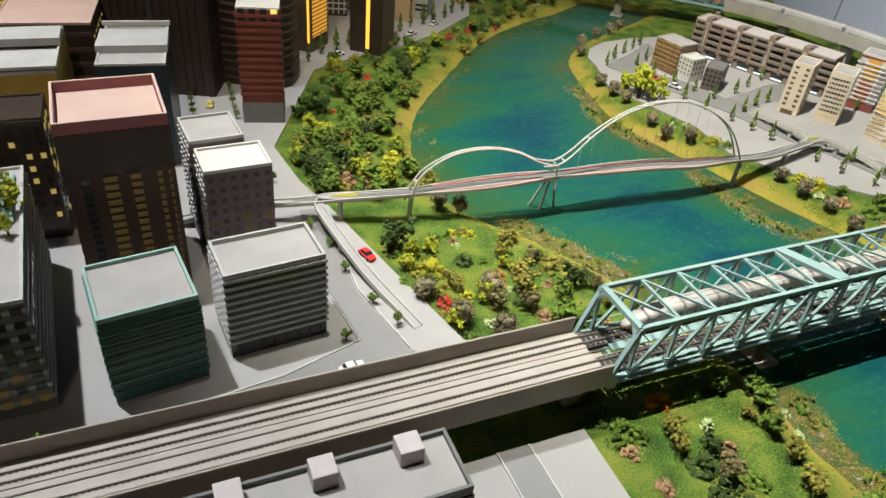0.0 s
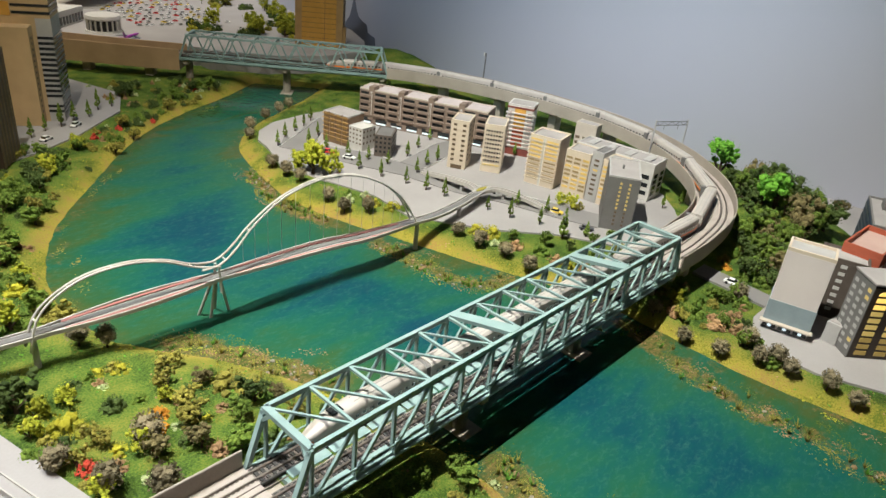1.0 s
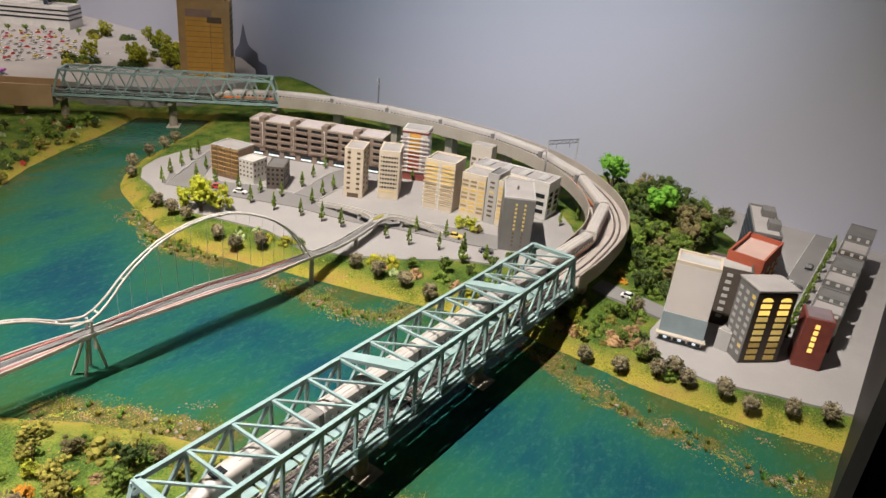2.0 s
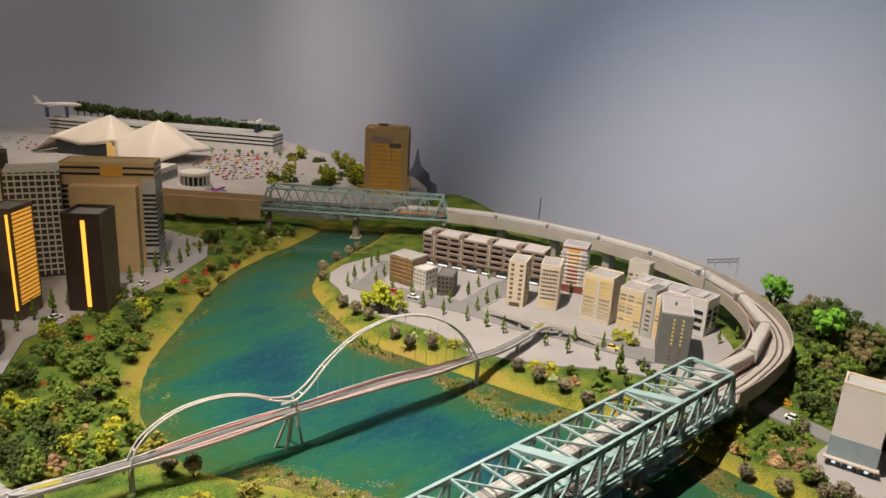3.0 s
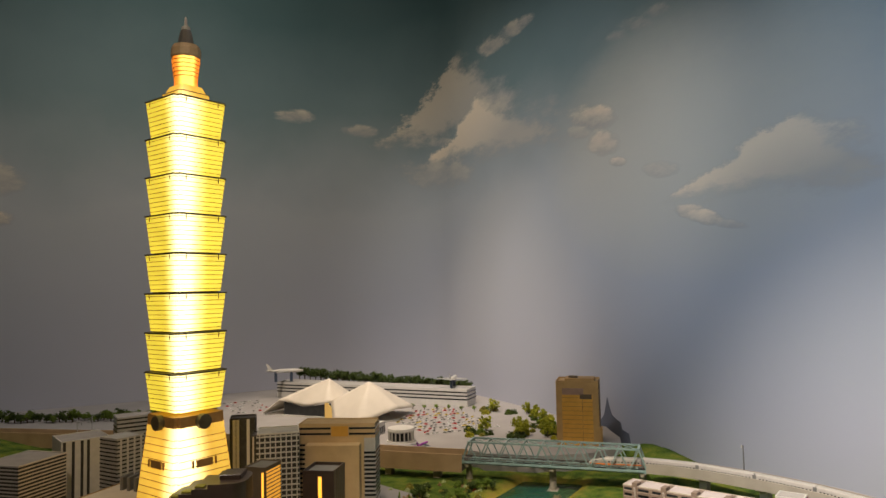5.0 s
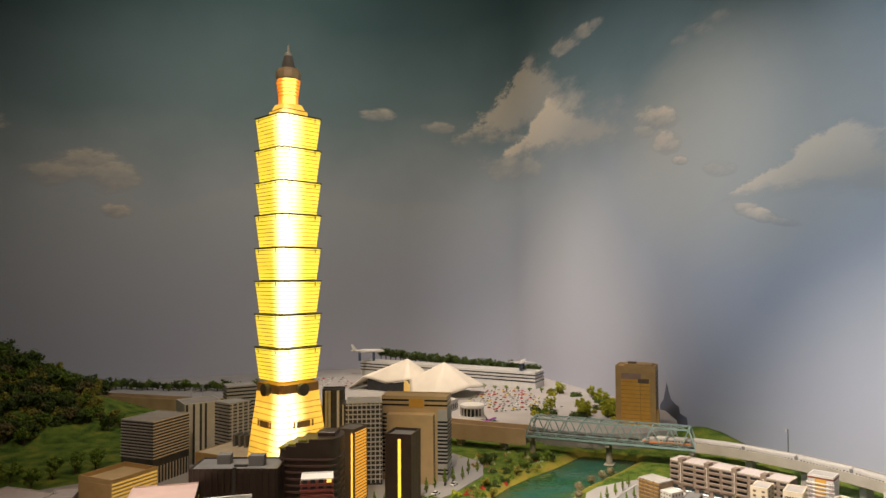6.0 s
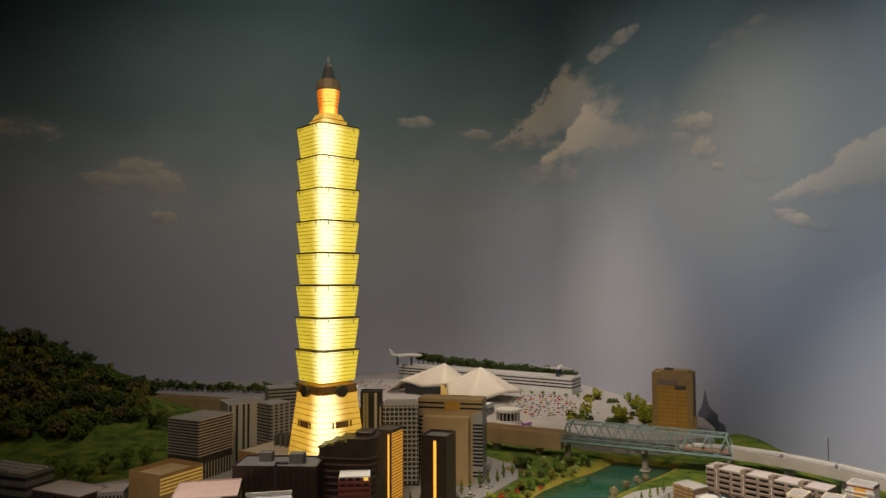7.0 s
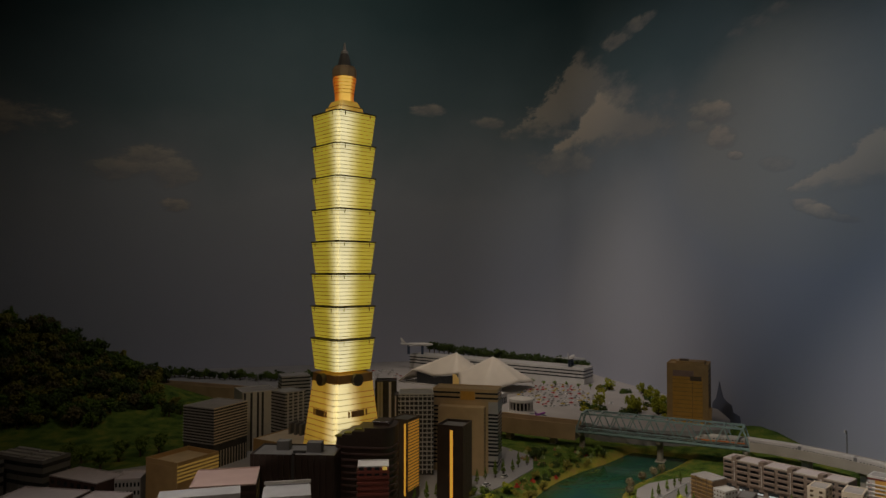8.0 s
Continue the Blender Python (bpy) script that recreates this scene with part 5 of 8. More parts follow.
def centre():
    """The dark towers round the lit skyscraper."""
    b = lot("dark_tower", "black-brown twin office tower with a flat roof box", (-0.052, 1.305), (0.128, 1.235), 0.10, 0.192, "dark", "grey", 0.004, "towers of the centre")
    fins(b, "front", 14, "dark", 0, 0.187, 0.004, 0.0016)
    fins(b, "right", 8, "dark", 0, 0.187, 0.004, 0.0016)
    box(b, "recess", "black", b["w"] * 0.52, 0.0005, 0, 0.008, 0.004, 0.192)
    on_roof(b, "roof_box", "grey", 0.32, 0.6, 0.030, 0.024, 0.022)
    on_roof(b, "roof_box", "grey", 0.72, 0.45, 0.034, 0.026, 0.024)
    on_roof(b, "roof_hatch", "black", 0.55, 0.3, 0.03, 0.008, 0.006)
    # curved terraced tower
    t = thing("terraced_tower", "dark brown curved office tower stepping down in terraces", "building", 0.222, 1.318, 0.003, -26, "towers of the centre")
    part("body", prism([(0.072 * math.copysign(abs(math.cos(a)) ** 0.5, math.cos(a)), 0.052 * math.copysign(abs(math.sin(a)) ** 0.6, math.sin(a))) for a in np.linspace(0, 2 * math.pi, 49)[:-1]], 0, 0.205), M["dark"], t)
    for k, (x0, z) in enumerate(((-0.072, 0.213), (-0.05, 0.221), (-0.025, 0.230), (0.005, 0.238))):
        pts = [(max(x0, 0.072 * math.copysign(abs(math.cos(a)) ** 0.5, math.cos(a))), 0.052 * math.copysign(abs(math.sin(a)) ** 0.6, math.sin(a))) for a in np.linspace(0, 2 * math.pi, 49)[:-1]]
        clean = [p for i, p in enumerate(pts) if p != pts[i - 1]]
        part("terrace", prism(clean, 0.204 + 0.008 * k, z), M["dark"], t)
        if k < 3:
            box(t, "planter", "f_olive", x0 + 0.012, -0.035, z, 0.018, 0.016, 0.004, bevel=0.001)
    box(t, "roof_box", "dark", 0.038, 0.005, 0.237, 0.04, 0.05, 0.010, bevel=0.001)
    for k in range(13):
        pts = [(0.0735 * math.copysign(abs(math.cos(a)) ** 0.5, math.cos(a)), 0.0535 * math.copysign(abs(math.sin(a)) ** 0.6, math.sin(a))) for a in np.linspace(0, 2 * math.pi, 49)[:-1]]
        part("floor_band", prism(pts, 0.012 + k * 0.0148, 0.0165 + k * 0.0148), M["plum"], t)
    # tower with an amber lit side
    b = lot("dark_tower", "brown tower whose louvred side glows amber", (0.311, 1.457), (0.348, 1.422), 0.07, 0.22, "goldgrey", "grey", 0.003, "towers of the centre")
    W = b["d"]
    windows(b, "right", 1, 1, 0.03, 0.208, "amberwall", 0.86, 1.0, name="lit_wall")
    bands(b, 22, "goldgrey", 0.03, 0.208, 0.22, 0.0022, faces=("right",), name="louvre")
    cx, cy, sx, sy = spots(b, "front", b["w"] * 0.88, 0.001, 0.004, 0.002)
    box(b, "light_strip", "amber", cx, cy, 0.02, sx, sy, 0.186)
    # tower with the bright slot
    b = lot("dark_tower", "dark square tower with one glowing amber slot", (0.431, 1.427), (0.488, 1.383), 0.080, 0.202, "dark", "grey", 0.008, "towers of the centre", ptrim="dark")
    cx, cy, sx, sy = spots(b, "front", b["w"] * 0.56, 0.0006, 0.0075, 0.0022)
    box(b, "light_slot", "amber", cx, cy, 0.01, sx, sy, 0.176)
    fins(b, "right", 6, "goldgrey", 0, 0.2, 0.006, 0.001)
    # hotel with a tan slab and striped wing
    b = lot("hotel", "tan hotel slab with dark striped upper floors and a striped end", (0.503, 1.7), (0.674, 1.598), 0.080, 0.252, "tan", "tan", 0.004, "towers of the centre")
    W, D = b["w"], b["d"]
    for q in (0.220, 0.234):
        for u0, u1 in ((0.0, 0.42), (0.66, 1.0)):
            box(b, "window_band", "darkglass", W * (u0 + u1) / 2, 0, q, W * (u1 - u0), 0.002, 0.005)
        box(b, "window_band", "darkglass", W, D / 2, q, 0.002, D, 0.005)
    # gold patch paints a pool of warm light between the window bands
    box(b, "lit_fascia", "gold", W * 0.54, -0.0002, 0.216, W * 0.22, 0.002, 0.026)
    box(b, "end_cladding", "lgrey", W * 0.93, 0, 0.0, W * 0.14, 0.0014, 0.212)
    box(b, "end_cladding", "lgrey", W, D / 2, 0.0, 0.0014, D, 0.212)
    for k in range(15):
        q = 0.020 + k * 0.0108
        if k == 2:
            continue
        box(b, "window_band", "darkglass", W * 0.93, -0.0004, q, W * 0.14 + 0.001, 0.002, 0.0056)
        box(b, "window_band", "darkglass", W + 0.0004, D / 2, q, 0.002, D, 0.0056)
    windows(b, "front", 1, 15, 0.02, 0.20, "darkglass", 0.9, 0.45, 0.0, 0.09)
    box(b, "lower_slab", "tan", W * 0.47, -0.016, 0, W * 0.70, 0.034, 0.200, bevel=0.0008)
    for k in range(14):
        box(b, "window", "brownpane", W * 0.82 + 0.0002, -0.018, 0.025 + 0.0115 * k, 0.0016, 0.006, 0.005)
    b = lot("lattice_tower", "white gridded office tower with dark square windows", (0.389, 1.676), (0.489, 1.648), 0.09, 0.243, "black", "lgrey", 0.004, "towers of the centre", ptrim="white")
    bands(b, 17, "white", 0.01, 0.238, 0.28, 0.001)
    fins(b, "front", 8, "white", 0.005, 0.238, 0.0028, 0.0013)
    b = lot("slim_tower", "black slim tower with vertical white fins", (0.37, 1.922), (0.437, 1.902), 0.06, 0.245, "black", "dark", 0.004, "towers of the centre")
    for q in (0.18, 0.32, 0.72):
        cx, cy, sx, sy = spots(b, "front", b["w"] * q, 0.0005, 0.008, 0.003)
        box(b, "fin", "white", cx, cy, 0, sx, sy, 0.238)
    b = lot("slim_tower", "black tower block with one white strip", (0.379, 1.704), (0.406, 1.694), 0.06, 0.235, "black", "dark", 0.003, "towers of the centre")
    fins(b, "front", 2, "white", 0, 0.23, 0.004, 0.001)
    b = lot("louvre_block", "grey office block wrapped in pale horizontal louvres", (-0.224, 1.99), (-0.134, 1.905), 0.15, 0.186, "black", "greyroof", 0.003, "blocks of the west", ptrim="lgrey")
    bands(b, 13, "lgrey", 0.07, 0.186, 0.38, 0.0014, name="louvre", faces=("front", "left"))
    # cream and beige on these sides paint in the skyscraper's warm glow
    bands(b, 13, "cream", 0.07, 0.186, 0.38, 0.0014, name="louvre", faces=("right", "back"))
    fins(b, "right", 12, "beige", 0.0, 0.05, 0.003, 0.0012)
    fins(b, "front", 9, "lgrey", 0.0, 0.05, 0.003, 0.0012)
    b = lot("plain_block", "tan block with a raised roof rim and some lit windows", (-0.297, 1.6), (-0.217, 1.515), 0.135, 0.13, "goldwall", "tan", 0.012, "blocks of the west", ptrim="goldwall")
    bands(b, 5, "dimgold", 0.075, 0.12, 0.5, 0.0008, faces=("right",), name="lit_floor")
    b = lot("fin_block", "white block with dark vertical window strips", (-0.044, 2.088), (0.076, 2.113), 0.12, 0.20, "white", "greyroof", 0.003, "blocks of the west")
    for q in (0.06, 0.24, 0.42, 0.55):
        cx, cy, sx, sy = spots(b, "front", b["w"] * q, 0.0, 0.007, 0.003)
        box(b, "window_strip", "black", cx, cy, 0, sx, sy, 0.194)
    b = lot("fin_block", "white gridded block of many floors", (0.092, 2.043), (0.164, 2.088), 0.08, 0.20, "lgrey", "lgrey", 0.003, "blocks of the west")
    bands(b, 17, "darkglass", 0.01, 0.195, 0.35, 0.0008, name="window_band")
    fins(b, "front", 4, "white", 0, 0.195, 0.006, 0.0014)
    b = lot("fin_block", "pale block with rows of small windows", (0.111, 2.414), (0.221, 2.424), 0.08, 0.20, "lgrey", "greyroof", 0.003, "blocks of the west")
    bands(b, 14, "darkglass", 0.01, 0.195, 0.4, 0.0008, name="window_band")
    b = lot("podium", "tan podium hall at the foot of the skyscraper", (-0.017, 1.917), (0.133, 1.757), 0.16, 0.085, "goldwall", "cream", 0.003)
    for k in range(4):
        box(b, "roof_fin", "grey", 0.05 + k * 0.022, 0.13, 0.08, 0.008, 0.05, 0.035, 12)
    for fl, fr, d, h, wm in (((-0.535, 1.69), (-0.408, 1.578), 0.09, 0.08, "plum"), ((-0.37, 1.60), (-0.308, 1.591), 0.085, 0.08, "lgrey"), ((-0.617, 1.56), (-0.457, 1.48), 0.09, 0.07, "plum"), ((-0.437, 1.46), (-0.347, 1.42), 0.08, 0.075, "plum")):
        b = lot("low_house", "low block with a pale pink roof", fl, fr, d, h, wm, "lilac", 0.003, "low blocks of the west", ptrim="lilac")
        windows(b, "front", 7, 3, 0.01, h - 0.008, "darkglass", 0.5, 0.5)
    for fl, fr in (((-0.72, 1.89), (-0.635, 1.815)), ((-0.632, 1.81), (-0.565, 1.76)), ((-0.82, 1.81), (-0.72, 1.74))):
        b = lot("dark_house", "dark grey block with pale roof ribs", fl, fr, 0.09, 0.10, "grey", "lgrey", 0.003, "low blocks of the west")
        bands(b, 3, "darkglass", 0.02, 0.095, 0.4, 0.0008, name="window_band")
        for k in range(3):
            on_roof(b, "roof_rib", "lgrey", 0.5, 0.2 + 0.3 * k, b["w"] * 0.8, 0.01, 0.006, 0.002)


M["tan"] = surface("tan_stone_wall", (0.50, 0.36, 0.20), (0.43, 0.31, 0.17), 0.65, scale=30)
M["goldgrey"] = surface("bronze_wall", (0.13, 0.095, 0.06), (0.10, 0.07, 0.045), 0.5, scale=30)
M["amberwall"] = glow("amber_lit_wall", (1.0, 0.44, 0.05), 0.75, (0.4, 0.22, 0.06))
M["dimgold"] = glow("dim_gold_floor", (1.0, 0.6, 0.12), 0.35, (0.4, 0.28, 0.08))
centre()


def peninsula():
    g = "peninsula blocks"
    b = lot("apartment_tower", "beige slim apartment tower with small square windows", (1.193, 0.96), (1.212, 0.926), 0.058, 0.107, "cream", "greyroof", 0.003, g)
    windows(b, "front", 2, 8, 0.014, 0.10, "brownpane", 0.36, 0.42)
    box(b, "entrance", "brownpane", b["w"] / 2, 0, 0, b["w"] * 0.6, 0.0016, 0.009)
    windows(b, "right", 2, 8, 0.014, 0.10, "brownpane", 0.3, 0.4)
    b = lot("apartment_tower", "beige slim apartment tower with lit ribbon windows", (1.237, 0.906), (1.26, 0.87), 0.065, 0.106, "cream", "greyroof", 0.003, g)
    windows(b, "front", 1, 9, 0.012, 0.094, "darkglass", 0.8, 0.42, lit="dimwin", chance=0.25)
    windows(b, "front", 6, 9, 0.012, 0.094, "cream", 0.25, 0.44, 0.1, 0.9, out=0.0007, name="mullion")
    b = lot("apartment_tower", "cream apartment block with yellow lit balconies", (1.271, 0.814), (1.286, 0.752), 0.060, 0.107, "cream", "greyroof", 0.004, g)
    for u0, u1 in ((0.0, 0.47), (0.53, 1.0)):
        windows(b, "front", 1, 5, 0.010, 0.055, "tanpane", 0.8, 0.6, u0, u1)
        windows(b, "front", 1, 5, 0.055, 0.098, "yellowpane", 0.8, 0.65, u0, u1)
    bands(b, 10, "cream", 0.010, 0.096, 0.28, 0.0014, faces=("front",), name="balcony")
    fins(b, "front", 1, "white", 0, 0.10, 0.004, 0.0015)
    b = lot("apartment_tower", "cream apartment block with rows of yellow windows", (1.287, 0.735), (1.297, 0.685), 0.055, 0.096, "cream", "greyroof", 0.003, g)
    windows(b, "front", 3, 8, 0.012, 0.082, "tanpane", 0.75, 0.5, lit="yellowpane", chance=0.45)
    b = lot("apartment_tower", "grey stair tower rising above its neighbours", (1.298, 0.684), (1.3, 0.66), 0.05, 0.106, "lgrey", "grey", 0.003, g)
    windows(b, "front", 1, 8, 0.012, 0.09, "brownpane", 0.4, 0.4, lit="yellowpane", chance=0.4)
    b = lot("apartment_tower", "cream narrow apartment wing", (1.3, 0.659), (1.305, 0.62), 0.05, 0.096, "cream", "greyroof", 0.003, g)
    windows(b, "front", 2, 8, 0.012, 0.082, "tanpane", 0.75, 0.5, lit="yellowpane", chance=0.45)
    b = lot("tower_block", "dark grey tower with lit stair windows and a pale roof", (1.208, 0.593), (1.237, 0.545), 0.105, 0.106, "grey", "greyroof", 0.003, g, ptrim="lgrey")
    for u in (0.42, 0.70):
        W = b["w"]
        for k in range(11):
            cx, cy, sx, sy = spots(b, "front", W * u, 0, 0.0036, 0.0016)
            box(b, "window", "dimwin" if k > 3 else "brownpane", cx, cy, 0.010 + k * 0.0078, sx, sy, 0.004)
    windows(b, "right", 4, 7, 0.008, 0.098, "darkglass", 0.7, 0.6)
    on_roof(b, "roof_hatch", "grey", 0.45, 0.5, 0.004, 0.004, 0.008, 0.003)
    b = lot("office_block", "white flat office block with framed side windows", (1.385, 0.775), (1.401, 0.6), 0.062, 0.082, "white", "greyroof", 0.003, g)
    windows(b, "right", 2, 4, 0.008, 0.058, "darkglass", 0.5, 0.7)
    windows(b, "front", 5, 3, 0.008, 0.058, "darkglass", 0.6, 0.5)
    for k in range(4):
        on_roof(b, "roof_panel", "lgrey", 0.14 + 0.24 * k, 0.5, 0.016, 0.04, 0.004, 0.003)
    b = lot("office_block", "small grey-beige block under the viaduct curve", (1.498, 0.852), (1.506, 0.802), 0.03, 0.086, "beige", "greyroof", 0.002, g)
    windows(b, "front", 3, 2, 0.03, 0.055, "brownpane", 0.6, 0.5)
    b = lot("brick_house", "brown brick block with ochre upper windows", (1.075, 1.228), (1.089, 1.161), 0.055, 0.071, "brown", "greyroof", 0.003, g, ptrim="lgrey")
    windows(b, "front", 2, 6, 0.006, 0.068, "bronzepane", 0.84, 0.62)
    bands(b, 6, "goldwall", 0.010, 0.068, 0.12, 0.0018, faces=("front",), name="sill_band")
    fins(b, "front", 2, "brown", 0, 0.068, 0.003, 0.0014, 0.0, 1.0)
    b = lot("shop_house", "small white block with grey windows", (1.09, 1.159), (1.096, 1.122), 0.045, 0.054, "white", "white", 0.003, g)
    windows(b, "front", 4, 4, 0.012, 0.05, "brownpane", 0.4, 0.4)
    windows(b, "right", 4, 3, 0.012, 0.05, "brownpane", 0.35, 0.4)
    b = lot("shop_house", "dark grey-brown block with dim windows", (1.101, 1.088), (1.123, 1.059), 0.065, 0.052, "darkbrick", "grey", 0.002, g)
    windows(b, "front", 4, 4, 0.008, 0.048, "darkglass", 0.5, 0.45)
    windows(b, "right", 4, 4, 0.008, 0.048, "darkglass", 0.5, 0.45)
    b = lot("apartment_tower", "white and red apartment tower with an ochre front", (1.372, 0.955), (1.397, 0.903), 0.05, 0.118, "white", "greyroof", 0.002, g)
    box(b, "front_panel", "gold", b["w"] / 2, 0, 0.062, b["w"] * 0.44, 0.0022, 0.044)
    box(b, "front_panel", "orange", b["w"] / 2, 0, 0.018, b["w"] * 0.44, 0.0022, 0.043)
    bands(b, 9, "white", 0.016, 0.10, 0.32, 0.003, faces=("front",), name="balcony")
    windows(b, "front", 1, 9, 0.016, 0.10, "redtrim", 0.8, 0.55, 0.0, 0.2, name="red_panel")
    windows(b, "front", 1, 9, 0.016, 0.10, "redtrim", 0.8, 0.55, 0.8, 1.0, name="red_panel")
    box(b, "base", "redtrim", b["w"] / 2, b["d"] / 2, 0, b["w"] + 0.002, b["d"] + 0.002, 0.016)
    box(b, "cornice", "redtrim", b["w"] / 2, b["d"] / 2, 0.106, b["w"] + 0.002, b["d"] + 0.002, 0.004)
    # the long terraced station block
    b = lot("station_block", "long brown block with stair shafts and cool lit arcades", (1.229, 1.289), (1.355, 0.995), 0.062, 0.088, "rowbrown", "lilac", 0.003, ptrim="beige")
    W = b["w"]
    for k in range(5):
        u = 0.10 + 0.235 * k
        if u < 1.0:
            box(b, "stair_shaft", "rowbrown", W * u, 0.010, 0.012, 0.014, 0.026, 0.080, bevel=0.0006)
            box(b, "stair_window", "white", W * u, -0.0035, 0.026, 0.0040, 0.0016, 0.054)
            box(b, "stair_glass", "rowbrown", W * u, -0.0045, 0.028, 0.0022, 0.0016, 0.050)
            box(b, "ridge", "rowbrown", W * u, b["d"] * 0.5, 0.076, 0.012, b["d"], 0.008)
    for r in range(4):
        for k in range(9):
            u = 0.025 + 0.115 * k
            box(b, "balcony", "rowbrown", W * (u + 0.03), -0.002, 0.022 + 0.0145 * r, W * 0.095, 0.006, 0.006, bevel=0.0005)
            box(b, "window", "darkglass", W * (u + 0.03), 0, 0.029 + 0.0145 * r, W * 0.085, 0.0016, 0.0055)
    for k in range(8):
        box(b, "arcade_light", "coolwin", W * (0.06 + 0.125 * k), -0.0008, 0.004, W * 0.075, 0.0016, 0.0035)
        box(b, "arcade", "darkglass", W * (0.06 + 0.125 * k), -0.0002, 0.0075, W * 0.09, 0.0016, 0.009)


M["lilac2"] = surface("pink_grey_panel", (0.30, 0.20, 0.16), (0.25, 0.165, 0.13), 0.7)
M["yellowpane"] = glow("yellow_window_pane", (1.0, 0.62, 0.14), 0.12, (0.56, 0.40, 0.12))
M["tanpane"] = surface("tan_window_pane", (0.36, 0.27, 0.14), (0.28, 0.2, 0.1), 0.4, bump=0, vary=0.2)
M["bronzepane"] = surface("bronze_window_pane", (0.26, 0.16, 0.05), (0.18, 0.11, 0.04), 0.35, bump=0, vary=0.25)
M["darkbrick"] = surface("dark_brick", (0.11, 0.088, 0.072), (0.08, 0.064, 0.053), 0.75)
peninsula()


def business():
    g = "business district blocks"
    b = lot("blank_hall", "tall windowless hall in cream and blue-grey cladding", (1.120, 0.259), (1.134, 0.199), 0.044, 0.132, "ribbed", "lgrey", 0.005, g, ptrim="cream")
    box(b, "lower_cladding", "bluegrey", b["w"] / 2, b["d"] / 2, 0.012, b["w"] + 0.0016, b["d"] + 0.0016, 0.034)
    box(b, "canopy", "beige", b["w"] / 2, -0.004, 0.012, b["w"] + 0.008, 0.010, 0.0022)
    windows(b, "front", 6, 1, 0.001, 0.011, "darkglass", 0.75, 0.8)
    windows(b, "front", 3, 1, 0.003, 0.008, "coolwin", 0.25, 0.5, out=0.001)
    b = lot("shed", "small grey annexe with a sloping roof", (1.155, 0.186), (1.152, 0.166), 0.05, 0.035, "lgrey", "greyroof", 0.0, g)
    b = lot("dark_office", "dark brown office block with arched yellow windows", (1.136, 0.146), (1.178, 0.103), 0.046, 0.114, "dark", "greyroof", 0.0, g)
    box(b, "roof_slab", "greyroof", b["w"] / 2, b["d"] / 2, 0.1145, b["w"] + 0.004, b["d"] + 0.004, 0.003, bevel=0.0006)
    for s, u in ((0, 0.27), (1, 0.74)):
        for k in range(10):
            z = 0.006 + k * 0.0104
            lit = "litwin" if k > 6 else ("dimwin" if k > 2 else "dimgold2")
            wd = 0.016
            if k == 9:
                bm = prism([(wd / 2 * c, 0.006 * sn) for c, sn in [(math.cos(a), math.sin(a)) for a in np.linspace(0, math.pi, 11)]], -0.0008, 0.0008)
                ob = part("arched_window", bm, M["litwin"], b)
                ob.location, ob.rotation_euler = (b["w"] * u, -0.0003, z), (radians(90), 0, 0)
            else:
                box(b, "window", lit, b["w"] * u, -0.0002, z, wd, 0.0016, 0.0066)
    windows(b, "left", 3, 9, 0.008, 0.108, "lgrey", 0.5, 0.5, lit="dimwin", chance=0.15)
    box(b, "side_wall", "grey", 0.0, b["d"] * 0.5, 0, 0.0012, b["d"], 0.113)
    b = lot("brick_block", "dark red brick block with a strip of lit windows", (1.188, 0.085), (1.199, 0.049), 0.042, 0.082, "red", "mauve", 0.0, g)
    for k in range(5):
        box(b, "window", "litwin", b["w"] * 0.45, -0.0002, 0.026 + 0.0095 * k, 0.006, 0.0016, 0.0065)
    b = lot("brown_block", "dark brown block with white framed windows", (1.220, 0.234), (1.236, 0.172), 0.052, 0.1, "darkbrick", "lgrey", 0.005, g, ptrim="darkbrick")
    windows(b, "right", 3, 7, 0.01, 0.092, "white", 0.4, 0.45)
    windows(b, "front", 3, 7, 0.01, 0.092, "white", 0.4, 0.45)
    b = lot("orange_block", "orange walled block with a pink roof", (1.269, 0.222), (1.266, 0.167), 0.108, 0.112, "orange", "pinkroof", 0.009, g, ptrim="orange")
    windows(b, "right", 4, 5, 0.01, 0.09, "cream", 0.5, 0.6)
    b = lot("blue_block", "dark blue office block with roof plant", (1.39, 0.212), (1.403, 0.168), 0.155, 0.11, "navy", "greyroof", 0.004, g, ptrim="grey")
    bands(b, 7, "navyglass", 0.01, 0.1, 0.4, 0.0008, name="window_band")
    on_roof(b, "plant_box", "grey", 0.75, 0.28, 0.02, 0.026, 0.014)
    on_roof(b, "plant_box", "grey", 0.65, 0.72, 0.022, 0.03, 0.014)
    for k, (x, d, h, wm) in enumerate(((1.265, 0.05, 0.072, "darkbrick"), (1.32, 0.05, 0.072, "grey"), (1.375, 0.06, 0.078, "grey"), (1.44, 0.075, 0.08, "grey"), (1.52, 0.07, 0.085, "darkbrick"), (1.60, 0.08, 0.09, "grey"))):
        b = lot("row_house", "grey terraced house with white windows along the street", (x, 0.090), (x, 0.046), d - 0.010, h - 0.006, wm, "grey" if k % 2 else "greyroof", 0.003, "row houses", ptrim="grey")
        windows(b, "left", 3, 4, 0.01, h - 0.006, "white", 0.4, 0.4)
        windows(b, "front", 3, 4, 0.012, h - 0.006, "white", 0.35, 0.35)


M["ribbed"] = surface("cream_ribbed_cladding", (0.67, 0.605, 0.585), (0.61, 0.55, 0.53), 0.65, scale=15)
M["dimgold2"] = glow("faint_window", (1.0, 0.62, 0.14), 0.12, (0.3, 0.22, 0.06))
business()


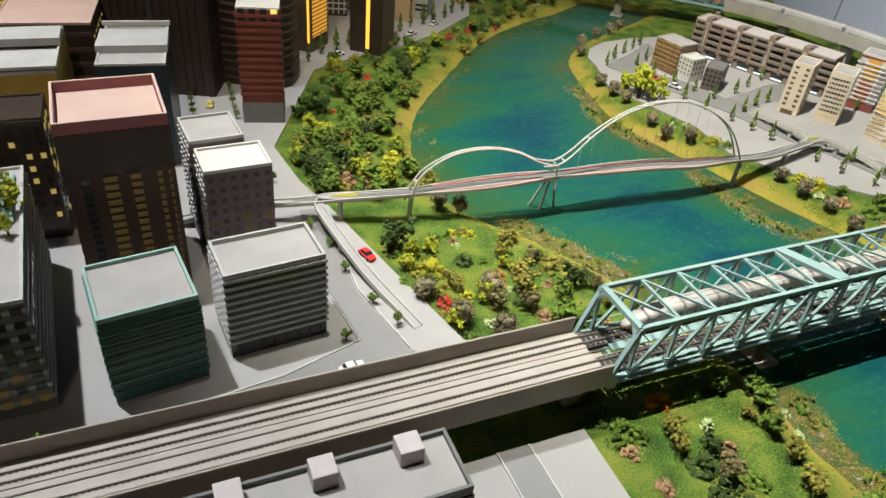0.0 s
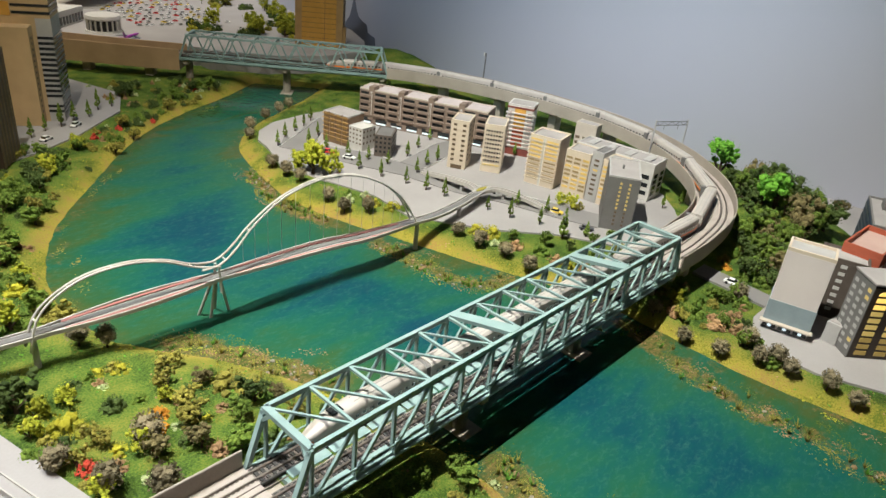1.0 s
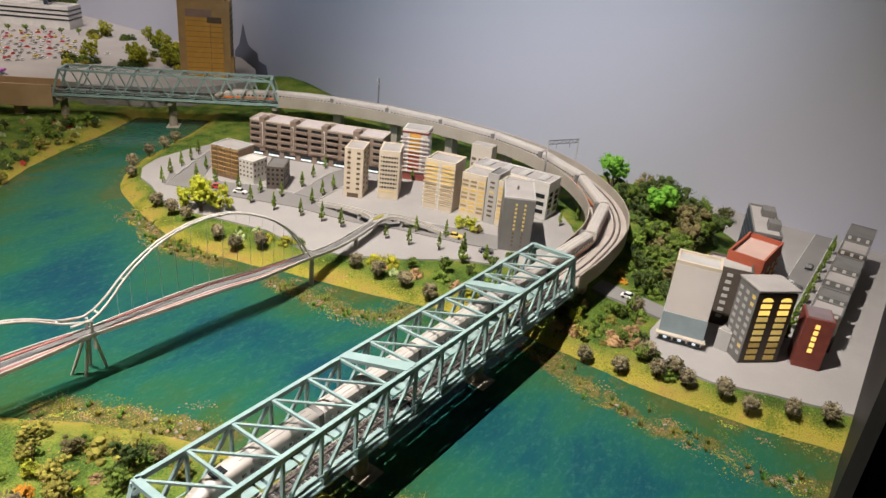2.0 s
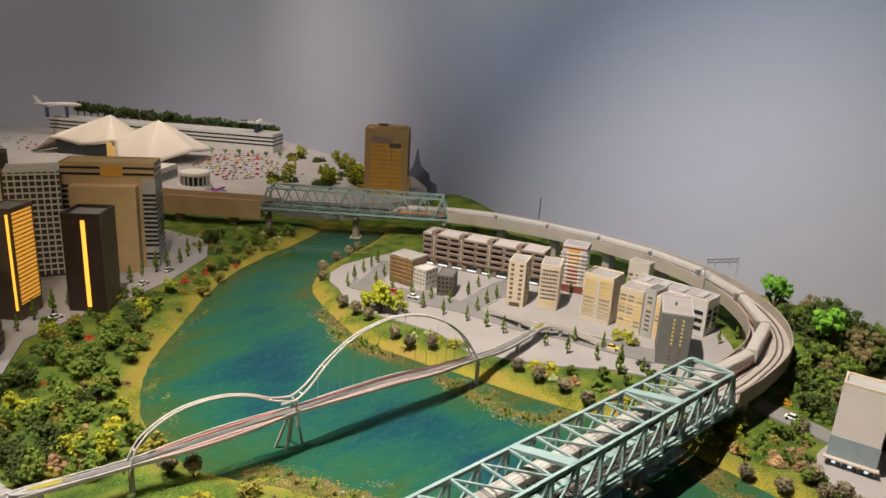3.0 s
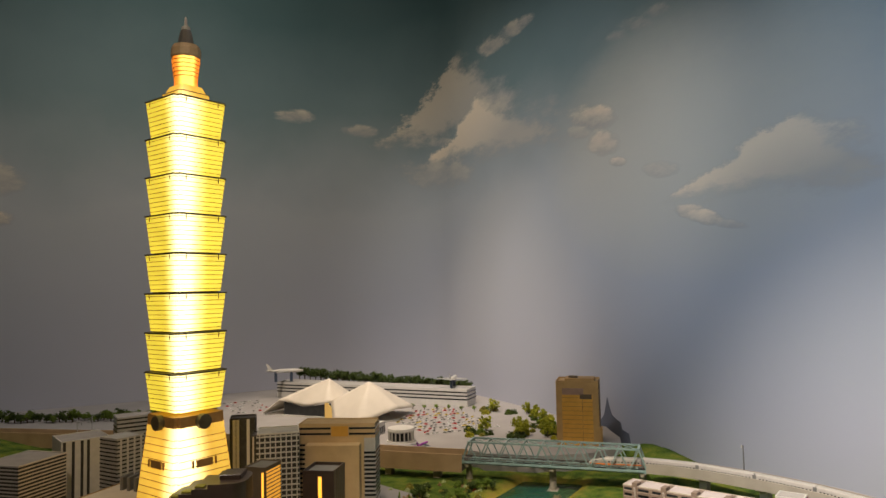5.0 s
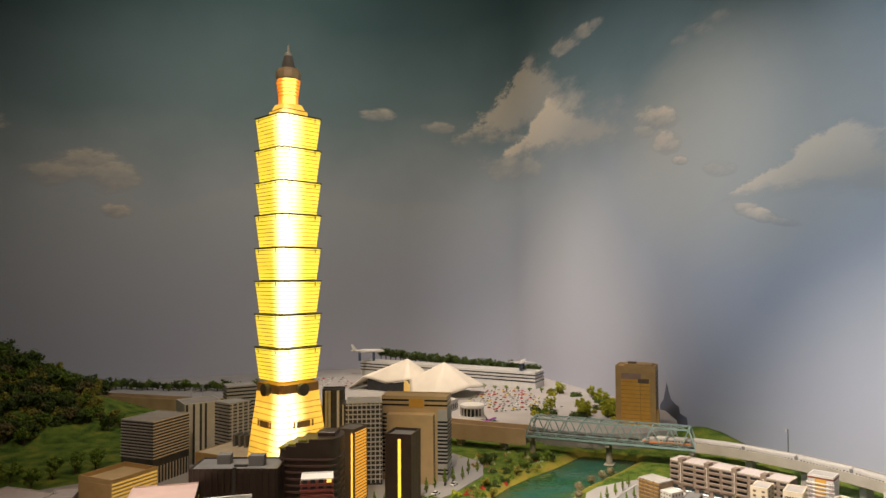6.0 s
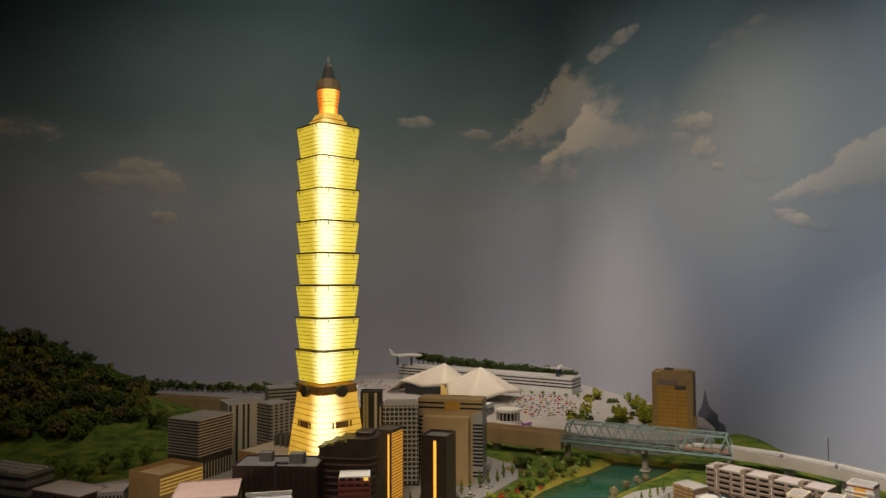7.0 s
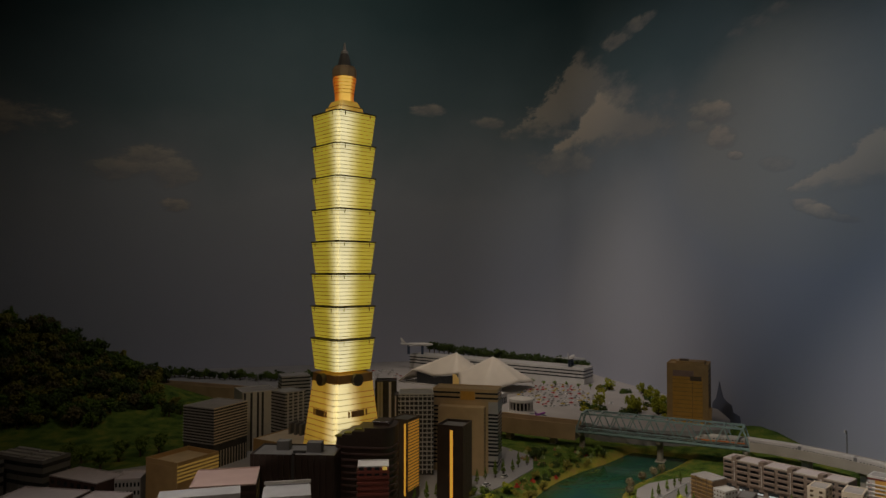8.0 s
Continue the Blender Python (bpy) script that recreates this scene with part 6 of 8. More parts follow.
def skyscraper():
    """The pagoda-like lit tower: flared storeys on a tapering base."""
    cx, cy, turn = 0.221, 1.675, 24.8
    t = thing("skyscraper", "tall lit skyscraper of stacked flared yellow sections with a spire", "skyscraper", cx, cy, 0.003, turn)
    m, tr, n, l, p = nodes_of("lit_tower_panel")
    co, sep = n.new("ShaderNodeTexCoord"), n.new("ShaderNodeSeparateXYZ")
    l.new(co.outputs["Object"], sep.inputs[0])
    # no tube is built: emission is painted hotter round the front corner
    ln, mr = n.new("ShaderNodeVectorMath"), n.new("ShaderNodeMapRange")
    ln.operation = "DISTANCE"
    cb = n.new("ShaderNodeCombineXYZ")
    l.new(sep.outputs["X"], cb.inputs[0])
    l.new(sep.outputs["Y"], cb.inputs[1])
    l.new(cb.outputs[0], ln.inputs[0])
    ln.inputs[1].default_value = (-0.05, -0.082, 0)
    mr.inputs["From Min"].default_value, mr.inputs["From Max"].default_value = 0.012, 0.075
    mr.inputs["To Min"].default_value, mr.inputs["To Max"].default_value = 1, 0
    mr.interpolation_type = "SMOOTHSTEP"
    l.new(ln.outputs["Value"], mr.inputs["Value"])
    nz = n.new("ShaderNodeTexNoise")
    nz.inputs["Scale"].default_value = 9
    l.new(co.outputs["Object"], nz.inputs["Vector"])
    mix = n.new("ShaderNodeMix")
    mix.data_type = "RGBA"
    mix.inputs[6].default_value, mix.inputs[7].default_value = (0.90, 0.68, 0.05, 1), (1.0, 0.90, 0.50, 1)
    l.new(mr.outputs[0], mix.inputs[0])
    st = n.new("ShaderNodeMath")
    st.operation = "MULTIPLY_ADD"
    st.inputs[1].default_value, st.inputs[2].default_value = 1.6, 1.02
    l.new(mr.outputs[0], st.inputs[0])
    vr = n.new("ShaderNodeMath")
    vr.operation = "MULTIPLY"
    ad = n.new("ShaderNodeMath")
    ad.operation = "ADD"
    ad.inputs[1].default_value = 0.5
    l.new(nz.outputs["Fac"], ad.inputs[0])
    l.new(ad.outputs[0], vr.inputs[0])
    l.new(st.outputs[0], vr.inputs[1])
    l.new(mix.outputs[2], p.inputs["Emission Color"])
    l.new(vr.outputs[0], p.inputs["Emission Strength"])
    p.inputs["Base Color"].default_value = (0.5, 0.42, 0.15, 1)
    M["lit"] = m
    # base and crown carry the same painted hot spot, in warmer colours
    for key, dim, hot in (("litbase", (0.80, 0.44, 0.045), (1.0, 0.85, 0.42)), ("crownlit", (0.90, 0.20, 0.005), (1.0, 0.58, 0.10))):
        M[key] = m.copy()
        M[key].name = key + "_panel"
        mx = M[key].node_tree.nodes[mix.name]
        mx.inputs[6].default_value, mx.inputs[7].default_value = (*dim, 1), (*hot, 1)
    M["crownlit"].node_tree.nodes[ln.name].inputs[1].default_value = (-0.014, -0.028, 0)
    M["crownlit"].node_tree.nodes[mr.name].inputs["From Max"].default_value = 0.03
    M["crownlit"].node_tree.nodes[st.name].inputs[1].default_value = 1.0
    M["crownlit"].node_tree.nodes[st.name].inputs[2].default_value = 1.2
    M["mullion"] = surface("bronze_mullion", (0.22, 0.17, 0.05), (0.16, 0.12, 0.04), 0.5)
    M["eave"] = surface("dark_bronze_eave", (0.10, 0.08, 0.04), (0.07, 0.055, 0.03), 0.5)
    M["spireglow"] = glow("orange_spire", (1.0, 0.42, 0.04), 1.5, (0.5, 0.25, 0.05))
    M["spirelight"] = glow("pale_spire_lamp", (1.0, 0.8, 0.35), 2.0, (0.5, 0.4, 0.2))

    def ring(h, notch=0.14):
        q = h * (1 - notch)
        return [(-q, -h), (q, -h), (q, -q), (h, -q), (h, q), (q, q), (q, h), (-q, h), (-q, q), (-h, q), (-h, -q), (-q, -q)]

    def frustum(r0, r1, z0, z1, bm=None):
        bm = bm or bmesh.new()
        lo, hi = [bm.verts.new((x, y, z0)) for x, y in ring(r0)], [bm.verts.new((x, y, z1)) for x, y in ring(r1)]
        k = len(lo)
        for i in range(k):
            bm.faces.new((lo[i], lo[(i + 1) % k], hi[(i + 1) % k], hi[i]))
        bm.faces.new(lo[::-1])
        bm.faces.new(hi)
        bmesh.ops.recalc_face_normals(bm, faces=bm.faces[:])
        return bm

    H, z0, n_sec = 0.0925, 0.322, 8
    lo, hi = 0.0605, 0.0695
    shared = {}

    def put(key, make, name, mat, z, label=""):
        if key not in shared:
            ob = part(name, make(), M[mat], t, label)
            shared[key] = ob.data
        else:
            ob = new(name, shared[key])
            ob.parent = t
        ob.location = (0, 0, z)

    for k in range(n_sec):
        z = z0 + k * H
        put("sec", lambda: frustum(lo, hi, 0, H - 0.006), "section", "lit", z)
        put("eave", lambda: frustum(hi + 0.002, hi + 0.0025, 0, 0.0035), "eave", "eave", z + H - 0.0065)
        put("neck", lambda: frustum(lo - 0.004, lo - 0.004, 0, 0.004), "neck", "eave", z + H - 0.0035)
        for q in range(8):
            f = (q + 0.5) / 8
            r = lo + (hi - lo) * f * 0.94
            put(("mul", q), lambda: frustum(r + 0.0006, r + 0.0007, 0, 0.0013), "mullion", "mullion", z + f * (H - 0.006))
        for a in range(4):
            for sx in (-0.5, 0.5):
                box(t, "bracket", "eave", *(Matrix.Rotation(a * math.pi / 2, 2) @ Vector((sx * hi * 1.25, -hi * 0.985))), z + H - 0.018, 0.0022, 0.0022, 0.012, a * 90)
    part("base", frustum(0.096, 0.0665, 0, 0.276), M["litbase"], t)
    for q in range(17):
        z = 0.008 + q * 0.0158
        r = 0.096 + (0.0665 - 0.096) * z / 0.276
        part("mullion", frustum(r + 0.0007, r + 0.0006, z, z + 0.0012), M["mullion"], t)
    part("belt", frustum(0.0655, 0.0645, 0.288, 0.312), M["panelbrown"], t)
    part("belt_base", frustum(0.0668, 0.0662, 0.2765, 0.2875), M["litbase"], t)
    for a in range(4):
        R = Matrix.Rotation(a * math.pi / 2, 4, "Z")
        part("coin", lathe([(0.0001, -0.006), (0.0172, -0.006), (0.0172, 0.010), (0.0150, 0.011), (0.0001, 0.011)], 24, m=R @ Matrix.Translation((0, -0.069, 0.297)) @ Matrix.Rotation(math.pi / 2, 4, "X")), M["eave"], t)
        for sx in (-0.030, 0.0, 0.030):
            wd = 0.042 if sx == 0 else 0.004
            y = -(0.096 - 0.0295 * 0.20 / 0.276)
            ob = box(t, "panel", "panelbrown", *(R @ Vector((sx, y, 0))).to_2d(), 0.195, wd, 0.006, 0.017, a * 90)
    zt = z0 + n_sec * H
    part("crown_rim", frustum(0.050, 0.050, zt - 0.003, zt + 0.003), M["eave"], t)
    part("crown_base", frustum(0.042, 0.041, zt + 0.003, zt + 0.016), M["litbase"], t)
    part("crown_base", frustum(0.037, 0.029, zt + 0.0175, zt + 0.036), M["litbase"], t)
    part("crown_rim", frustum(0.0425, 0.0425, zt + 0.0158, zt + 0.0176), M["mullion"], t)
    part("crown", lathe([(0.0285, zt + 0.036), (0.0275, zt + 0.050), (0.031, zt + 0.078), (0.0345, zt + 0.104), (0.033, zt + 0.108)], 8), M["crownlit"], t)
    for q in range(5):
        part("mullion", lathe([(0.0305 + 0.0011 * q, zt + 0.060 + q * 0.010), (0.0305 + 0.0011 * q, zt + 0.0612 + q * 0.010)], 8), M["mullion"], t)
    part("collar", lathe([(0.033, zt + 0.108), (0.0355, zt + 0.113), (0.0350, zt + 0.130), (0.031, zt + 0.140), (0.018, zt + 0.144)], 10), M["collarbrown"], t)
    part("cap", lathe([(0.019, 0), (0.016, 0.018), (0.0135, 0.030), (0.0105, 0.036)], 12, m=Matrix.Translation((0, 0, zt + 0.144))), M["grey"], t)
    part("finial", lathe([(0.0105, 0), (0.0105, 0.007), (0.004, 0.012), (0.0026, 0.03), (0.001, 0.034)], 10, m=Matrix.Translation((0, 0, zt + 0.180))), M["white"], t)


M["collarbrown"] = surface("brown_grey_collar", (0.52, 0.40, 0.25), (0.44, 0.33, 0.20), 0.5)
M["panelbrown"] = surface("brown_sign_panel", (0.42, 0.23, 0.07), (0.34, 0.18, 0.05), 0.6)
skyscraper()


def airport():
    z = 0.055
    # long mall with ribbon windows
    b = lot("terminal", "long white terminal with dark ribbon windows", (0.916, 3.503), (1.57, 2.68), 0.11, 0.135, "white", "lgrey", 0.004, z=z)
    for q in (0.030, 0.046, 0.062):
        box(b, "window_band", "darkglass", b["w"] / 2, b["d"] / 2, q, b["w"] + 0.002, b["d"] + 0.002, 0.006)
    # twin sail roofs: white sheets sweeping down from one peak to pointed corners
    def sail(label, apex, rim, glass, mat):
        t = thing("sail_hall", label, "hall", 1.012, 2.725, z, -50.2, "sail roofed halls")
        bm = bmesh.new()
        N, top, rings = 10, bm.verts.new(apex), []
        base = []
        for k in range(len(rim)):
            p0, p1 = Vector(rim[k]), Vector(rim[(k + 1) % len(rim)])
            for q in range(4):
                e = p0.lerp(p1, q / 4)
                e.z -= 0.03 * (p1 - p0).length * (q / 4) * (1 - q / 4)
                base.append(e)
        for r in range(1, N + 1):
            f = r / N
            rings.append([bm.verts.new((apex[0] + (e.x - apex[0]) * f, apex[1] + (e.y - apex[1]) * f, e.z + (apex[2] - e.z) * (1 - f) ** 0.97)) for e in base])
        n = len(base)
        for k in range(n):
            bm.faces.new((top, rings[0][k], rings[0][(k + 1) % n]))
            for r in range(N - 1):
                bm.faces.new((rings[r][k], rings[r + 1][k], rings[r + 1][(k + 1) % n], rings[r][(k + 1) % n]))
        bmesh.ops.recalc_face_normals(bm, faces=bm.faces[:])
        bmesh.ops.solidify(bm, geom=bm.faces[:], thickness=0.004)
        part("sail_roof", bm, M["sailwhite"], t, smooth=True)
        part("glass_wall", prism(glass[0], -0.0015, 0.0015), M[mat], t).matrix_local = pose(0, glass[1], 0, 90, 0, glass[2])
        part("plinth", prism([(a[0] * 0.96 + apex[0] * 0.04, a[1] * 0.96 + apex[1] * 0.04) for a in rim], 0.0, 0.006), M["white"], t)

    sail("hall under a white swept sail roof over dark glass", (-0.126, 0.06, 0.158),
         [(-0.42, -0.02, 0.008), (-0.325, -0.03, 0.072), (-0.21, -0.02, 0.048), (-0.072, -0.03, 0.072), (-0.03, 0.1, 0.05), (-0.05, 0.24, 0.03), (-0.36, 0.24, 0.02)],
         ([(-0.31, 0), (-0.075, 0), (-0.075, 0.062), (-0.21, 0.042), (-0.31, 0.062)], -0.012, 0), "darkglass")
    sail("hall under a white swept sail roof with an amber gable", (0.105, 0.0, 0.160),
         [(-0.068, -0.02, 0.074), (-0.02, -0.09, 0.012), (0.12, -0.13, 0.010), (0.235, 0.0, 0.055), (0.22, 0.2, 0.03), (0.0, 0.2, 0.03)],
         ([(-0.085, 0), (-0.02, 0), (-0.02, 0.018), (-0.068, 0.07), (-0.085, 0.07)], -0.055, -8), "gablelit")
    # drum pavilion
    t = thing("drum_pavilion", "round white colonnaded pavilion with dark glass", "pavilion", 1.022, 2.203, z)
    part("drum", lathe([(0.040, 0), (0.040, 0.038)], 28), M["darkglass"], t)
    part("roof", lathe([(0.047, 0.036), (0.049, 0.040), (0.047, 0.048), (0.03, 0.050)], 28), M["white"], t)
    part("plinth", lathe([(0.052, 0), (0.050, 0.006)], 28), M["white"], t)
    for k in range(18):
        a = k * 2 * math.pi / 18
        box(t, "column", "white", 0.045 * math.cos(a), 0.045 * math.sin(a), 0.005, 0.004, 0.004, 0.033, math.degrees(a))
    b = lot("arcade_hall", "low white hall with a glazed arcade", (0.777, 2.446), (0.927, 2.276), 0.14, 0.10, "white", "white", 0.003, z=z)
    windows(b, "right", 8, 1, 0.004, 0.03, "darkglass", 0.7, 0.9)
    windows(b, "front", 8, 1, 0.004, 0.03, "darkglass", 0.7, 0.9)
    # gold tower by the wall
    b = lot("gold_tower", "gold panelled office tower with a notched top", (1.45, 1.855), (1.555, 1.757), 0.11, 0.272, "goldwall", "goldwall", 0.006, z=z - 0.03)
    box(b, "panel_field", "gold", b["w"] * 0.5, 0, 0.0, b["w"] * 0.72, 0.003, 0.20)
    for k in range(13):
        box(b, "panel_joint", "goldgrey", b["w"] * 0.5, -0.0002, 0.012 + k * 0.0148, b["w"] * 0.72, 0.0034, 0.001)
    box(b, "panel_joint", "goldgrey", b["w"] * 0.62, -0.0003, 0.0, 0.001, 0.0034, 0.2)
    box(b, "notch", "lilac2", b["w"] * 0.40, 0.004, 0.20, b["w"] * 0.5, 0.012, 0.022)
    box(b, "notch", "goldgrey", b["w"] * 0.70, 0.004, 0.186, b["w"] * 0.28, 0.012, 0.016)
    box(b, "crown", "goldwall", b["w"] * 0.55, b["d"] * 0.5, b["h"] - 0.004, b["w"] * 0.7, b["d"] * 0.6, 0.010, bevel=0.001)
    box(b, "crown_box", "goldgrey", b["w"] * 0.40, b["d"] * 0.35, b["h"] + 0.004, b["w"] * 0.22, 0.02, 0.009, bevel=0.001)
    box(b, "side_wing", "goldwall", b["w"] + 0.004, b["d"] * 0.2, 0, 0.010, 0.03, 0.09, bevel=0.001)
    windows(b, "right", 3, 12, 0.02, 0.23, "goldgrey", 0.6, 0.6)


M["sailwhite"] = surface("sail_white", (0.66, 0.60, 0.52), (0.58, 0.53, 0.46), 0.6, scale=12, bump=0.03)
M["gablelit"] = glow("amber_gable", (1.0, 0.6, 0.15), 0.25, (0.6, 0.42, 0.15))
airport()


# ---- trees and shrubs: modelled in foam clumps ----
def clump(bm, c, r, rng, detail=1):
    """One uneven foam lump."""
    vs = bmesh.ops.create_icosphere(bm, subdivisions=detail, radius=r, matrix=Matrix.Translation(c))["verts"]
    for v in vs:
        d = v.co - Vector(c)
        v.co = Vector(c) + d * (0.72 + 0.56 * rng.random())


def leaf_tuft(bm, c, r, rng, n):
    """Small leaf blades standing out of a crown."""
    for _ in range(n):
        a, e = rng.uniform(0, 2 * math.pi), rng.uniform(-0.5, 1.0)
        d = Vector((math.cos(a) * math.cos(e), math.sin(a) * math.cos(e), math.sin(e)))
        p = Vector(c) + d * r * rng.uniform(0.85, 1.15)
        s = d.cross(Vector((rng.random(), rng.random(), rng.random()))).normalized() * r * 0.09
        u = d * r * rng.uniform(0.1, 0.22) + s.cross(d) * 0.7
        bm.faces.new([bm.verts.new(q) for q in (p - s, p + s, p + u)])


def crown(rng, kind, R):
    bm = bmesh.new()
    if kind == "ball":
        for _ in range(46):
            d = Vector((rng.gauss(0, 1), rng.gauss(0, 1), rng.gauss(0, 1))).normalized()
            clump(bm, d * R * rng.uniform(0.55, 0.82), R * rng.uniform(0.20, 0.33), rng)
        clump(bm, (0, 0, 0), R * 0.7, rng, 2)
        leaf_tuft(bm, (0, 0, 0), R * 0.95, rng, 220)
    elif kind == "broad":
        lobes = [(Vector((rng.uniform(-0.55, 0.55), rng.uniform(-0.55, 0.55), rng.uniform(-0.25, 0.65))) * R, R * rng.uniform(0.35, 0.55)) for _ in range(8)]
        for c, r in lobes:
            for _ in range(9):
                d = Vector((rng.gauss(0, 1), rng.gauss(0, 1), rng.gauss(0.2, 1))).normalized()
                clump(bm, c + d * r * rng.uniform(0.5, 0.95), r * rng.uniform(0.25, 0.42), rng)
            leaf_tuft(bm, c, r * 1.05, rng, 40)
    elif kind == "cone":
        for k in range(60):
            f = rng.random() ** 0.8
            a = rng.uniform(0, 2 * math.pi)
            q = R * 0.62 * (1 - f) * rng.uniform(0.5, 1.0)
            clump(bm, (q * math.cos(a), q * math.sin(a), (f * 3.0 - 1.1) * R), R * 0.2 * rng.uniform(0.7, 1.2) * (1.15 - 0.6 * f), rng)
    else:
        for _ in range(26):
            a, q = rng.uniform(0, 2 * math.pi), R * rng.random() ** 0.6
            clump(bm, (q * math.cos(a) * 0.85, q * math.sin(a) * 0.85, R * 1.0 * rng.random() * (1.25 - q / R)), R * rng.uniform(0.2, 0.36), rng)
        leaf_tuft(bm, (0, 0, R * 0.2), R * 0.9, rng, 90)
    return bm


def make_tree(name, label, category, kind, mat, R, trunk, seed, group):
    """Tapered trunk, a few limbs and the crown; base at the origin."""
    rng = random.Random(seed)
    t = thing(name, label, category, group=group)
    if trunk:
        bm = lathe([(R * 0.15, -0.004), (R * 0.10, trunk * 0.5), (R * 0.06, trunk + R * 0.6)], 7)
        for _ in range(4):
            a = rng.uniform(0, 2 * math.pi)
            bar(bm, (0, 0, trunk * 0.75), (R * 0.55 * math.cos(a), R * 0.55 * math.sin(a), trunk + R * 0.5), R * 0.06)
        part("trunk", bm, M["bark"], t)
    ob = part("crown", crown(rng, kind, R), M[mat], t)
    ob.location = (0, 0, trunk + R * (0.9 if kind == "ball" else 0.55 if kind == "broad" else 1.1 if kind == "cone" else 0.0))
    return t


KINDS = {
    "ball": [make_tree("round_tree", "stippled grey-brown ball-shaped tree on the bank", "tree", "ball", "f_ball", 0.0115, 0.007, s, "ball trees") for s in (1, 2, 3)],
    "street": [make_tree("street_tree", "small slender dark green street tree", "tree", "cone", "f_green", 0.0076, 0.006, s, "street trees") for s in (4, 5)],
    "street2": [make_tree("street_tree", "small loose green street tree", "tree", "broad", "f_green", 0.0085, 0.007, s, "street trees") for s in (6, 7)],
    "green": [make_tree("leafy_tree", "full green broadleaf tree on grass", "tree", "broad", "f_green", 0.021, 0.010, s, "bank trees") for s in (8, 9)],
    "dark": [make_tree("leafy_tree", "dense dark green tree on grass", "tree", "broad", "f_dark", 0.021, 0.010, s, "bank trees") for s in (10, 11)],
    "bright": [make_tree("leafy_tree", "bright green rounded leafy tree", "tree", "broad", "f_bright", 0.020, 0.012, s, "bank trees") for s in (12, 13)],
    "tallbright": [make_tree("leafy_tree", "bright green tree standing tall behind the curve", "tree", "broad", "f_bright", 0.036, 0.046, 34, "bank trees")],
    "olive": [make_tree("leafy_tree", "olive green tree on the bank", "tree", "broad", "f_olive", 0.019, 0.006, s, "bank trees") for s in (14, 15)],
    "brown": [make_tree("leafy_tree", "dry brown tree on the bank", "tree", "broad", "f_brown", 0.019, 0.008, s, "bank trees") for s in (16, 17)],
    "lime": [make_tree("leafy_tree", "yellow-green leafy tree beside the pavement", "tree", "broad", "f_lime", 0.021, 0.008, s, "bank trees") for s in (32, 33)],
    "conifer": [make_tree("conifer", "small dark conifer among shrubs", "tree", "cone", "f_green", 0.011, 0.004, 18, "conifers")],
    "yellow": [make_tree("shrub", "yellow-green flowering shrub on grass", "shrub", "bush", "f_yellow", 0.014, 0, s, "shrubs") for s in (19, 20)],
    "rust": [make_tree("shrub", "rust brown shrub on grass", "shrub", "bush", "f_rust", 0.013, 0, s, "shrubs") for s in (21, 22)],
    "red": [make_tree("shrub", "red flowering shrub on grass", "shrub", "bush", "f_red", 0.010, 0, s, "shrubs") for s in (23,)],
    "orange": [make_tree("shrub", "orange autumn shrub on grass", "shrub", "bush", "f_orange", 0.013, 0, s, "shrubs") for s in (24,)],
    "bush": [make_tree("shrub", "low green shrub on grass", "shrub", "bush", "f_green", 0.014, 0, s, "shrubs") for s in (25, 26)],
    "darkbush": [make_tree("shrub", "low dark green shrub on grass", "shrub", "bush", "f_dark", 0.014, 0, s, "shrubs") for s in (27, 28)],
    "pale": [make_tree("shrub", "pale grey-green shrub on grass", "shrub", "bush", "f_pale", 0.010, 0, s, "shrubs") for s in (29,)],
    "olivebush": [make_tree("shrub", "olive brown shrub on grass", "shrub", "bush", "f_olive", 0.014, 0, s, "shrubs") for s in (30, 31)],
}
PARKED = [t for v in KINDS.values() for t in v]
USED = set()
PRNG = random.Random(77)


def land_z(x, y):
    px, py = np.array([x]), np.array([y])
    return float(land_height(px, py, signed(px, py, RIVER))[0])


def plant(kind, x, y, s=1.0, z=None, sink=0.0):
    src = PRNG.choice(KINDS[kind])
    m = pose(x, y, (land_z(x, y) if z is None else z) - sink, 0, 0, PRNG.uniform(0, 360)) @ Matrix.Diagonal((s * PRNG.uniform(0.9, 1.1), s * PRNG.uniform(0.9, 1.1), s * PRNG.uniform(0.9, 1.12), 1))
    if id(src) not in USED:
        USED.add(id(src))
        src.matrix_basis = m
        return src
    bare = src.matrix_basis.copy()
    src.matrix_basis = Matrix()
    ob = copy_thing(src, m)
    src.matrix_basis = bare
    return ob


def woodland(name, label, items):
    """Many trees that nobody could count, joined into one mesh."""
    mats, verts, faces, index, base = [], [], [], [], 0
    for kind, x, y, s, z in items:
        src = PRNG.choice(KINDS[kind])
        m = pose(x, y, land_z(x, y) if z is None else z, 0, 0, PRNG.uniform(0, 360)) @ Matrix.Diagonal((s, s, s * PRNG.uniform(0.9, 1.15), 1))
        for o in src.children:
            me, mw = o.data, np.array(m @ Matrix.Translation(o.location))
            if me.materials[0] not in mats:
                mats.append(me.materials[0])
            k = mats.index(me.materials[0])
            co = np.empty(len(me.vertices) * 3)
            me.vertices.foreach_get("co", co)
            verts.append(co.reshape(-1, 3) @ mw[:3, :3].T + mw[:3, 3])
            for f in me.polygons:
                faces.append([v + base for v in f.vertices])
                index.append(k)
            base += len(me.vertices)
    me = bpy.data.meshes.new(name)
    me.from_pydata(np.concatenate(verts).tolist(), [], faces)
    for q in mats:
        me.materials.append(q)
    me.polygons.foreach_set("material_index", index)
    tagged(new(name, me), label, "woodland", kind="stuff")


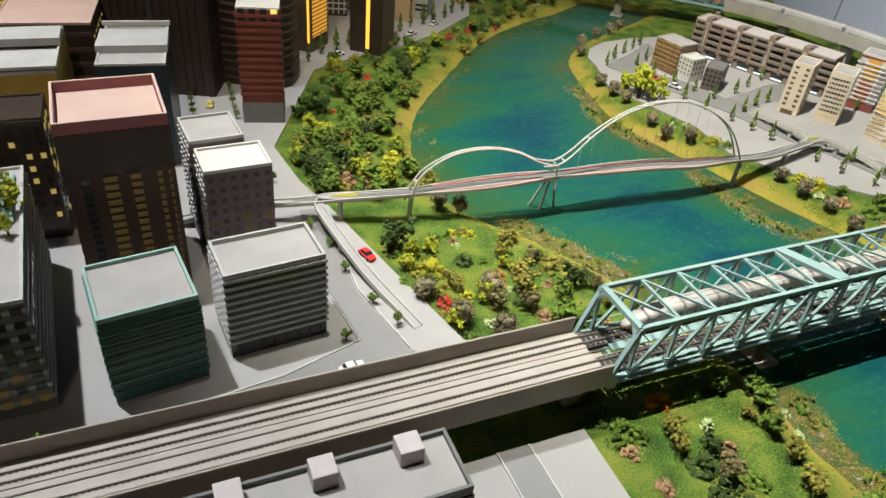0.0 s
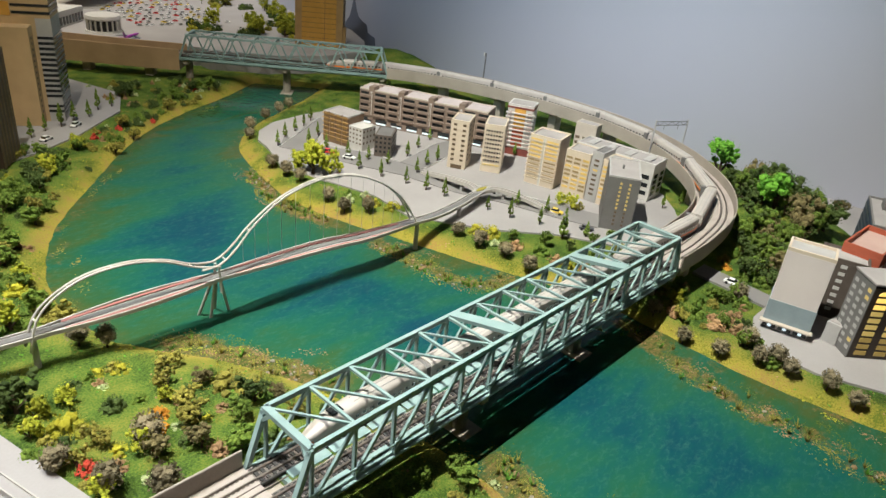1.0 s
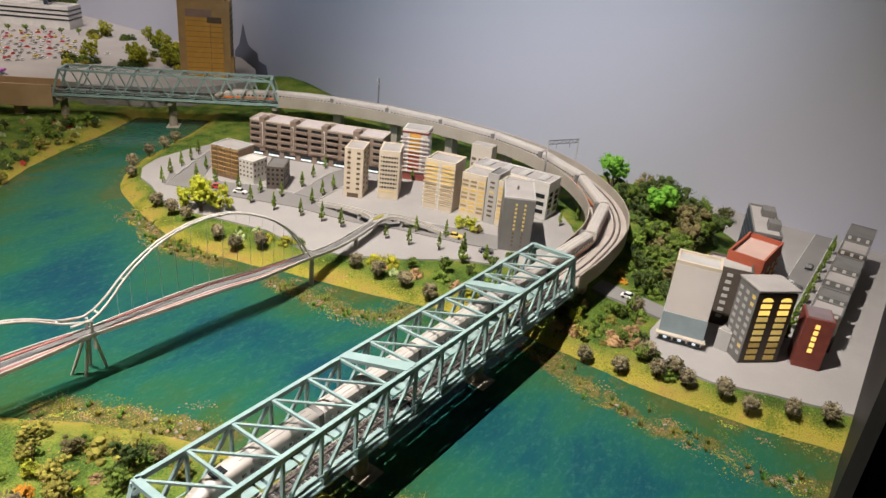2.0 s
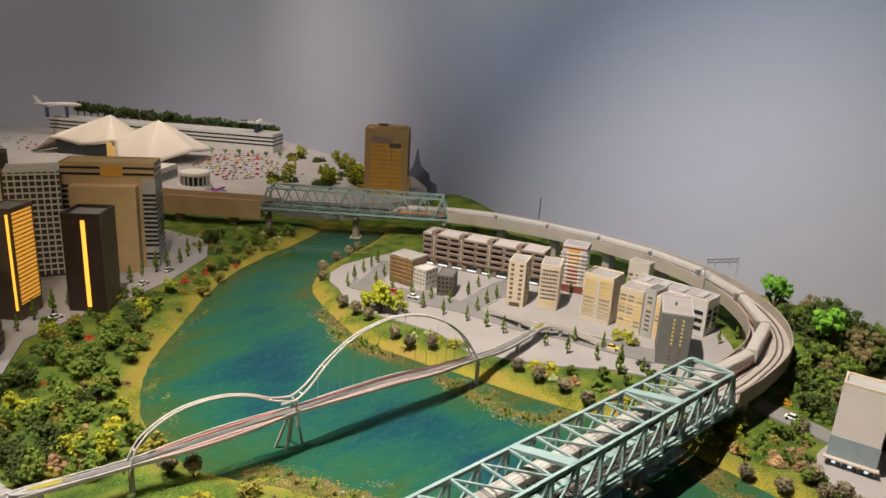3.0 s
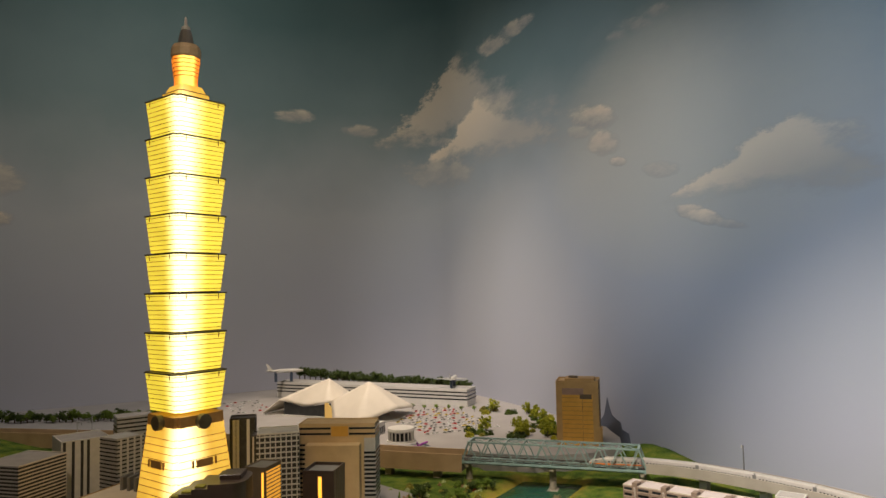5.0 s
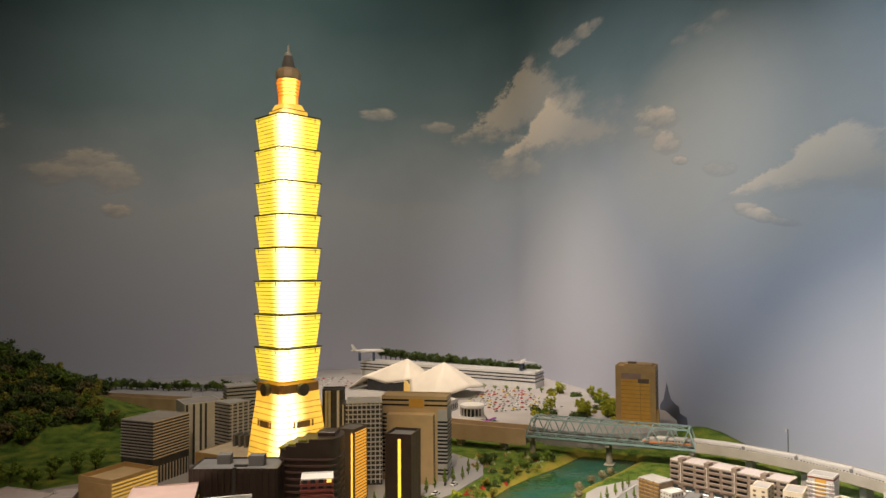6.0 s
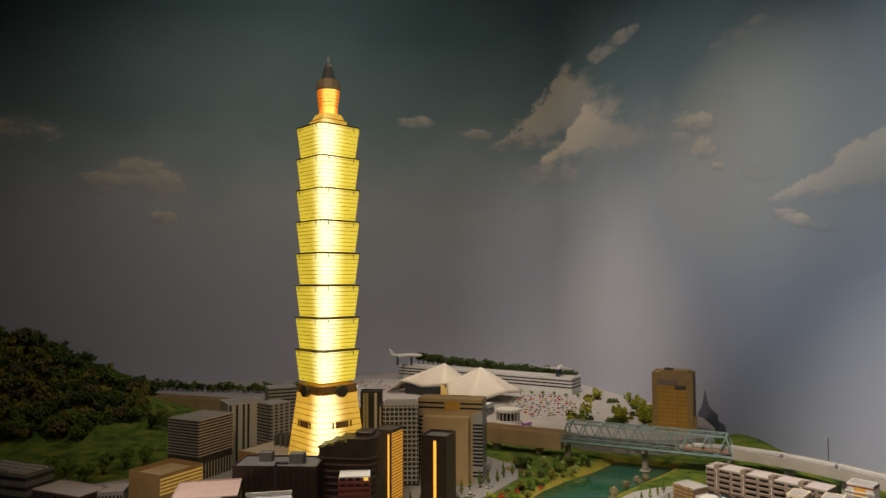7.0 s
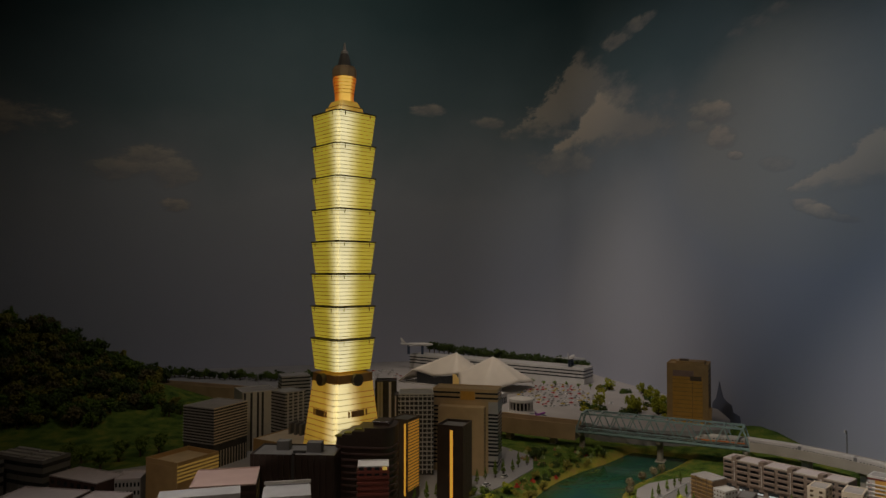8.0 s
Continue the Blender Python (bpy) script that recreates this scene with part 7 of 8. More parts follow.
for x, y in ((0.953, 1.329), (0.896, 1.16), (0.891, 1.105), (0.895, 1.065), (0.885, 0.966), (0.884, 0.919), (0.911, 0.885), (0.973, 0.726), (0.975, 0.679), (0.985, 0.631), (0.987, 0.581), (1.114, 1.453), (1.159, 1.477), (1.0, 1.40), (1.06, 1.43),
             (1.01, 0.323), (1.015, 0.273), (1.055, 0.252), (1.031, 0.226), (1.036, 0.187), (1.169, 0.312), (1.044, 0.209), (1.043, 0.141), (1.04, 0.105), (1.061, 0.059), (1.083, 0.018), (1.027, 0.381), (0.378, 0.792), (0.403, 0.773)):
    plant("ball", x, y, 1.0)
for x, y in ((0.969, 1.247), (1.013, 1.283), (1.058, 1.309), (1.097, 1.329), (1.134, 1.353), (1.038, 1.231), (1.082, 1.257), (1.048, 1.182), (1.011, 1.103), (1.058, 1.122), (1.027, 1.049), (1.076, 1.077), (1.037, 0.994), (1.094, 1.036), (1.055, 0.94), (1.112, 0.968),
             (1.165, 1.051), (1.225, 1.079), (1.065, 0.894), (1.161, 0.988), (1.2, 0.995), (1.072, 0.852), (1.287, 1.104), (1.095, 0.763), (1.103, 0.716), (1.157, 0.742), (1.126, 0.666), (1.178, 0.688), (1.376, 0.923), (1.45, 0.552), (1.40, 0.565)):
    plant("street", x, y, PRNG.uniform(1.05, 1.3), 0.003)
for x, y in ((0.19, 0.783), (0.204, 0.738), (0.208, 0.68), (0.222, 0.613), (0.238, 0.57), (0.175, 0.561), (0.166, 0.915), (0.143, 1.062), (0.15, 0.99), (0.115, 1.12), (0.10, 0.97), (-0.117, 0.505)):
    plant("street2", x, y, 0.85, 0.003)
for k in range(14):
    plant("street", 0.33 + 0.036 * k, 1.375 + 0.021 * k + 0.02 * PRNG.random(), PRNG.uniform(1.2, 1.8), 0.003)
for k in range(9):
    plant("street", 1.25 + 0.055 * k, 0.1075, 1.4, 0.003)
for x, y, q in ((-0.128, 0.70, 0.75), (-0.136, 0.735, 0.65), (-0.125, 0.66, 0.5)):
    plant("lime", x, y, q, 0.133)
for k in range(9):
    f = k / 8
    plant("street2", 0.083 + 0.012 * f, 1.17 + 0.19 * f, 0.7, 0.003)
    plant("street2", 0.150 + 0.012 * f, 1.14 + 0.25 * f, 0.7, 0.003)
# groups on the peninsula
for kind, x, y, s in (("lime", 0.935, 1.078, 1.75), ("lime", 0.955, 1.050, 1.25), ("lime", 0.925, 1.108, 1.1), ("lime", 1.24, 0.675, 0.8), ("lime", 1.235, 0.70, 0.75), ("olive", 1.24, 0.655, 0.6), ("conifer", 1.118, 0.61, 1.5), ("conifer", 1.155, 0.585, 0.9),
                      ("yellow", 0.94, 0.90, 0.9), ("rust", 0.935, 0.915, 0.9), ("pale", 0.91, 0.94, 1.3), ("yellow", 0.955, 0.87, 1.0), ("bush", 0.925, 0.955, 0.8), ("bush", 0.965, 0.85, 0.8), ("pale", 0.95, 0.94, 1.0),
                      ("yellow", 1.01, 0.715, 1.0), ("yellow", 1.02, 0.69, 1.1), ("rust", 1.0, 0.69, 0.8), ("pale", 1.0, 0.665, 0.9), ("rust", 1.02, 0.635, 1.0), ("green", 1.065, 0.612, 0.7), ("bush", 1.04, 0.60, 1.1), ("rust", 1.035, 0.565, 0.9), ("green", 1.04, 0.66, 0.55), ("dark", 1.09, 0.575, 0.5),
                      ("yellow", 1.03, 0.535, 1.0), ("rust", 1.05, 0.52, 1.0), ("bush", 1.10, 0.53, 1.1), ("olive", 1.15, 0.52, 0.6), ("street2", 1.175, 0.55, 1.2), ("street2", 1.14, 0.56, 1.2),
                      ("rust", 1.05, 0.36, 0.9), ("olive", 1.08, 0.38, 0.6), ("bush", 1.07, 0.335, 1.0), ("rust", 1.06, 0.30, 1.0), ("lime", 1.069, 0.37, 0.6), ("olive", 1.045, 0.345, 0.6), ("bush", 1.10, 0.345, 0.9), ("rust", 1.10, 0.30, 1.0), ("rust", 1.075, 0.275, 0.9), ("olive", 1.05, 0.255, 0.55),
                      ("bush", 1.065, 0.245, 0.9), ("darkbush", 1.10, 0.275, 0.9), ("bush", 1.04, 0.21, 1.0), ("green", 1.14, 0.325, 0.5), ("bush", 1.15, 0.35, 0.9), ("rust", 1.13, 0.385, 0.8), ("bush", 1.16, 0.30, 0.9), ("olivebush", 1.09, 0.40, 1.0)):
    plant(kind, x, y, s)
# wooded corner behind the curve
FR = random.Random(5)
for k in range(62):
    x, y = FR.uniform(1.25, 1.72), FR.uniform(0.27, 0.56)
    lim = 0.365 + 0.55 * max(0, x - 1.36) ** 1.35
    if y > lim or y < 0.285 + 0.1 * max(0, x - 1.45):
        continue
    plant(FR.choice(("dark", "green", "brown", "dark", "green", "brown", "dark", "bush")), x, y, FR.uniform(0.8, 1.5))
for kind, x, y, s in (("tallbright", 1.600, 0.547, 1.0), ("dark", 1.58, 0.49, 1.4), ("brown", 1.56, 0.44, 2.1), ("dark", 1.52, 0.42, 1.6), ("bright", 1.47, 0.385, 2.0), ("dark", 1.55, 0.39, 1.7), ("green", 1.40, 0.37, 1.5), ("green", 1.38, 0.33, 1.6), ("brown", 1.46, 0.33, 1.8), ("dark", 1.50, 0.33, 1.5),
                      ("green", 1.31, 0.345, 1.4), ("green", 1.30, 0.315, 1.3), ("dark", 1.34, 0.30, 1.3), ("bush", 1.25, 0.31, 1.0), ("bush", 1.24, 0.335, 0.9), ("orange", 1.26, 0.37, 0.7), ("olivebush", 1.28, 0.385, 0.8)):
    plant(kind, x, y, s)
for k in range(30):
    x, y = FR.uniform(1.045, 1.17), FR.uniform(0.23, 0.41)
    if signed(np.array([x]), np.array([y]), RIVER)[0] > 0.045 and not (x > 1.06 and y < 0.285):
        plant(FR.choice(("rust", "olivebush", "bush", "green", "bush")), x, y, FR.uniform(0.45, 0.75))
for k in range(16):
    plant(FR.choice(("dark", "green", "dark", "brown")), FR.uniform(1.25, 1.42), FR.uniform(0.29, 0.375), FR.uniform(0.8, 1.25))
for kind, x, y, s in (("dark", 1.602, 0.505, 1.5), ("green", 1.535, 0.465, 1.5), ("brown", 1.615, 0.462, 1.8), ("dark", 1.455, 0.422, 1.3), ("green", 1.485, 0.412, 1.5), ("green", 1.380, 0.402, 1.0), ("dark", 1.405, 0.385, 1.3), ("bush", 1.315, 0.380, 0.9), ("green", 1.335, 0.355, 1.1), ("brown", 1.391, 0.352, 1.4), ("dark", 1.54, 0.405, 1.8), ("dark", 1.60, 0.42, 1.7), ("brown", 1.65, 0.46, 1.6)):
    plant(kind, x, y, s)
# near bank between the two bridges
for kind, x, y, s in (("dark", 0.284, 0.71, 1.3), ("yellow", 0.314, 0.657, 1.6), ("ball", 0.31, 0.554, 1.3), ("ball", 0.345, 0.515, 1.4), ("rust", 0.387, 0.493, 1.3), ("olive", 0.418, 0.611, 1.0), ("dark", 0.48, 0.579, 0.9), ("red", 0.305, 0.588, 1.3), ("olive", 0.30, 0.60, 0.7),
                      ("green", 0.428, 0.523, 1.0), ("yellow", 0.393, 0.717, 0.9), ("olive", 0.439, 0.695, 0.8), ("orange", 0.375, 0.605, 1.2), ("orange", 0.39, 0.62, 1.0), ("olive", 0.41, 0.585, 1.1), ("brown", 0.36, 0.565, 0.8), ("ball", 0.365, 0.59, 1.4), ("pale", 0.345, 0.54, 1.2),
                      ("brown", 0.40, 0.55, 0.8), ("rust", 0.41, 0.535, 1.0), ("green", 0.45, 0.56, 0.8), ("olivebush", 0.47, 0.62, 1.4), ("olivebush", 0.49, 0.60, 1.4), ("brown", 0.50, 0.565, 0.7), ("yellow", 0.37, 0.725, 0.8), ("olive", 0.42, 0.66, 0.8), ("brown", 0.45, 0.64, 0.7), ("darkbush", 0.36, 0.66, 1.1),
                      ("olive", 0.33, 0.62, 0.8), ("rust", 0.325, 0.575, 1.0), ("bush", 0.27, 0.64, 0.9), ("green", 0.46, 0.505, 0.9), ("dark", 0.44, 0.48, 0.9), ("bush", 0.40, 0.475, 1.2), ("rust", 0.36, 0.50, 1.0), ("olive", 0.50, 0.53, 0.8), ("dark", 0.52, 0.50, 0.7), ("ball", 0.285, 0.61, 1.2)):
    plant(kind, x, y, s * 0.95, sink=0.003)
for k in range(46):
    x, y = FR.uniform(0.27, 0.52), FR.uniform(0.47, 0.74)
    if signed(np.array([x]), np.array([y]), RIVER)[0] > 0.035 and x > 0.30 - 0.25 * (y - 0.52):
        plant(FR.choice(("bush", "olivebush", "rust", "bush", "lime", "darkbush", "pale", "yellow")), x, y, FR.uniform(0.5, 0.8), sink=0.003)
# near bank below the viaduct
for kind, x, y, s in (("orange", 0.459, 0.375, 1.1), ("olive", 0.448, 0.340, 0.8), ("olive", 0.439, 0.320, 0.8), ("rust", 0.391, 0.33, 0.9), ("rust", 0.49, 0.303, 0.9), ("rust", 0.399, 0.286, 0.9), ("brown", 0.466, 0.276, 0.9), ("darkbush", 0.383, 0.378, 1.0), ("green", 0.569, 0.34, 0.9), ("olive", 0.547, 0.276, 0.8),
                      ("green", 0.537, 0.375, 0.7), ("green", 0.575, 0.36, 0.7), ("olive", 0.532, 0.239, 0.9), ("bush", 0.40, 0.36, 1.0), ("bush", 0.41, 0.345, 1.0), ("dark", 0.47, 0.31, 0.6), ("darkbush", 0.45, 0.295, 1.2), ("pale", 0.49, 0.335, 1.0), ("bush", 0.385, 0.345, 0.9), ("bush", 0.50, 0.37, 0.9),
                      ("green", 0.55, 0.31, 0.8), ("olive", 0.54, 0.33, 0.6), ("bush", 0.49, 0.26, 1.0), ("dark", 0.43, 0.25, 0.9), ("olive", 0.40, 0.22, 0.9), ("green", 0.46, 0.21, 0.9), ("rust", 0.50, 0.22, 1.0), ("green", 0.56, 0.20, 0.9), ("olive", 0.52, 0.15, 0.9), ("green", 0.44, 0.14, 1.0), ("pale", 0.60, 0.33, 0.9), ("pale", 0.585, 0.30, 0.8)):
    plant(kind, x, y, s * 0.95, sink=0.003)
# wooded slope above the arch bridge
for k in range(165):
    f = FR.random()
    y = 0.84 + 0.62 * f
    left = np.interp(y, [0.84, 0.95, 1.03, 1.2, 1.35, 1.46], [0.235, 0.215, 0.21, 0.285, 0.37, 0.57])
    right = np.interp(y, WEST[:, 1], WEST[:, 0]) - 0.035
    x = FR.uniform(left, right)
    if right - left < 0.02:
        continue
    plant(FR.choice(("bush", "olivebush", "olive", "green", "darkbush", "rust", "bush", "lime", "green", "dark", "bush", "olivebush") if FR.random() < 0.85 else ("green", "dark", "red")), x, y, FR.uniform(0.6, 1.05), sink=0.004)
far_bank = []
for k in range(70):
    f = k / 70
    far_bank.append((FR.choice(("bush", "darkbush", "olivebush", "green", "darkbush", "olivebush", "darkbush", "red", "bush", "pale", "olive", "green")), 0.66 + 0.42 * f + FR.uniform(-0.05, 0.04), 1.42 + 0.30 * f + FR.uniform(-0.02, 0.05), FR.uniform(0.5, 0.9), None))
for kind, x, y, s in (("green", 0.396, 1.15, 1.1), ("green", 0.456, 1.245, 1.2), ("green", 0.318, 1.047, 1.0), ("green", 0.344, 1.199, 1.1), ("yellow", 0.363, 0.947, 1.1), ("rust", 0.27, 0.885, 1.2), ("rust", 0.30, 0.875, 1.0), ("olive", 0.304, 0.918, 0.9), ("dark", 0.296, 1.14, 0.9)):
    plant(kind, x, y, s)
# back bank below the far bridge, hedges on the apron
for k in range(46):
    x, y = FR.uniform(0.80, 1.12), FR.uniform(1.62, 1.84)
    if x + y < 2.86 and signed(np.array([x]), np.array([y]), RIVER)[0] > 0.02:
        far_bank.append((FR.choice(("darkbush", "olivebush", "rust", "pale", "dark")), x, y, FR.uniform(0.5, 0.9), None))
far_bank = [q for q in far_bank if signed(np.array([q[1]]), np.array([q[2]]), RIVER)[0] > 0.015]
woodland("far_bank_shrubs", "tangle of dark and olive shrubs along the far bank", far_bank)
hedge = []
for x, y in ((1.346, 2.176), (1.285, 2.153), (1.30, 2.19), (1.33, 2.14), (1.398, 2.025), (1.42, 2.05), (1.45, 2.06), (1.585, 2.536), (1.56, 2.50), (1.62, 2.55), (1.714, 2.376), (1.69, 2.33), (1.563, 2.044), (1.53, 2.0), (1.59, 2.08), (1.60, 2.13), (1.64, 2.2), (1.632, 2.426), (1.5, 1.95), (1.48, 2.09), (1.56, 2.12), (1.66, 2.28), (1.70, 2.25)):
    for _ in range(3):
        hedge.append((PRNG.choice(("yellow", "olivebush", "bush", "darkbush", "lime")), x + PRNG.uniform(-0.025, 0.025), y + PRNG.uniform(-0.025, 0.025), PRNG.uniform(0.9, 1.4), 0.055))
woodland("apron_shrubs", "yellow-green and olive shrubs on the airport apron", hedge)
for k in range(11):
    f = k / 10
    plant("street2", 1.18 + 0.40 * f, 2.99 - 0.42 * f - 0.045, 1.3, 0.055)
woodland("tree_row", "row of dark trees behind the terminal", [("dark", 1.05 + 0.63 * f, 3.56 - 0.70 * f, PRNG.uniform(1.3, 1.7), 0.094 + 0.04 * (1 - f) ** 2) for f in np.linspace(0, 1, 30)])
# dark wooded hill in the west
hill = []
for k in range(900):
    x, y = FR.uniform(-1.5, -0.35), FR.uniform(2.3, 3.45)
    if land_z(x, y) > 0.045 and len(hill) < 330:
        hill.append((FR.choice(("dark", "green", "olive", "dark", "brown", "olive", "green")), x, y, FR.uniform(1.2, 2.1), None))
for k in range(150):
    hill.append((FR.choice(("dark", "green", "olive", "brown")), FR.uniform(-1.15, -0.55), FR.uniform(2.5, 2.98), FR.uniform(1.1, 1.9), None))
for k in range(330):
    x, y = FR.uniform(-1.25, -0.40), FR.uniform(2.5, 3.2)
    if land_z(x, y) > 0.05:
        hill.append((FR.choice(("darkbush", "darkbush", "olivebush")), x, y, FR.uniform(1.5, 2.6), None))
woodland("hill_wood", "dark mixed wood covering the hill", hill)
woodland("far_wood", "dark trees along the far railway", [(FR.choice(("dark", "green")), -0.75 + 1.1 * f, 3.68 - 0.52 * f + FR.uniform(-0.03, 0.05), FR.uniform(0.9, 1.5), 0.05) for f in np.linspace(0, 1, 46)]
         + [(FR.choice(("dark", "green", "darkbush", "olive")), FR.uniform(-0.75, -0.1), FR.uniform(2.6, 3.0), FR.uniform(0.9, 1.6), None) for _ in range(44)])
for x, y in ((-0.463, 2.02), (-0.421, 2.098), (-0.362, 2.143), (-0.306, 2.156), (-0.531, 2.109), (-0.55, 2.03), (-0.58, 2.16)):
    plant("green", x, y, 1.5)
for src in PARKED:
    if id(src) not in USED:
        for o in (*src.children_recursive, src):
            bpy.data.objects.remove(o)


# ---- small things ----
def shore_bits():
    """Stones, reeds and drifting weed along the banks."""
    rng = random.Random(11)
    lines = DRIFT
    for name, mat, count, r0, r1, lab in (("shore_stones", "orangestone", 300, 0.0012, 0.0042, "small ochre and brown stones along the water's edge"), ("grey_shore_stones", "stone", 220, 0.001, 0.0034, "small grey stones along the water's edge")):
        bm = bmesh.new()
        for _ in range(count):
            ln = rng.choice(lines)
            p = ln[rng.randrange(len(ln))]
            if noise.noise((p[0] * 22, p[1] * 22, 3)) < 0.08 and rng.random() < 0.9:
                continue
            x, y, r = p[0] + rng.gauss(0, 0.008), p[1] + rng.gauss(0, 0.008), rng.uniform(r0, r1)
            vs = bmesh.ops.create_icosphere(bm, subdivisions=1, radius=r, matrix=Matrix.Translation((x, y, -0.0165)))["verts"]
            for v in vs:
                v.co.z = -0.0165 + (v.co.z + 0.0165) * 0.6
                v.co += Vector((rng.uniform(-1, 1), rng.uniform(-1, 1), rng.uniform(-1, 1))) * r * 0.2
        tagged(part(name, bm, M[mat], None), lab, "stones", kind="stuff")
    for name, mat, count, lab in (("reeds", "f_bright", 70, "bright green reed tufts in the shallows"), ("dry_reeds", "f_olive", 90, "olive brown reed tufts in the shallows")):
        bm = bmesh.new()
        for _ in range(count):
            ln = rng.choice(lines)
            p = ln[rng.randrange(len(ln))]
            cx, cy = p[0] + rng.gauss(0, 0.010), p[1] + rng.gauss(0, 0.010)
            for _ in range(16):
                a, h, w = rng.uniform(0, 6.28), rng.uniform(0.004, 0.013), 0.0009
                d = Vector((math.cos(a), math.sin(a), 0))
                s = d.cross(Vector((0, 0, 1))) * w
                o = Vector((cx, cy, -0.018))
                t = o + d * h * rng.uniform(0.3, 0.8) + Vector((0, 0, h))
                bm.faces.new([bm.verts.new(q) for q in (o - s, o + s, t)])
        tagged(part(name, bm, M[mat], None), lab, "reeds", kind="stuff")
    # drifting weed: low ragged mats of small lumps on the water
    for name, mat, count, lab in (("water_weed", "f_olive", 150, "ragged olive weed drifting on the water"), ("green_weed", "f_green", 120, "ragged green weed drifting on the water"),
                                  ("rust_weed", "f_rust", 70, "rusty weed drifting on the water"), ("lime_weed", "f_lime", 22, "yellow-green weed drifting on the water")):
        verts, faces = [], []
        for _ in range(count):
            ln = rng.choice((EAST, WEST, *lines, *lines))
            k = rng.randrange(len(ln) - 1)
            p, d = ln[k], np.array(ln[k + 1]) - np.array(ln[k])
            ang, r = math.atan2(d[1], d[0]) + rng.uniform(-0.4, 0.4), rng.uniform(0.004, 0.014)
            cx, cy = p[0] + rng.gauss(0, 0.014), p[1] + rng.gauss(0, 0.014)
            for _ in range(54):
                u, v = rng.gauss(0, r * 1.2), rng.gauss(0, r * 0.5)
                x, y, b = cx + u * math.cos(ang) - v * math.sin(ang), cy + u * math.sin(ang) + v * math.cos(ang), len(verts)
                q = rng.uniform(0.0005, 0.0017)
                verts.append((x, y, -0.017 + q * rng.uniform(0.2, 0.8)))
                a0 = rng.uniform(0, 6.28)
                for i in range(5):
                    a = a0 + 2 * math.pi * i / 5
                    w = q * rng.uniform(0.6, 1.6)
                    verts.append((x + w * math.cos(a), y + w * math.sin(a), -0.0174))
                faces += [(b, b + 1 + i, b + 1 + (i + 1) % 5) for i in range(5)]
        me = bpy.data.meshes.new(name)
        me.from_pydata(verts, [], faces)
        me.materials.append(M[mat])
        tagged(new(name, me), lab, "water plants", kind="stuff")


shore_bits()


def flock():
    """Grass flock: low ragged tufts on the banks."""
    rng = random.Random(23)
    kinds = {"f_yellow": [], "f_olive": [], "f_bright": [], "f_rust": []}
    pts = []
    while len(pts) < 15000:
        pts.append((rng.uniform(0.2, 1.3), rng.uniform(0.0, 1.75)))
    arr = np.array(pts)
    d = signed(arr[:, 0], arr[:, 1], RIVER)
    heights = land_height(arr[:, 0], arr[:, 1], d)
    for (x, y), q, hz in zip(pts, d, heights):
        if not 0.002 < q < 0.13 or rng.random() < max(0, q - 0.05) * 7:
            continue
        n = noise.noise((x * 16, y * 16, 7)) + rng.uniform(-0.35, 0.35)
        k = "f_yellow" if n > 0.12 and q < 0.06 else "f_bright" if n > -0.12 else "f_olive" if n > -0.4 else "f_rust"
        kinds[k].append((x, y, float(hz)))
    for k, lab in (("f_yellow", "yellow"), ("f_olive", "olive brown"), ("f_bright", "light green"), ("f_rust", "rusty")):
        verts, faces = [], []
        for x, y, hz in kinds[k]:
            z, h, r = hz - 0.0006, rng.uniform(0.0008, 0.0026), rng.uniform(0.0009, 0.0022)
            a0, b = rng.uniform(0, 6.28), len(verts)
            m = 5
            verts.append((x + rng.uniform(-0.5, 0.5) * r, y + rng.uniform(-0.5, 0.5) * r, z + h))
            for i in range(m):
                a = a0 + 2 * math.pi * i / m
                verts.append((x + r * rng.uniform(0.6, 1.5) * math.cos(a), y + r * rng.uniform(0.6, 1.5) * math.sin(a), z + h * rng.uniform(-0.1, 0.6)))
            faces += [(b, b + 1 + i, b + 1 + (i + 1) % m) for i in range(m)]
        me = bpy.data.meshes.new("grass_tufts")
        me.from_pydata(verts, [], faces)
        me.materials.append(M[k])
        tagged(new("grass_tufts", me), lab + " flocked grass tufts on the river bank", "grass", kind="stuff")


flock()


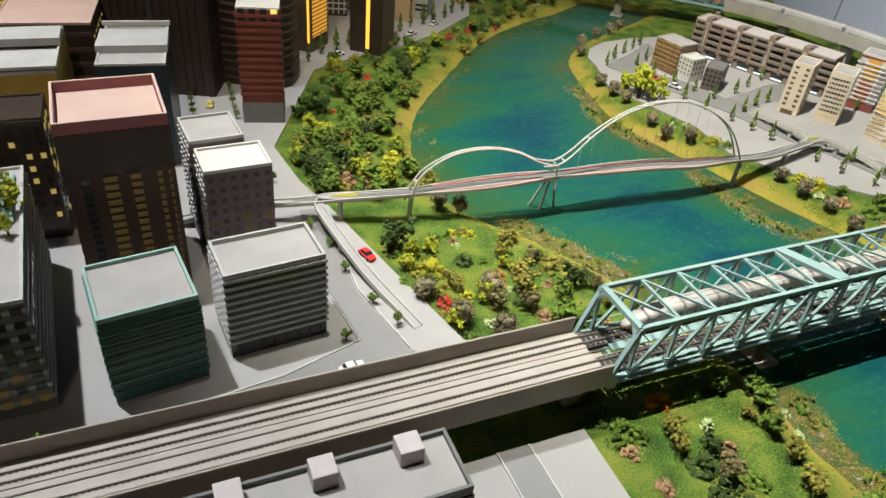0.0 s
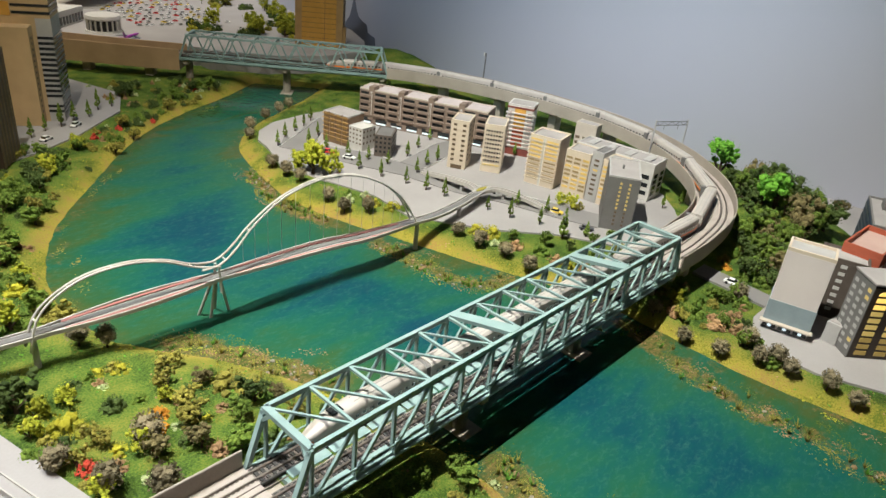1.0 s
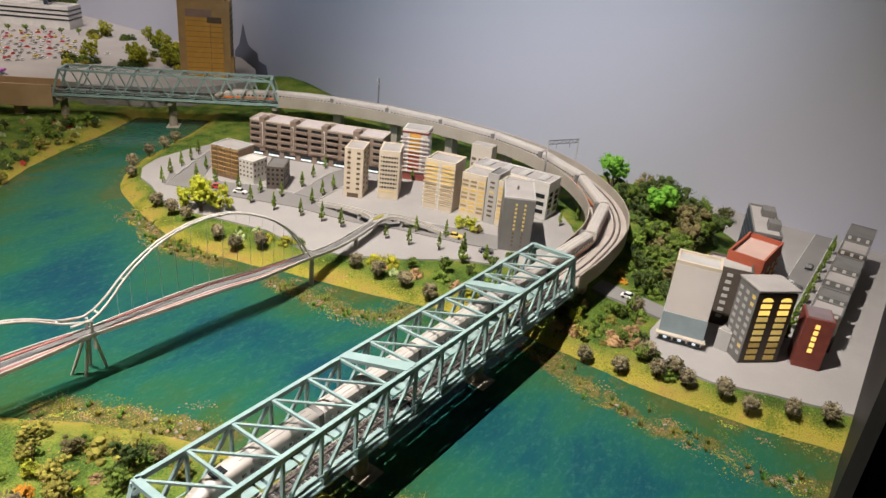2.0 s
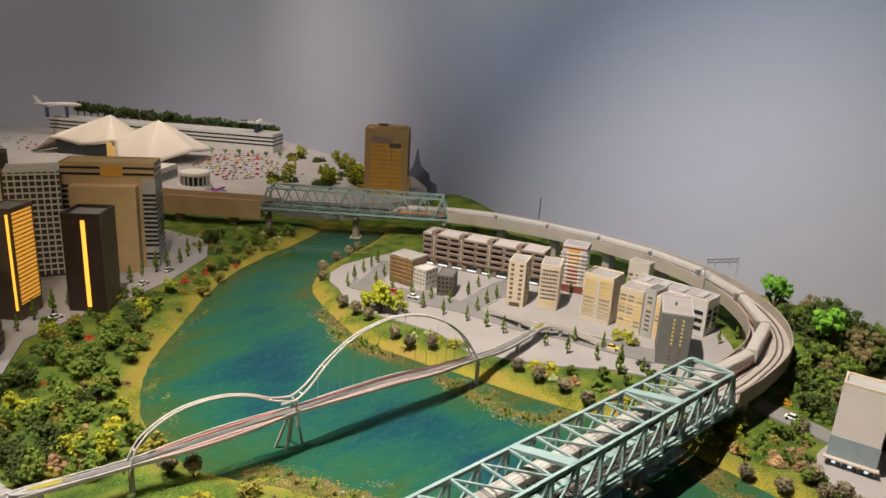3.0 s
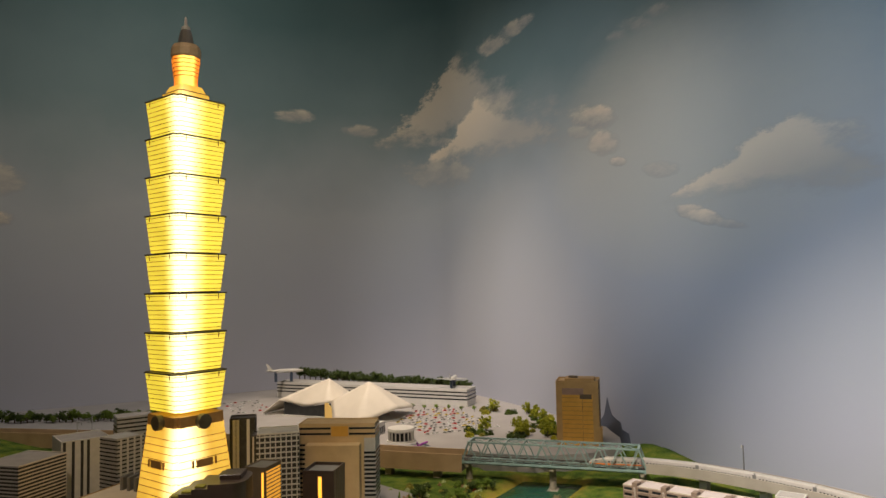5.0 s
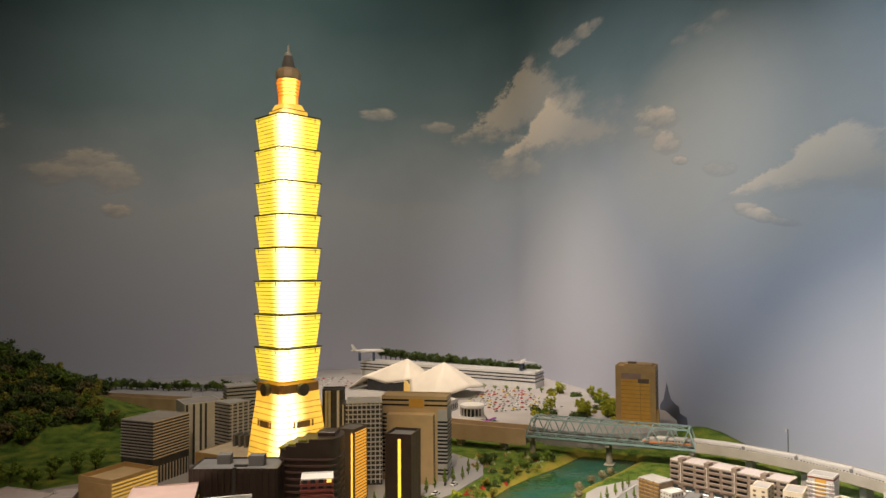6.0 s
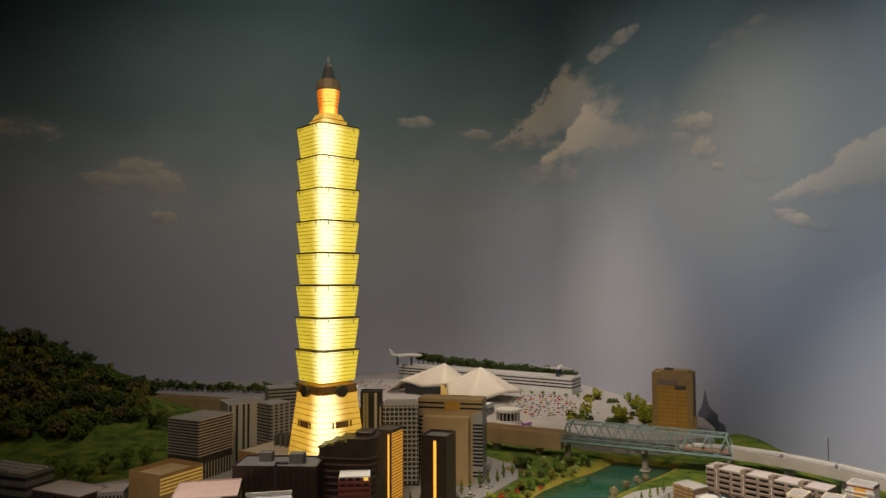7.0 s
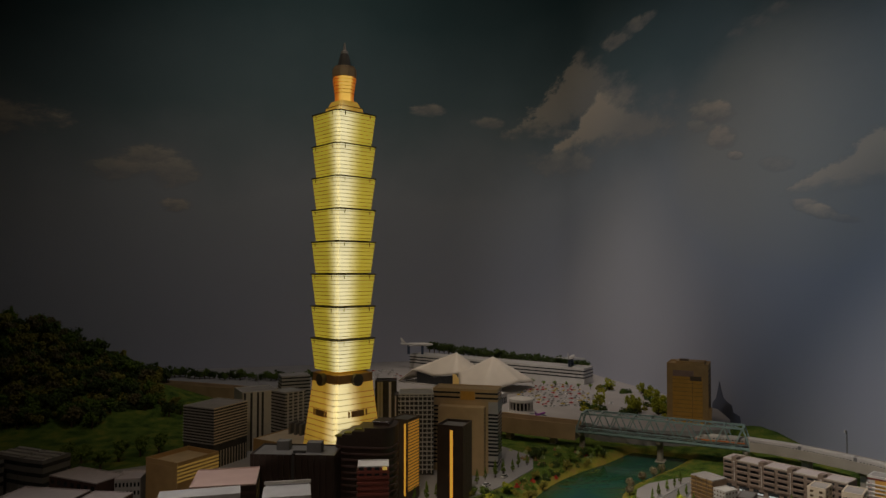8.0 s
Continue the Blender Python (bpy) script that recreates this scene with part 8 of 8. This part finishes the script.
def car_model(label, paint, scale=1.0, small=False):
    t = thing("car", label, "car", group="cars")
    bm = bmesh.new()
    sec = [(-0.0135, 0.0022), (-0.0138, 0.0052), (-0.008, 0.0062), (0.0062, 0.0062), (0.0130, 0.0050), (0.0138, 0.0024)]
    vs = [[bm.verts.new((x * scale, y * scale, z * scale)) for x, z in sec] for y in (-0.0054, 0.0054)]
    for k in range(len(sec)):
        bm.faces.new((vs[0][k], vs[0][(k + 1) % 6], vs[1][(k + 1) % 6], vs[1][k]))
    bm.faces.new(vs[0])
    bm.faces.new(vs[1][::-1])
    bmesh.ops.recalc_face_normals(bm, faces=bm.faces[:])
    bmesh.ops.bevel(bm, geom=bm.edges[:], offset=0.0005 * scale, segments=1, affect="EDGES")
    part("body", bm, M[paint], t)
    bm = bmesh.new()
    lo, hi = [(-0.0098, -0.0048), (0.0058, -0.0048), (0.0058, 0.0048), (-0.0098, 0.0048)], [(-0.0070, -0.0040), (0.0020, -0.0040), (0.0020, 0.0040), (-0.0070, 0.0040)]
    a, b = [bm.verts.new((x * scale, y * scale, 0.0060 * scale)) for x, y in lo], [bm.verts.new((x * scale, y * scale, 0.0096 * scale)) for x, y in hi]
    for k in range(4):
        bm.faces.new((a[k], a[(k + 1) % 4], b[(k + 1) % 4], b[k]))
    bm.faces.new(b)
    part("glasshouse", bm, M["darkglass"], t)
    box(t, "car_roof", paint, -0.0025 * scale, 0, 0.0095 * scale, 0.0088 * scale, 0.0078 * scale, 0.0004)
    if not small:
        for x in (-0.0085, 0.0085):
            for y in (-0.0052, 0.0052):
                part("wheel", lathe([(0.0024 * scale, -0.0008), (0.0024 * scale, 0.0008)], 12, m=Matrix.Translation((x * scale, y * scale, 0.0024 * scale)) @ Matrix.Rotation(math.pi / 2, 4, "X")), M["tyre"], t)
    return t


def park(models, spots_list):
    used = set()
    for kind, x, y, z, rz in spots_list:
        src = models[kind]
        m = pose(x, y, z, 0, 0, rz)
        if kind not in used:
            used.add(kind)
            src.matrix_basis = m
        else:
            bare = src.matrix_basis.copy()
            src.matrix_basis = Matrix()
            copy_thing(src, m)
            src.matrix_basis = bare


big = {"white": car_model("white model car parked on the road", "carwhite"), "red": car_model("red model car parked on the road", "carred"), "grey": car_model("dark grey model car parked in the street", "cargrey"), "yellow": car_model("yellow model taxi on the road", "caryellow")}
park(big, [("white", 0.168, 0.515, 0.0045, 8), ("red", 0.243, 0.703, 0.003, -72), ("red", 1.029, 1.150, 0.0045, -62), ("white", 1.045, 1.101, 0.0045, -66), ("white", 1.163, 0.812, 0.0045, -66), ("yellow", 1.19, 0.675, 0.0045, -68), ("white", 1.205, 0.338, 0.004, -85),
           ("grey", 1.18, 0.60, 0.003, -60), ("grey", 1.36, 0.136, 0.0045, 0), ("white", 1.47, 0.142, 0.0045, 0), ("grey", 1.46, 0.126, 0.0045, 0), ("grey", 1.58, 0.128, 0.0045, 0), ("white", 1.30, 0.128, 0.0045, 0), ("white", 0.60, 1.50, 0.003, 30), ("white", 0.40, 1.40, 0.003, 20), ("yellow", 0.115, 1.20, 0.003, 80), ("white", 0.68, 1.56, 0.003, 40)])
lot_cars = {k: car_model(v + " car in the airport car park", q, 0.66, True) for k, v, q in (("white", "small white", "carwhite"), ("red", "small red", "carred"), ("grey", "small grey", "lgrey"), ("yellow", "small yellow", "caryellow"))}
CR = random.Random(21)
spots_list = []
for i in range(11):
    for j in range(16):
        f, g = i / 10, j / 15
        x, y = 1.13 + 0.31 * g + 0.05 * f, 2.24 + 0.48 * f - 0.02 * g
        if CR.random() < 0.2:
            continue
        spots_list.append((CR.choice(("white", "red", "white", "grey", "white", "grey", "yellow")), x + CR.uniform(-0.006, 0.006), y + CR.uniform(-0.008, 0.008), 0.055, CR.choice((40, 130)) + CR.uniform(-12, 12)))
for i in range(5):
    for j in range(7):
        f, g = i / 4, j / 6
        if CR.random() < 0.8:
            spots_list.append((CR.choice(("white", "red", "white", "grey")), 0.64 + 0.15 * g + CR.uniform(-0.006, 0.006), 3.13 + 0.30 * f + CR.uniform(-0.01, 0.01), 0.055, CR.choice((0, 90)) + CR.uniform(-12, 12)))
park(lot_cars, spots_list)


def plane(label, x, y, z, rz, s, paint, tail, stand=0.0):
    t = thing("aeroplane", label, "aeroplane", x, y, z, rz, "aeroplanes")
    body = lathe([(0.0006, -0.040), (0.0022, -0.030), (0.0042, -0.014), (0.0046, 0.016), (0.0036, 0.030), (0.0014, 0.038)], 10, m=Matrix.Translation((0, 0, (0.010 + stand) / s * 1.0)) @ Matrix.Rotation(math.pi / 2, 4, "Y"))
    for v in body.verts:
        v.co *= s
    part("fuselage", body, M[paint], t, smooth=True)
    zc = 0.010 + stand
    for sg in (-1, 1):
        part("wing", prism([(0.006 * s, sg * 0.003 * s), (-0.006 * s, sg * 0.003 * s), (-0.020 * s, sg * 0.036 * s), (-0.014 * s, sg * 0.036 * s)], zc - 0.001 * s, zc + 0.0004 * s), M[tail], t)
        part("tailplane", prism([(-0.030 * s, 0), (-0.038 * s, 0), (-0.043 * s, sg * 0.013 * s), (-0.039 * s, sg * 0.013 * s)], zc + 0.001 * s, zc + 0.002 * s), M[paint], t)
    ob = part("fin", prism([(-0.028 * s, 0.0), (-0.038 * s, 0.0), (-0.044 * s, 0.014 * s), (-0.039 * s, 0.014 * s)], -0.0006 * s, 0.0006 * s), M[paint], t)
    ob.matrix_local = pose(0, 0, zc + 0.002 * s, 90, 0, 0)
    if stand:
        for q in (-0.022, 0.012):
            box(t, "stand", "navy", q * s, 0, 0, 0.006 * s, 0.006 * s, stand + 0.006)
    else:
        for q in ((0.02, 0), (-0.006, 0.008), (-0.006, -0.008)):
            box(t, "gear", "lgrey", q[0] * s, q[1] * s, 0, 0.002 * s, 0.002 * s, 0.007)


plane("small purple aeroplane parked on the apron", 1.047, 2.079, 0.055, 35, 1.0, "purple", "navy")
plane("white airliner model raised on two stands", 0.955, 3.48, 0.135, -20, 2.3, "white", "lgrey", 0.045)
plane("white airliner model raised on two stands", 1.565, 2.80, 0.135, 50, 2.0, "white", "lgrey", 0.03)
plane("small white aeroplane on the apron edge", 1.66, 2.62, 0.055, 100, 0.8, "lgrey", "navy")


def painted_tower():
    """Dusky tower silhouette painted on the backdrop."""
    bm = prism([(1.825, 0.0), (2.0, 0.0), (1.99, 0.075), (1.968, 0.10), (1.957, 0.135), (1.948, 0.168), (1.938, 0.135), (1.925, 0.105), (1.90, 0.092), (1.878, 0.085), (1.872, 0.06), (1.835, 0.05)], 0, 0.002)
    M["dusk"] = surface("dusk_blue_paint", (0.13, 0.14, 0.18), (0.10, 0.11, 0.145), 0.85, scale=6)
    ob = part("mural_tower", bm, M["dusk"], None)
    ob.matrix_world = Matrix(((0, 0, -1, X1 - 0.001), (1, 0, 0, 0.035), (0, 1, 0, 0), (0, 0, 0, 1)))
    tagged(ob, "dusky blue tower silhouette painted on the mural", "mural", kind="structure")


painted_tower()
for s in (arc_of(-0.55, 3.33), arc_of(0.02, 2.90)):
    gantry(s)
